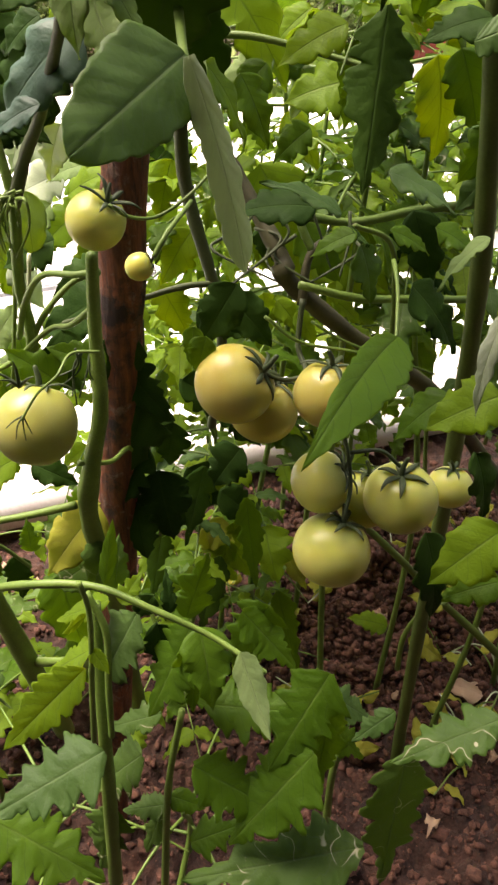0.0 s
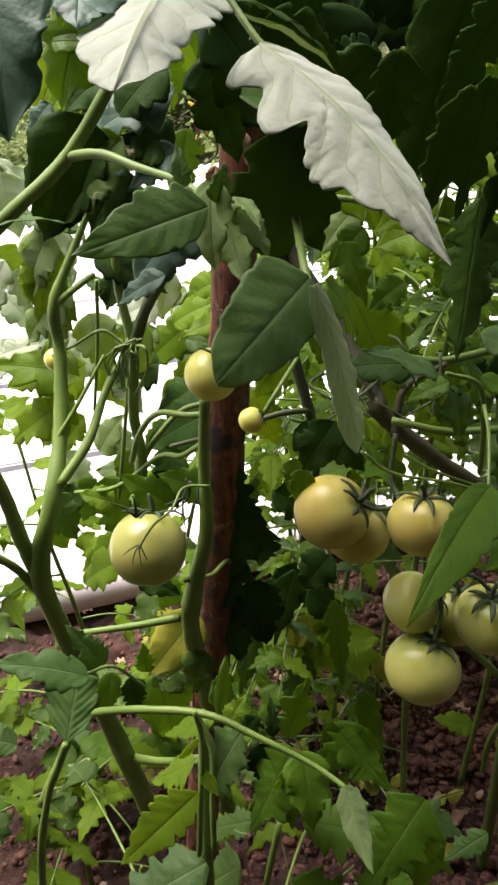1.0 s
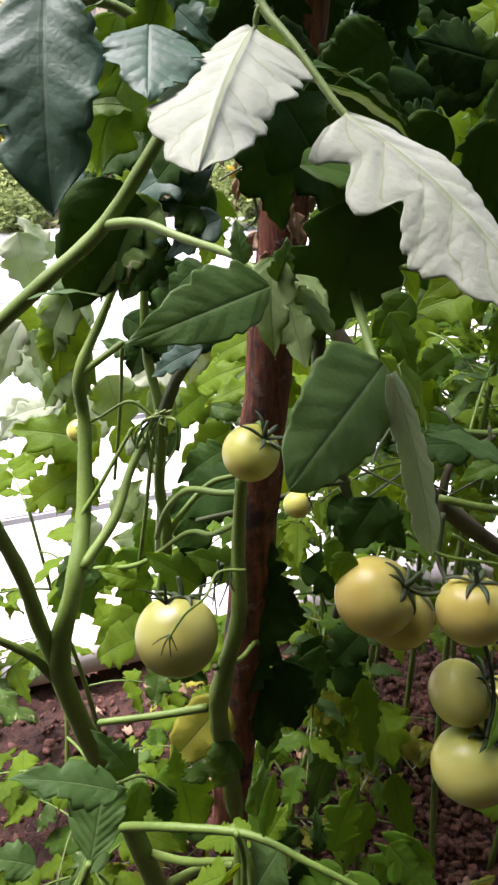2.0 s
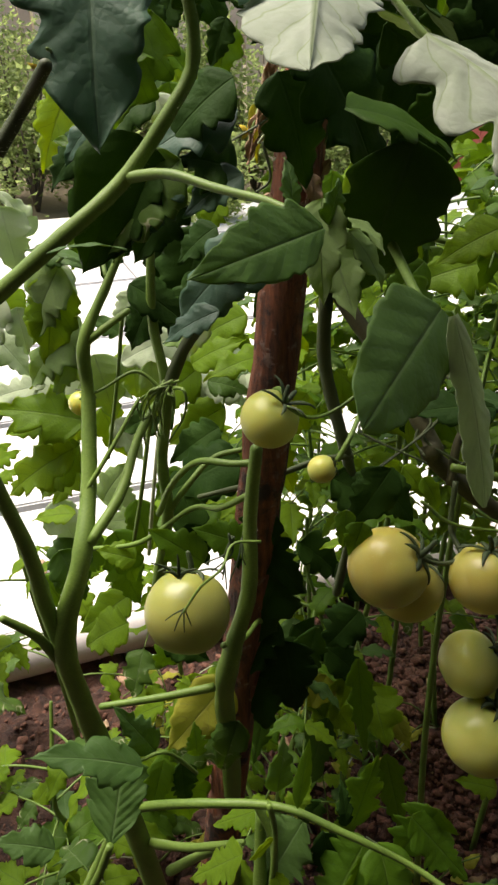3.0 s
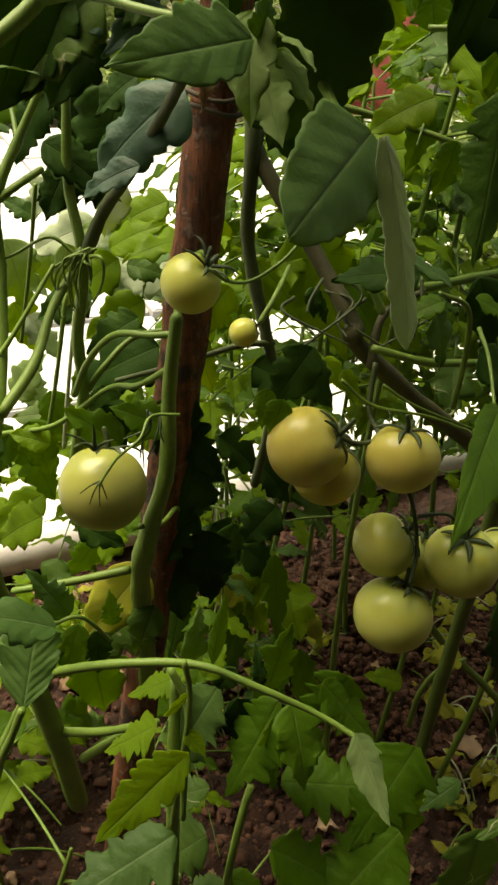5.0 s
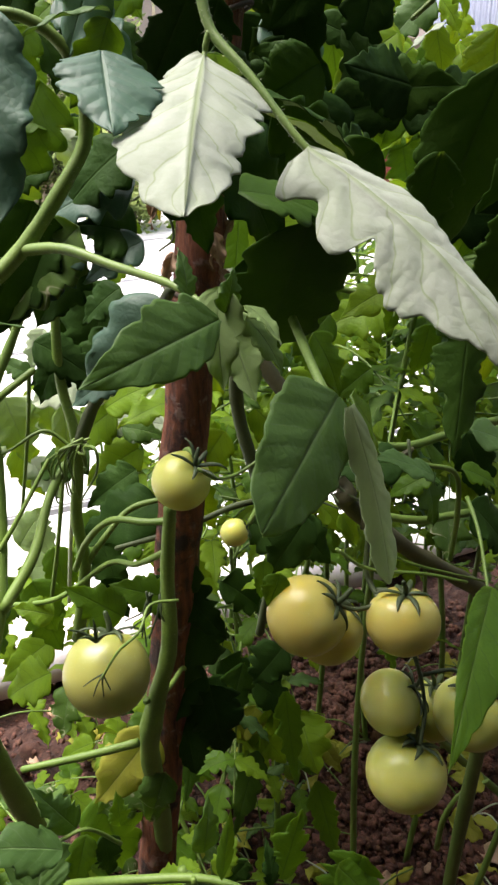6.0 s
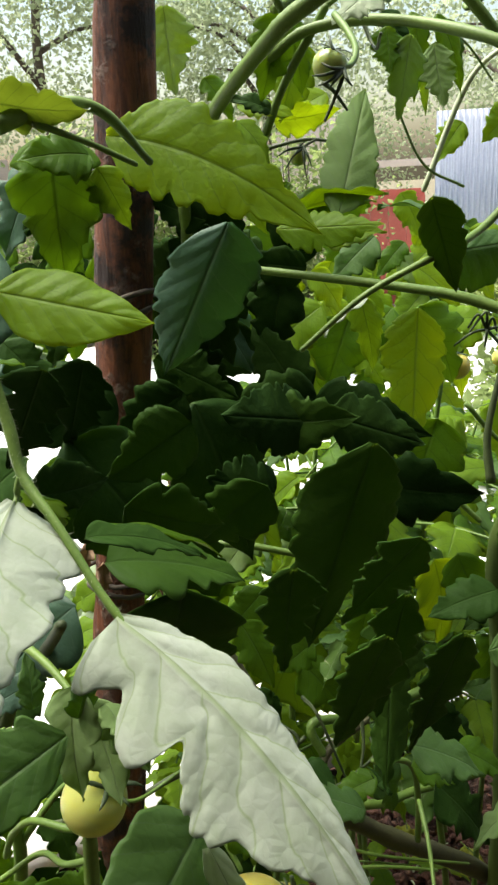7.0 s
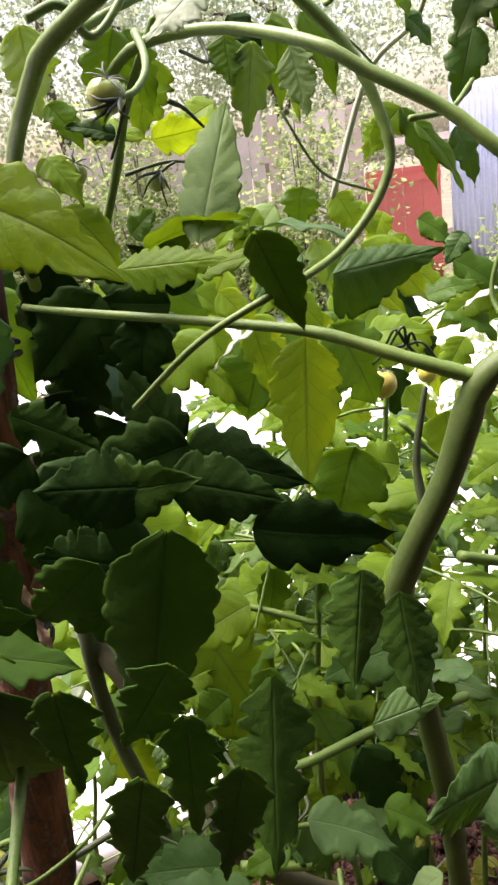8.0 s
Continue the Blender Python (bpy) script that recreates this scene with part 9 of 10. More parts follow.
shaped_leaf(cluster, (-0.016, 0.473, 1.346), (0.013, 0.471, 1.228), [(-0.010, -0.003, -0.003), (0.009, 0.006, 0.003)], (SILVER, SILVER), rims=([(0, 0.3), (0.1, 0.7), (0.25, 0.9), (0.4, 0.82), (0.6, 1.0), (0.8, 0.9), (0.92, 0.6), (1, 0.1)], [(0, 0.3), (0.1, 0.6), (0.3, 0.8), (0.55, 1.0), (0.62, 0.75), (0.8, 0.95), (0.92, 0.6), (1, 0.1)]), label="narrow pale leaflet hanging straight down", bow=(0.003, 0, 0), teeth=6, cut=0.12, quilt=0.035, seed=51)
shaped_leaf(cluster, (0.127, 0.600, 1.124), (0.051, 0.431, 1.110), [(0.030, -0.004, -0.010), (-0.006, 0.012, 0.012)], (MID, UNDER), label="dark green leaflet hanging over the tomatoes", bow=(0.0, 0.0, 0.010), teeth=8, cut=0.08, quilt=0.035, seed=53)
shaped_leaf(cluster, (0.103, 0.667, 1.353), (0.092, 0.629, 1.228), [(-0.026, 0.004, 0.004), (0.028, 0.008, -0.002)], (DARK, DARK), label="dark lobed leaflet hanging against the light", teeth=6, cut=0.30, quilt=0.012, seed=55)
stem(cluster, [(0.130, 0.700, 1.150), (0.131, 0.660, 1.138), (0.127, 0.606, 1.113)], 0.0022, 0.0012, STEM)
shaped_leaf(arching, (0.148, 0.830, 1.534), (0.138, 0.795, 1.425), [(-0.029, 0.004, 0.006), (0.029, 0.006, -0.002)], (FRESH, FRESH), label="translucent yellow-green hanging leaflet", teeth=8, cut=0.14, quilt=0.035, seed=139)
shaped_leaf(arching, (0.082, 0.800, 1.614), (0.110, 0.860, 1.704), [(-0.021, 0.004, 0.006), (0.022, -0.004, -0.008)], (UNDER, MID), rims=([(0, 0.3), (0.1, 0.75), (0.3, 1.0), (0.55, 1.0), (0.75, 0.8), (0.9, 0.45), (1, 0.04)], None), label="broad upright leaflet against the bright fence", teeth=5, cut=0.1, quilt=0.035, seed=133)
shaped_leaf(arching, (0.171, 0.790, 1.583), (0.252, 0.821, 1.587), [(0.000, 0.010, 0.012), (-0.006, -0.006, -0.034)], (BLUE, MID), rims=(None, [(0, 0.3), (0.05, 0.9), (0.2, 1.0), (0.4, 0.9), (0.6, 0.6), (0.8, 0.3), (1, 0.02)]), label="broad grey-green leaflet", teeth=8, cut=0.08, quilt=0.035, seed=136)
shaped_leaf(arching, (0.125, 0.677, 1.626), (0.147, 0.699, 1.565), [(-0.013, 0.004, -0.002), (0.016, 0.000, 0.007)], (MID, DEEP), label="small dark leaflet crossing the bent stem", teeth=5, cut=0.12, quilt=0.035, seed=138)
shaped_leaf(arching, (-0.068, 0.690, 1.672), (0.058, 0.660, 1.610), [(0.010, 0.010, 0.030), (-0.012, -0.014, -0.028)], (FRESH, FRESH), label="long yellow-green leaflet seen from below", bow=(0.0, 0.0, 0.012), teeth=7, cut=0.16, quilt=0.035, seed=179)
shaped_leaf(arching, (0.007, 0.572, 1.624), (-0.031, 0.582, 1.549), [(-0.024, 0.006, 0.003), (0.026, 0.000, -0.006)], (TEAL, UNDER), label="blue-green leaflet catching the sky", teeth=6, cut=0.12, quilt=0.022, seed=181)
shaped_leaf(hanging, (-0.096, 0.530, 1.603), (-0.025, 0.521, 1.587), [(0.003, 0.012, 0.014), (-0.002, -0.012, -0.016)], (FRESH, FRESH), label="fresh green leaflet glowing against the light", teeth=4, cut=0.04, quilt=0.05, seed=42)
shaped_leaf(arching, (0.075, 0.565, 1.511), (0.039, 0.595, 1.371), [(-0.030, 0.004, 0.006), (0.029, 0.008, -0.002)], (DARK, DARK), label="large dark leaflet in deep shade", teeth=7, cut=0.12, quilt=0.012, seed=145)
shaped_leaf(low, (-0.112, 0.420, 0.918), (-0.181, 0.390, 0.849), [(-0.016, 0.006, 0.016), (0.012, -0.012, -0.010)], (FRESH, FRESH), label="bright green toothed leaflet near the ground", teeth=7, cut=0.2, quilt=0.03, seed=104)
stem(low, [(-0.118, 0.455, 0.977), (-0.114, 0.455, 0.945), (-0.116, 0.450, 0.900), (-0.120, 0.450, 0.866), (-0.128, 0.450, 0.780)], 0.0022, 0.0028, STEM)
shaped_leaf(low, (-0.097, 0.452, 0.978), (-0.089, 0.470, 1.030), [(-0.006, 0.000, 0.001), (0.007, 0.003, 0.000)], (MID, UNDER), label="narrow upright leaflet on the trailing stem", teeth=3, cut=0.1, seed=601)
shaped_leaf(low, (-0.115, 0.450, 0.945), (-0.132, 0.438, 0.936), [(0.002, 0.000, 0.008), (-0.002, -0.003, -0.008)], (FRESH, UNDER), teeth=3, cut=0.1, seed=602)
shaped_leaf(low, (-0.116, 0.450, 0.906), (-0.100, 0.440, 0.888), [(0.006, 0.000, 0.005), (-0.006, -0.003, -0.005)], (FRESH, UNDER), teeth=3, cut=0.1, seed=603)
# DARK and DEEP leaves below: their darkness is shade painted as leaf colour
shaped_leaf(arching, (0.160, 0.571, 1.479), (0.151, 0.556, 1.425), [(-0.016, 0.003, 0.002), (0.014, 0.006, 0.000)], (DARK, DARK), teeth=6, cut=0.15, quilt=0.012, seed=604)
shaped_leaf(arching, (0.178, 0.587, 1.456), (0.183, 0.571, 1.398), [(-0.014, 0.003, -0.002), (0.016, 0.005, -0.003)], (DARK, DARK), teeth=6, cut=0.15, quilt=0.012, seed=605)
shaped_leaf(arching, (0.162, 0.640, 1.333), (0.205, 0.640, 1.349), [(0.004, 0.008, 0.014), (-0.004, -0.006, -0.014)], (BLUE, UNDER), teeth=5, cut=0.08, seed=606)
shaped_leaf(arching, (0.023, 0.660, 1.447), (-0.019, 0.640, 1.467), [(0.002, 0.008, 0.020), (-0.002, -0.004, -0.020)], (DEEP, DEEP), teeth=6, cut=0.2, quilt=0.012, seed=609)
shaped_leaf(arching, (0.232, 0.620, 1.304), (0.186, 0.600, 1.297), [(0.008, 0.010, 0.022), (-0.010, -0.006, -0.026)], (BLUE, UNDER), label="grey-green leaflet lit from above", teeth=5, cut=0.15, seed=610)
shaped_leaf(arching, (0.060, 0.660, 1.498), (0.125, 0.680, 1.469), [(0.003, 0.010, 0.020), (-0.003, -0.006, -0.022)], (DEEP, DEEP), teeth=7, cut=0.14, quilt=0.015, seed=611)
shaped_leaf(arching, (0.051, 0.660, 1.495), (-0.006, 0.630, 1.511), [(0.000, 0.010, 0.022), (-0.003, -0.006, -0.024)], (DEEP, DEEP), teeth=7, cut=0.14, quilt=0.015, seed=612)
shaped_leaf(arching, (0.033, 0.750, 1.608), (0.105, 0.731, 1.609), [(0.002, 0.010, 0.012), (-0.002, -0.006, -0.016)], (FRESH, MID), label="bright toothed leaflet seen from below", teeth=9, cut=0.18, seed=613)
# dark leaves added as shade in front of the brighter foliage
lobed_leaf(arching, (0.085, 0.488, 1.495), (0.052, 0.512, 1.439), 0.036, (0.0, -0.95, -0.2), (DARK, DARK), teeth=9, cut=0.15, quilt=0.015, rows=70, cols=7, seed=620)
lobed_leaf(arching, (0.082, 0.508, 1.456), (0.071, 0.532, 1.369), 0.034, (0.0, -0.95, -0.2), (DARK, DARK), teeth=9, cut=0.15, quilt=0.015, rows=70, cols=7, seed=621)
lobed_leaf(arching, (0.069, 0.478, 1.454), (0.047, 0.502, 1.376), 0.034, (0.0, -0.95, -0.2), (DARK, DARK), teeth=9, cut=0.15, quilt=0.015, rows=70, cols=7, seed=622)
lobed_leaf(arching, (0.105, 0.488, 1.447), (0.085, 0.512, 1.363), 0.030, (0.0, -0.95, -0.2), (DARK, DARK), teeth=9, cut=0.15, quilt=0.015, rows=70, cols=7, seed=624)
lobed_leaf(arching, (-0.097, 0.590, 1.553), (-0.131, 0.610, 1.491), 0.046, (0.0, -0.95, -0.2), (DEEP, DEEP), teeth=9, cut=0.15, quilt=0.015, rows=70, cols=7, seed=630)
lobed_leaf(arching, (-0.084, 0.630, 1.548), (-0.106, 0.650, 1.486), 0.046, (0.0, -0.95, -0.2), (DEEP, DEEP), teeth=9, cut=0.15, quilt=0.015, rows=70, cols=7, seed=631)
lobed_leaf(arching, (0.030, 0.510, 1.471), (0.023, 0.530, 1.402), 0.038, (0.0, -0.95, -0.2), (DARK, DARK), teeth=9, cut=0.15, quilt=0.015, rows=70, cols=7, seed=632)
lobed_leaf(arching, (0.117, 0.800, 1.738), (0.118, 0.790, 1.707), 0.030, (0.1, -0.9, -0.1), (MID, UNDER), teeth=8, cut=0.15, sinus=0.25, rows=60, cols=6, seed=640)
lobed_leaf(arching, (0.134, 0.800, 1.732), (0.124, 0.790, 1.676), 0.034, (0.2, -0.9, -0.1), (UNDER, MID), teeth=8, cut=0.15, sinus=0.25, rows=60, cols=6, seed=641)
lobed_leaf(arching, (0.158, 0.840, 1.731), (0.165, 0.830, 1.685), 0.032, (-0.3, -0.9, 0.1), (UNDER, MID), teeth=8, cut=0.15, sinus=0.25, rows=60, cols=6, seed=642)
lobed_leaf(arching, (-0.054, 0.950, 1.788), (-0.049, 0.940, 1.716), 0.060, (0.1, -0.9, 0.2), (UNDER, FRESH), teeth=8, cut=0.15, sinus=0.25, rows=60, cols=6, seed=643)
lobed_leaf(arching, (0.113, 0.760, 1.763), (0.074, 0.750, 1.734), 0.040, (0.1, -0.6, 0.7), (SILVER, UNDER), teeth=8, cut=0.15, sinus=0.25, rows=60, cols=6, seed=644)
lobed_leaf(arching, (-0.062, 0.760, 1.519), (-0.001, 0.760, 1.484), 0.050, (0.0, -0.95, 0.1), (DARK, DARK), teeth=9, cut=0.15, quilt=0.015, rows=60, cols=6, seed=645)
lobed_leaf(cluster, (-0.082, 0.930, 0.744), (-0.114, 0.910, 0.606), 0.055, (0.1, -0.8, 0.55), (DARK, UNDER), teeth=9, cut=0.15, rows=56, cols=6, seed=650)
lobed_leaf(cluster, (-0.022, 0.930, 0.689), (-0.005, 0.910, 0.524), 0.055, (0.1, -0.8, 0.55), (MID, UNDER), teeth=9, cut=0.15, rows=56, cols=6, seed=651)
lobed_leaf(cluster, (-0.064, 0.930, 0.570), (-0.102, 0.910, 0.404), 0.060, (0.1, -0.8, 0.55), (DARK, UNDER), teeth=9, cut=0.15, rows=56, cols=6, seed=652)
lobed_leaf(cluster, (0.028, 0.930, 0.499), (0.068, 0.910, 0.321), 0.058, (0.1, -0.8, 0.55), (MID, UNDER), teeth=9, cut=0.15, rows=56, cols=6, seed=653)
lobed_leaf(cluster, (-0.152, 0.930, 0.620), (-0.175, 0.910, 0.486), 0.050, (0.1, -0.8, 0.55), (DARK, UNDER), teeth=9, cut=0.15, rows=56, cols=6, seed=654)
lobed_leaf(cluster, (-0.007, 0.930, 0.428), (-0.044, 0.910, 0.277), 0.060, (0.1, -0.8, 0.55), (MID, UNDER), teeth=9, cut=0.15, rows=56, cols=6, seed=655)
lobed_leaf(staked, (-0.205, 0.980, 1.368), (-0.223, 0.960, 1.284), 0.060, (0.1, -0.8, 0.4), (MID, UNDER), teeth=9, cut=0.15, rows=56, cols=6, seed=660)
lobed_leaf(staked, (-0.074, 0.980, 1.353), (-0.082, 0.960, 1.272), 0.060, (0.1, -0.8, 0.4), (MID, UNDER), teeth=9, cut=0.15, rows=56, cols=6, seed=661)
lobed_leaf(staked, (-0.133, 0.980, 1.363), (-0.123, 0.960, 1.298), 0.060, (0.1, -0.8, 0.4), (MID, UNDER), teeth=9, cut=0.15, rows=56, cols=6, seed=662)
lobed_leaf(cluster, (0.114, 1.320, 1.400), (0.099, 1.290, 1.306), 0.085, (0.1, -0.8, 0.4), (FRESH, UNDER), teeth=9, cut=0.15, rows=56, cols=6, seed=670)
lobed_leaf(cluster, (0.168, 1.320, 1.414), (0.183, 1.290, 1.319), 0.085, (0.1, -0.8, 0.4), (MID, UNDER), teeth=9, cut=0.15, rows=56, cols=6, seed=671)
lobed_leaf(cluster, (0.153, 1.320, 1.338), (0.142, 1.290, 1.249), 0.085, (0.1, -0.8, 0.4), (FRESH, UNDER), teeth=9, cut=0.15, rows=56, cols=6, seed=672)
lobed_leaf(cluster, (0.090, 1.320, 1.434), (0.062, 1.290, 1.358), 0.085, (0.1, -0.8, 0.4), (FRESH, UNDER), teeth=9, cut=0.15, rows=56, cols=6, seed=673)
lobed_leaf(cluster, (0.124, 1.320, 1.448), (0.140, 1.290, 1.373), 0.085, (0.1, -0.8, 0.4), (MID, UNDER), teeth=9, cut=0.15, rows=56, cols=6, seed=674)


# ---- bushy tomato plants filling the bed ----
LEAF_KINDS = []
for k in range(10):
    up = (FRESH, FRESH, MID, FRESH, MID, MINED, FRESH, MID, FRESH, BLUE)[k]
    LEAF_KINDS.append(blade("leaf", 0.085, 0.048 + 0.012 * (k % 3), (up, UNDER), bend=25 + 9 * (k % 5), fold=8 + 5 * (k % 4), teeth=3.5 + 0.6 * (k % 4), cut=0.22 + 0.06 * (k % 3), ripple=0.06, seed=100 + k, rows=34, cols=3, twist=10 * (k % 3 - 1), notches=[(j % 2, 0.2 + 0.115 * j + 0.02 * ((k + j) % 3), 0.22 + 0.07 * ((k + 2 * j) % 4), 0.04) for j in range(6)]))
YELLOW_KINDS = [blade("leaf", 0.06, 0.036, (YELLOW, YELLOW), bend=50, fold=12, teeth=3.5, cut=0.25, ripple=0.1, seed=200 + k, rows=16, cols=3) for k in range(3)]


def set_leaf(plant, mesh, base, d, up, size):
    y = d.normalized()
    z = (up - y * up.dot(y)).normalized()
    x = y.cross(z)
    m = Matrix((x, y, z)).transposed().to_4x4() @ Matrix.Diagonal((size, size, size, 1))
    m.translation = base
    ob = link_part("leaf", mesh, plant)
    ob.matrix_basis = m
    return ob


def open_soil(q):
    """The dug patch behind the fruit stays clear of leaves."""
    return 0.03 < q.x < 0.55 and 0.84 < q.y < 1.5 and q.z < 0.46


def compound(plant, start, heading, length, rnd, kinds, pairs=3, droop=0.5, size=1.0):
    """A compound leaf: a drooping stalk with leaflets in pairs and one at its end."""
    pts = [start]
    d = heading.normalized()
    for i in range(4):
        d = (d + Vector((0, 0, -droop * 0.28))).normalized()
        pts.append(pts[-1] + d * length / 4)
    path = smooth_path(pts, 4)
    v, f = tube_data(path, 0.0026 * size, 0.0012 * size, 6, 0.05)
    link_part("leaf_stalk", finish("leaf_stalk", v, f, [STEM]), plant)
    side = d.cross(Vector((0, 0, 1)))
    if side.length < 0.05:
        side = Vector((1, 0, 0))
    side.normalize()
    for i in range(pairs):
        s = 0.42 + 0.42 * i / max(1, pairs - 1)
        q = path[int(s * (len(path) - 1))]
        for sg in (-1, 1):
            if (q.y < 0.86 and -0.4 < q.x < 0.5) or open_soil(q):
                continue
            w = side * sg + d * 0.45 + Vector((0, 0, rnd.uniform(-0.7, 0.15)))
            up = Vector((rnd.gauss(0, 0.35), rnd.gauss(0, 0.35), 1.0)) - d * 0.2
            set_leaf(plant, rnd.choice(kinds), q, w, up, size * rnd.uniform(0.65, 1.1))
    if (path[-1].y > 0.86 or not -0.4 < path[-1].x < 0.5) and not open_soil(path[-1]):
        set_leaf(plant, rnd.choice(kinds), path[-1], d + Vector((0, 0, -0.25)), Vector((rnd.gauss(0, 0.3), rnd.gauss(0, 0.3), 1.0)), size * rnd.uniform(1.0, 1.35))


def bush(base, height, lean, count, seed, label, reach=0.24, low=0.15, size=1.0, kinds=None):
    rnd = random.Random(seed)
    b = Vector(base)
    p = thing("tomato_plant", b, label, "tomato plant", "tomato plants in the bed")
    top = b + Vector((lean[0], lean[1], height))
    path = smooth_path([b, b.lerp(top, 0.35) + Vector((rnd.gauss(0, 0.02), rnd.gauss(0, 0.02), 0)), b.lerp(top, 0.7) + Vector((rnd.gauss(0, 0.03), rnd.gauss(0, 0.03), 0)), top], 8)
    v, f = tube_data(path, 0.0065, 0.003, 8, 0.06, seed)
    link_part("stem", finish("stem", v, f, [STEM]), p)
    for k in range(count):
        s = low + (1 - low) * (k + 0.5) / count
        q = path[int(s * (len(path) - 1))]
        a = k * 2.4 + rnd.uniform(-0.5, 0.5)
        compound(p, q, Vector((math.cos(a), math.sin(a), rnd.uniform(0.1, 0.9))), reach * rnd.uniform(0.75, 1.2), rnd, kinds or LEAF_KINDS, 3, rnd.uniform(0.5, 1.3), size)
    return p


BUSHY = "bushy green tomato plant further back in the bed"
rnd = random.Random(77)
# rows behind the fruit, thick to the right of the stake: foot, height, share of bare stem, leaves
for k, (x, y, h, bare, n) in enumerate((
    (-0.02, 1.10, 1.30, 0.62, 11), (0.12, 1.02, 1.42, 0.72, 6), (0.24, 1.12, 1.48, 0.64, 7), (0.34, 1.02, 1.30, 0.7, 3), (0.50, 1.16, 1.22, 0.55, 5),
    (0.06, 1.30, 1.36, 0.6, 12), (0.20, 1.36, 1.30, 0.62, 8), (0.38, 1.36, 1.32, 0.55, 7), (0.60, 1.34, 1.20, 0.4, 8), (-0.12, 1.34, 0.98, 0.5, 11),
    (-0.14, 1.62, 1.02, 0.4, 11), (0.02, 1.70, 1.12, 0.35, 12), (0.20, 1.64, 1.25, 0.35, 13), (0.42, 1.74, 1.12, 0.3, 11), (0.64, 1.62, 1.15, 0.25, 11),
    (0.85, 1.42, 1.15, 0.25, 11), (0.92, 1.86, 1.15, 0.2, 11), (0.74, 1.02, 1.02, 0.4, 6), (1.05, 1.10, 1.10, 0.35, 7), (1.22, 1.62, 1.42, 0.2, 13),
    (-0.05, 2.02, 0.95, 0.3, 11), (0.30, 2.08, 1.15, 0.25, 12), (0.66, 2.12, 1.28, 0.2, 12), (1.50, 1.95, 1.40, 0.2, 12), (1.10, 2.25, 1.35, 0.2, 12),
    (-0.15, 1.06, 0.72, 0.25, 9), (-0.11, 1.24, 0.75, 0.2, 9), (-0.20, 1.02, 0.5, 0.2, 6),
)):
    bush((x, y, 0.0), h, (rnd.uniform(-0.06, 0.06), rnd.uniform(-0.04, 0.06)), round(n * 1.35), 300 + k, BUSHY, reach=0.26, low=bare, size=rnd.uniform(0.78, 1.0))
THIN = "thin sunlit tomato plant beside the edging"
for k, (x, y, h, n) in enumerate(((-0.62, 1.32, 0.75, 7), (-0.42, 1.55, 0.8, 7), (-0.86, 1.05, 0.95, 7), (-0.55, 0.98, 0.55, 6), (-0.75, 0.70, 1.3, 8), (-0.98, 1.30, 0.8, 6))):
    bush((x, y, 0.0), h, (rnd.uniform(-0.06, 0.06), rnd.uniform(-0.04, 0.06)), n, 400 + k, THIN, reach=0.22, low=0.25, size=1.0, kinds=[LEAF_KINDS[i] for i in (1, 6, 0, 5)])
LOW = "low leafy tomato seedling on the soil"
for k, (x, y, h, n) in enumerate(((-0.30, 0.62, 0.42, 7), (-0.10, 0.55, 0.46, 8), (-0.46, 0.80, 0.36, 6))):
    bush((x, y, 0.0), h, (0.02, 0.02), n, 500 + k, LOW, reach=0.2, low=0.3, size=1.05)

# yellowing weeds creeping over the soil
WEED = "yellowing weed creeping over the soil"
for k in range(17):
    x, y = rnd.uniform(-0.5, 0.75), rnd.uniform(0.95, 1.55)
    w = thing("weed", (x, y, soil_z(x, y)), WEED, "weed", "yellowing weeds on the soil")
    for j in range(rnd.randint(3, 5)):
        a = rnd.random() * 6.28
        q = Vector((x, y, soil_z(x, y) - 0.004))
        e = q + Vector((math.cos(a), math.sin(a), 0.0)) * rnd.uniform(0.06, 0.16) + Vector((0, 0, rnd.uniform(0.03, 0.1)))
        v, fc = tube_data(smooth_path([q, q.lerp(e, 0.5) + Vector((0, 0, 0.03)), e], 4), 0.0022, 0.0014, 5)
        link_part("runner", finish("runner", v, fc, [HAIR if j % 2 else STEM]), w)
        for _ in range(rnd.randint(1, 3)):
            b = rnd.random() * 6.28
            set_leaf(w, rnd.choice(YELLOW_KINDS), q.lerp(e, rnd.uniform(0.5, 1)), Vector((math.cos(b), math.sin(b), rnd.uniform(-0.3, 0.3))), Vector((rnd.gauss(0, 0.4), rnd.gauss(0, 0.4) - 0.3, 1)), rnd.uniform(0.5, 1.0))

# dry leaves and pale scraps on the soil
DRY_KINDS = [blade("dry_leaf", 0.06, 0.035, (DRY, DRY), bend=90, fold=25, teeth=3, cut=0.25, ripple=0.25, seed=600 + k, rows=14, cols=3) for k in range(4)]
for k in range(60):
    x, y = rnd.uniform(-0.75, 0.8), rnd.uniform(0.8, 1.6)
    a = rnd.random() * 6.28
    ob = new("dry_leaf", rnd.choice(DRY_KINDS))
    z = soil_z(x, y) + 0.012
    s = rnd.uniform(0.4, 1.0)
    ob.matrix_world = Matrix.Translation((x, y, z)) @ Matrix.Rotation(a, 4, "Z") @ Matrix.Rotation(rnd.uniform(-0.5, 0.5), 4, "X") @ Matrix.Diagonal((s, s, s, 1))
    tagged(ob, "curled dry brown leaf lying on the soil", "dry leaf", "dry leaves on the soil")

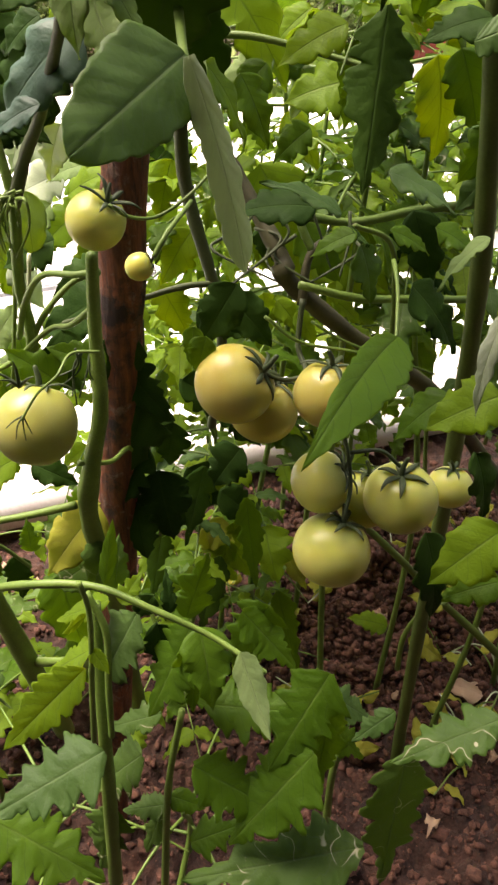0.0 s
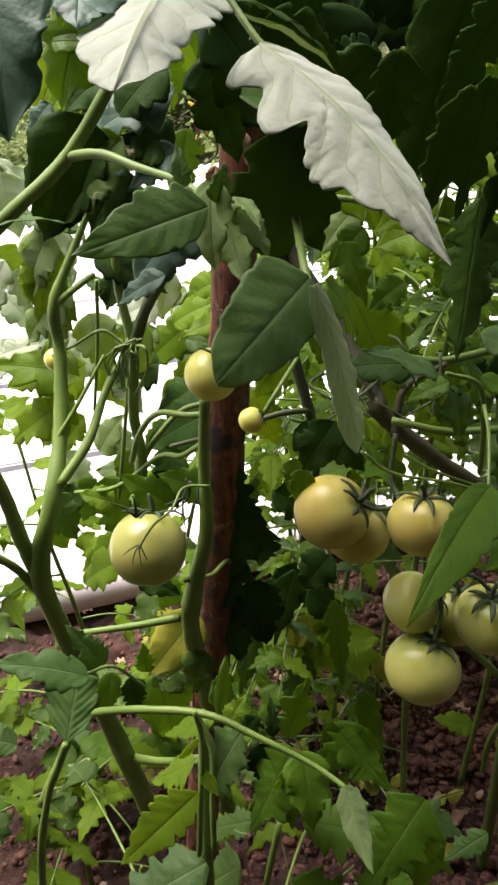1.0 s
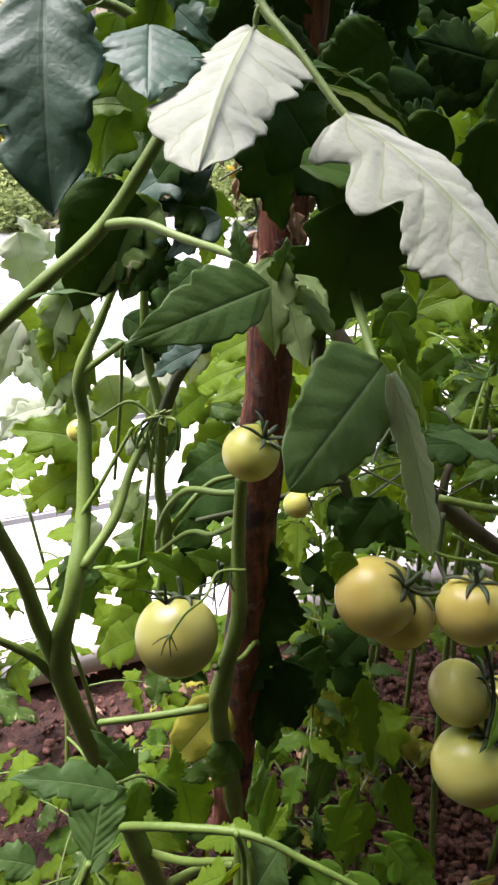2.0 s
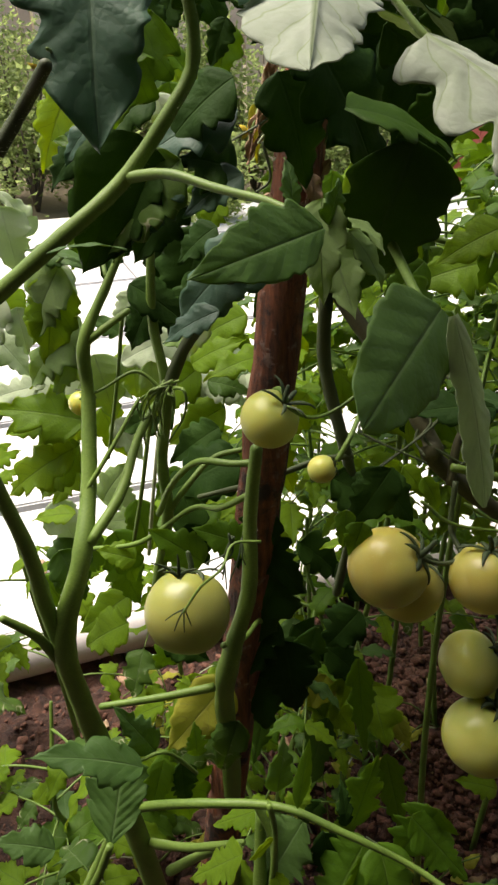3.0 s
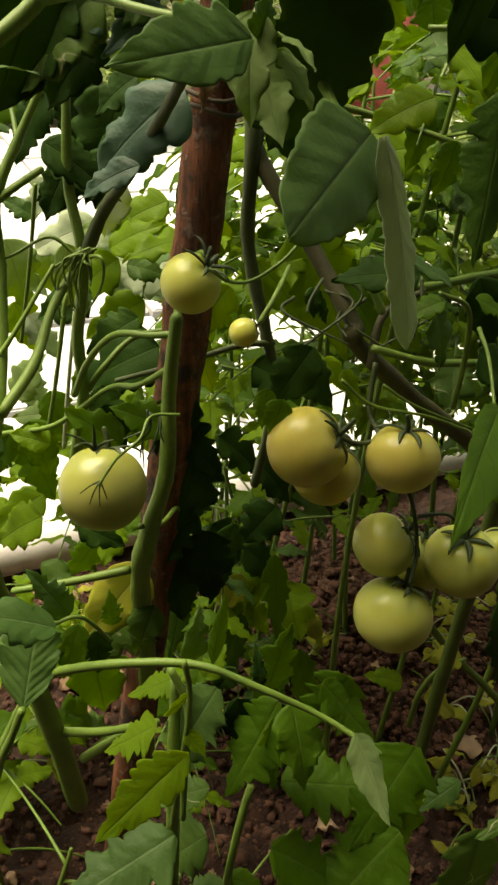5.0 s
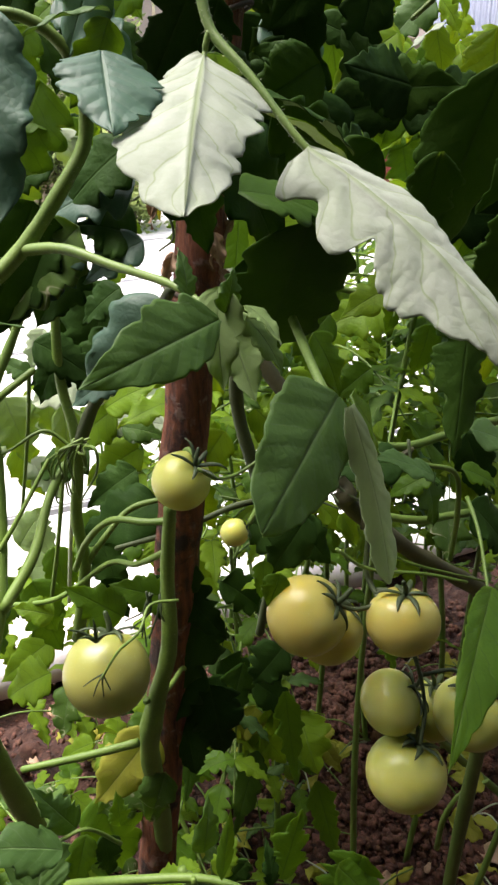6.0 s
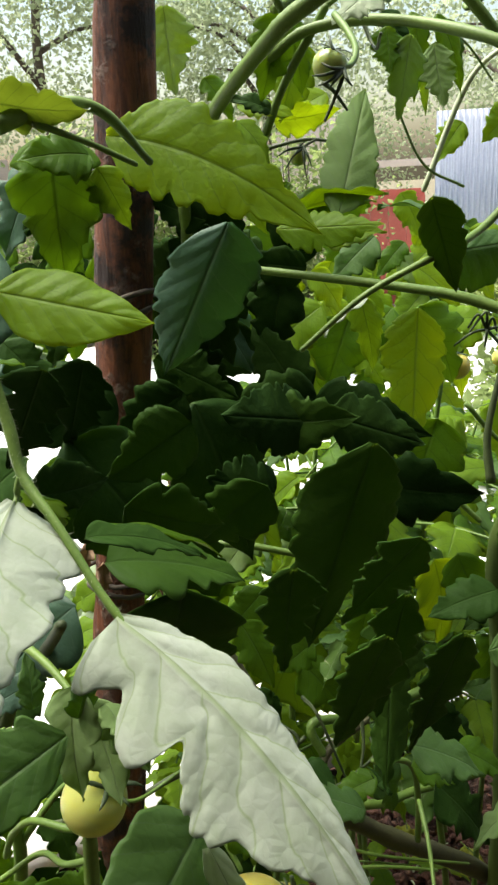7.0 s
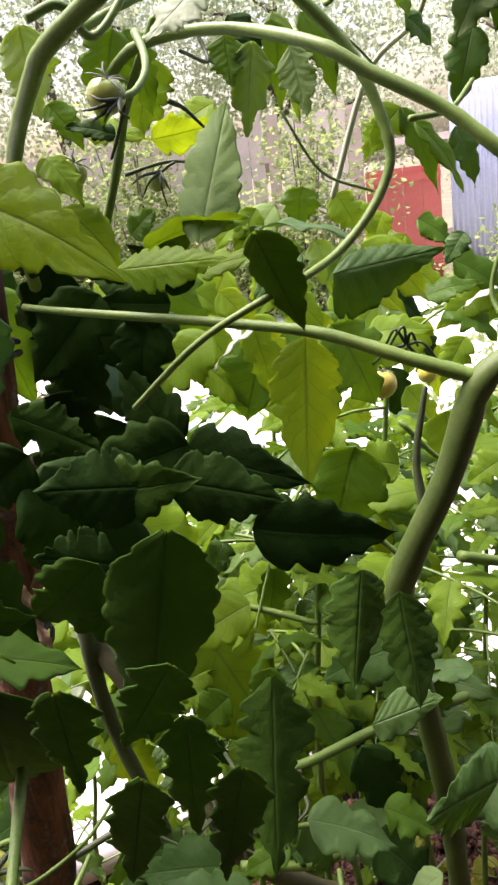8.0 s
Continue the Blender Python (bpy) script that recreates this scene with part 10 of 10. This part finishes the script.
# a pale two-leaved sprout and large dry leaves beside the stake
sprout = thing("seedling", (-0.497, 1.50, soil_z(-0.497, 1.50)), "tiny pale two-leaved seedling sprouting from the soil", "seedling")
sv, sf = tube_data(smooth_path([(-0.497, 1.50, -0.02), (-0.500, 1.50, 0.07), (-0.496, 1.50, 0.145)], 4), 0.0022, 0.0018, 6)
link_part("stem", finish("stem", sv, sf, [HAIR]), sprout)
COTYLEDON = blade("leaf", 0.042, 0.02, (PALE, PALE), bend=25, fold=6, teeth=1, cut=0.02, ripple=0.02, seed=5, rows=12, cols=3)
set_leaf(sprout, COTYLEDON, Vector((-0.496, 1.50, 0.145)), Vector((1, -0.1, 0.1)), Vector((0, -0.5, 1)), 1.0)
set_leaf(sprout, COTYLEDON, Vector((-0.496, 1.50, 0.145)), Vector((-1, -0.2, 0.15)), Vector((0, -0.5, 1)), 1.05)
BIG_DRY = blade("dry_leaf", 0.10, 0.062, (DRY, DRY), bend=55, fold=12, teeth=2, cut=0.1, ripple=0.1, seed=611, rows=20, cols=4)
for x, y, z, a, s in ((-0.33, 1.25, soil_z(-0.33, 1.25) + 0.015, 0.5, 1.0), (-0.37, 1.18, soil_z(-0.37, 1.18) + 0.015, 2.0, 0.9), (-0.45, 1.24, soil_z(-0.45, 1.24) + 0.015, -0.8, 0.8), (0.47, 1.12, soil_z(0.47, 1.12) + 0.015, 1.3, 0.9), (-0.95, 1.98, 0.008, 0.4, 1.2)):
    ob = new("dry_leaf", BIG_DRY)
    ob.matrix_world = Matrix.Translation((x, y, z)) @ Matrix.Rotation(a, 4, "Z") @ Matrix.Diagonal((s, s, s, 1))
    tagged(ob, "broad pinkish-brown dry leaf on the ground", "dry leaf", "dry leaves on the soil")

# garden growth between the slabs and the fence
SHRUB_LEAF = leaf_material("shrub_leaf", (0.075, 0.115, 0.035), (0.16, 0.21, 0.07), (0.16, 0.21, 0.07), (0.42, 0.52, 0.18), 0.45, 0.65)


def shrub(place, height, wide, seed, leaves):
    rnd = random.Random(seed)
    p = thing("shrub", place, "bright green garden shrub in front of the fence", "shrub", "garden shrubs")
    b = Vector(place)
    v, f = [], []
    ends = []
    for k in range(7):
        a = rnd.random() * 6.28
        e = b + Vector((math.cos(a) * wide * rnd.random(), math.sin(a) * wide * rnd.random(), height * rnd.uniform(0.6, 1.0)))
        tv, tf = tube_data(smooth_path([b, b.lerp(e, 0.5) + Vector((0, 0, 0.1)), e], 4), 0.02, 0.006, 6)
        o = len(v)
        v += tv
        f += [tuple(o + i for i in q) for q in tf]
        ends += [e, b.lerp(e, 0.7), b.lerp(e, 0.45)]
    link_part("branching", finish("branching", v, f, [BARK]), p)
    cv, cf, uv = [], [], []
    for k in range(leaves):
        c = rnd.choice(ends) + Vector((rnd.gauss(0, 1), rnd.gauss(0, 1), rnd.gauss(0, 0.8))) * wide * 0.3
        c.z = max(c.z, b.z + 0.02)
        d = Vector((rnd.gauss(0, 1), rnd.gauss(0, 1), rnd.gauss(-0.2, 0.6))).normalized()
        w = d.cross(Vector((rnd.gauss(0, 0.5), rnd.gauss(0, 0.5), 1))).normalized()
        n = d.cross(w) * 0.02
        ln = rnd.uniform(0.05, 0.11)
        o = len(cv)
        cv += [c, c + d * ln * 0.45 + w * ln * 0.3 + n, c + d * ln, c + d * ln * 0.45 - w * ln * 0.3 + n]
        uv += [(0, 0.5), (0.5, 0), (1, 0.5), (0.5, 1)]
        cf += [(o, o + 1, o + 2), (o, o + 2, o + 3)]
    link_part("foliage", finish("foliage", cv, cf, [SHRUB_LEAF], uvs=uv), p)


for k in range(22):
    shrub((-9.0 + 0.9 * k + 0.3 * math.sin(k * 2.7), 8.9 + 1.1 * math.sin(k * 1.9), -0.14), 0.7 + 0.4 * math.sin(k * 3.1), 0.55, k, 1200)
for k in range(9):
    shrub((-4.6 + 0.62 * k, 9.6 + 0.5 * math.sin(k * 2.3), -0.14), 1.9 + 0.5 * math.sin(k * 1.7), 0.75, 21 + 2 * k, 1900)
for k in range(12):
    shrub((1.2 + 0.55 * k, 4.3 + 1.6 * math.sin(k * 2.2), -0.14), 0.55 + 0.15 * math.sin(k * 3.1), 0.4, 40 + k, 900)
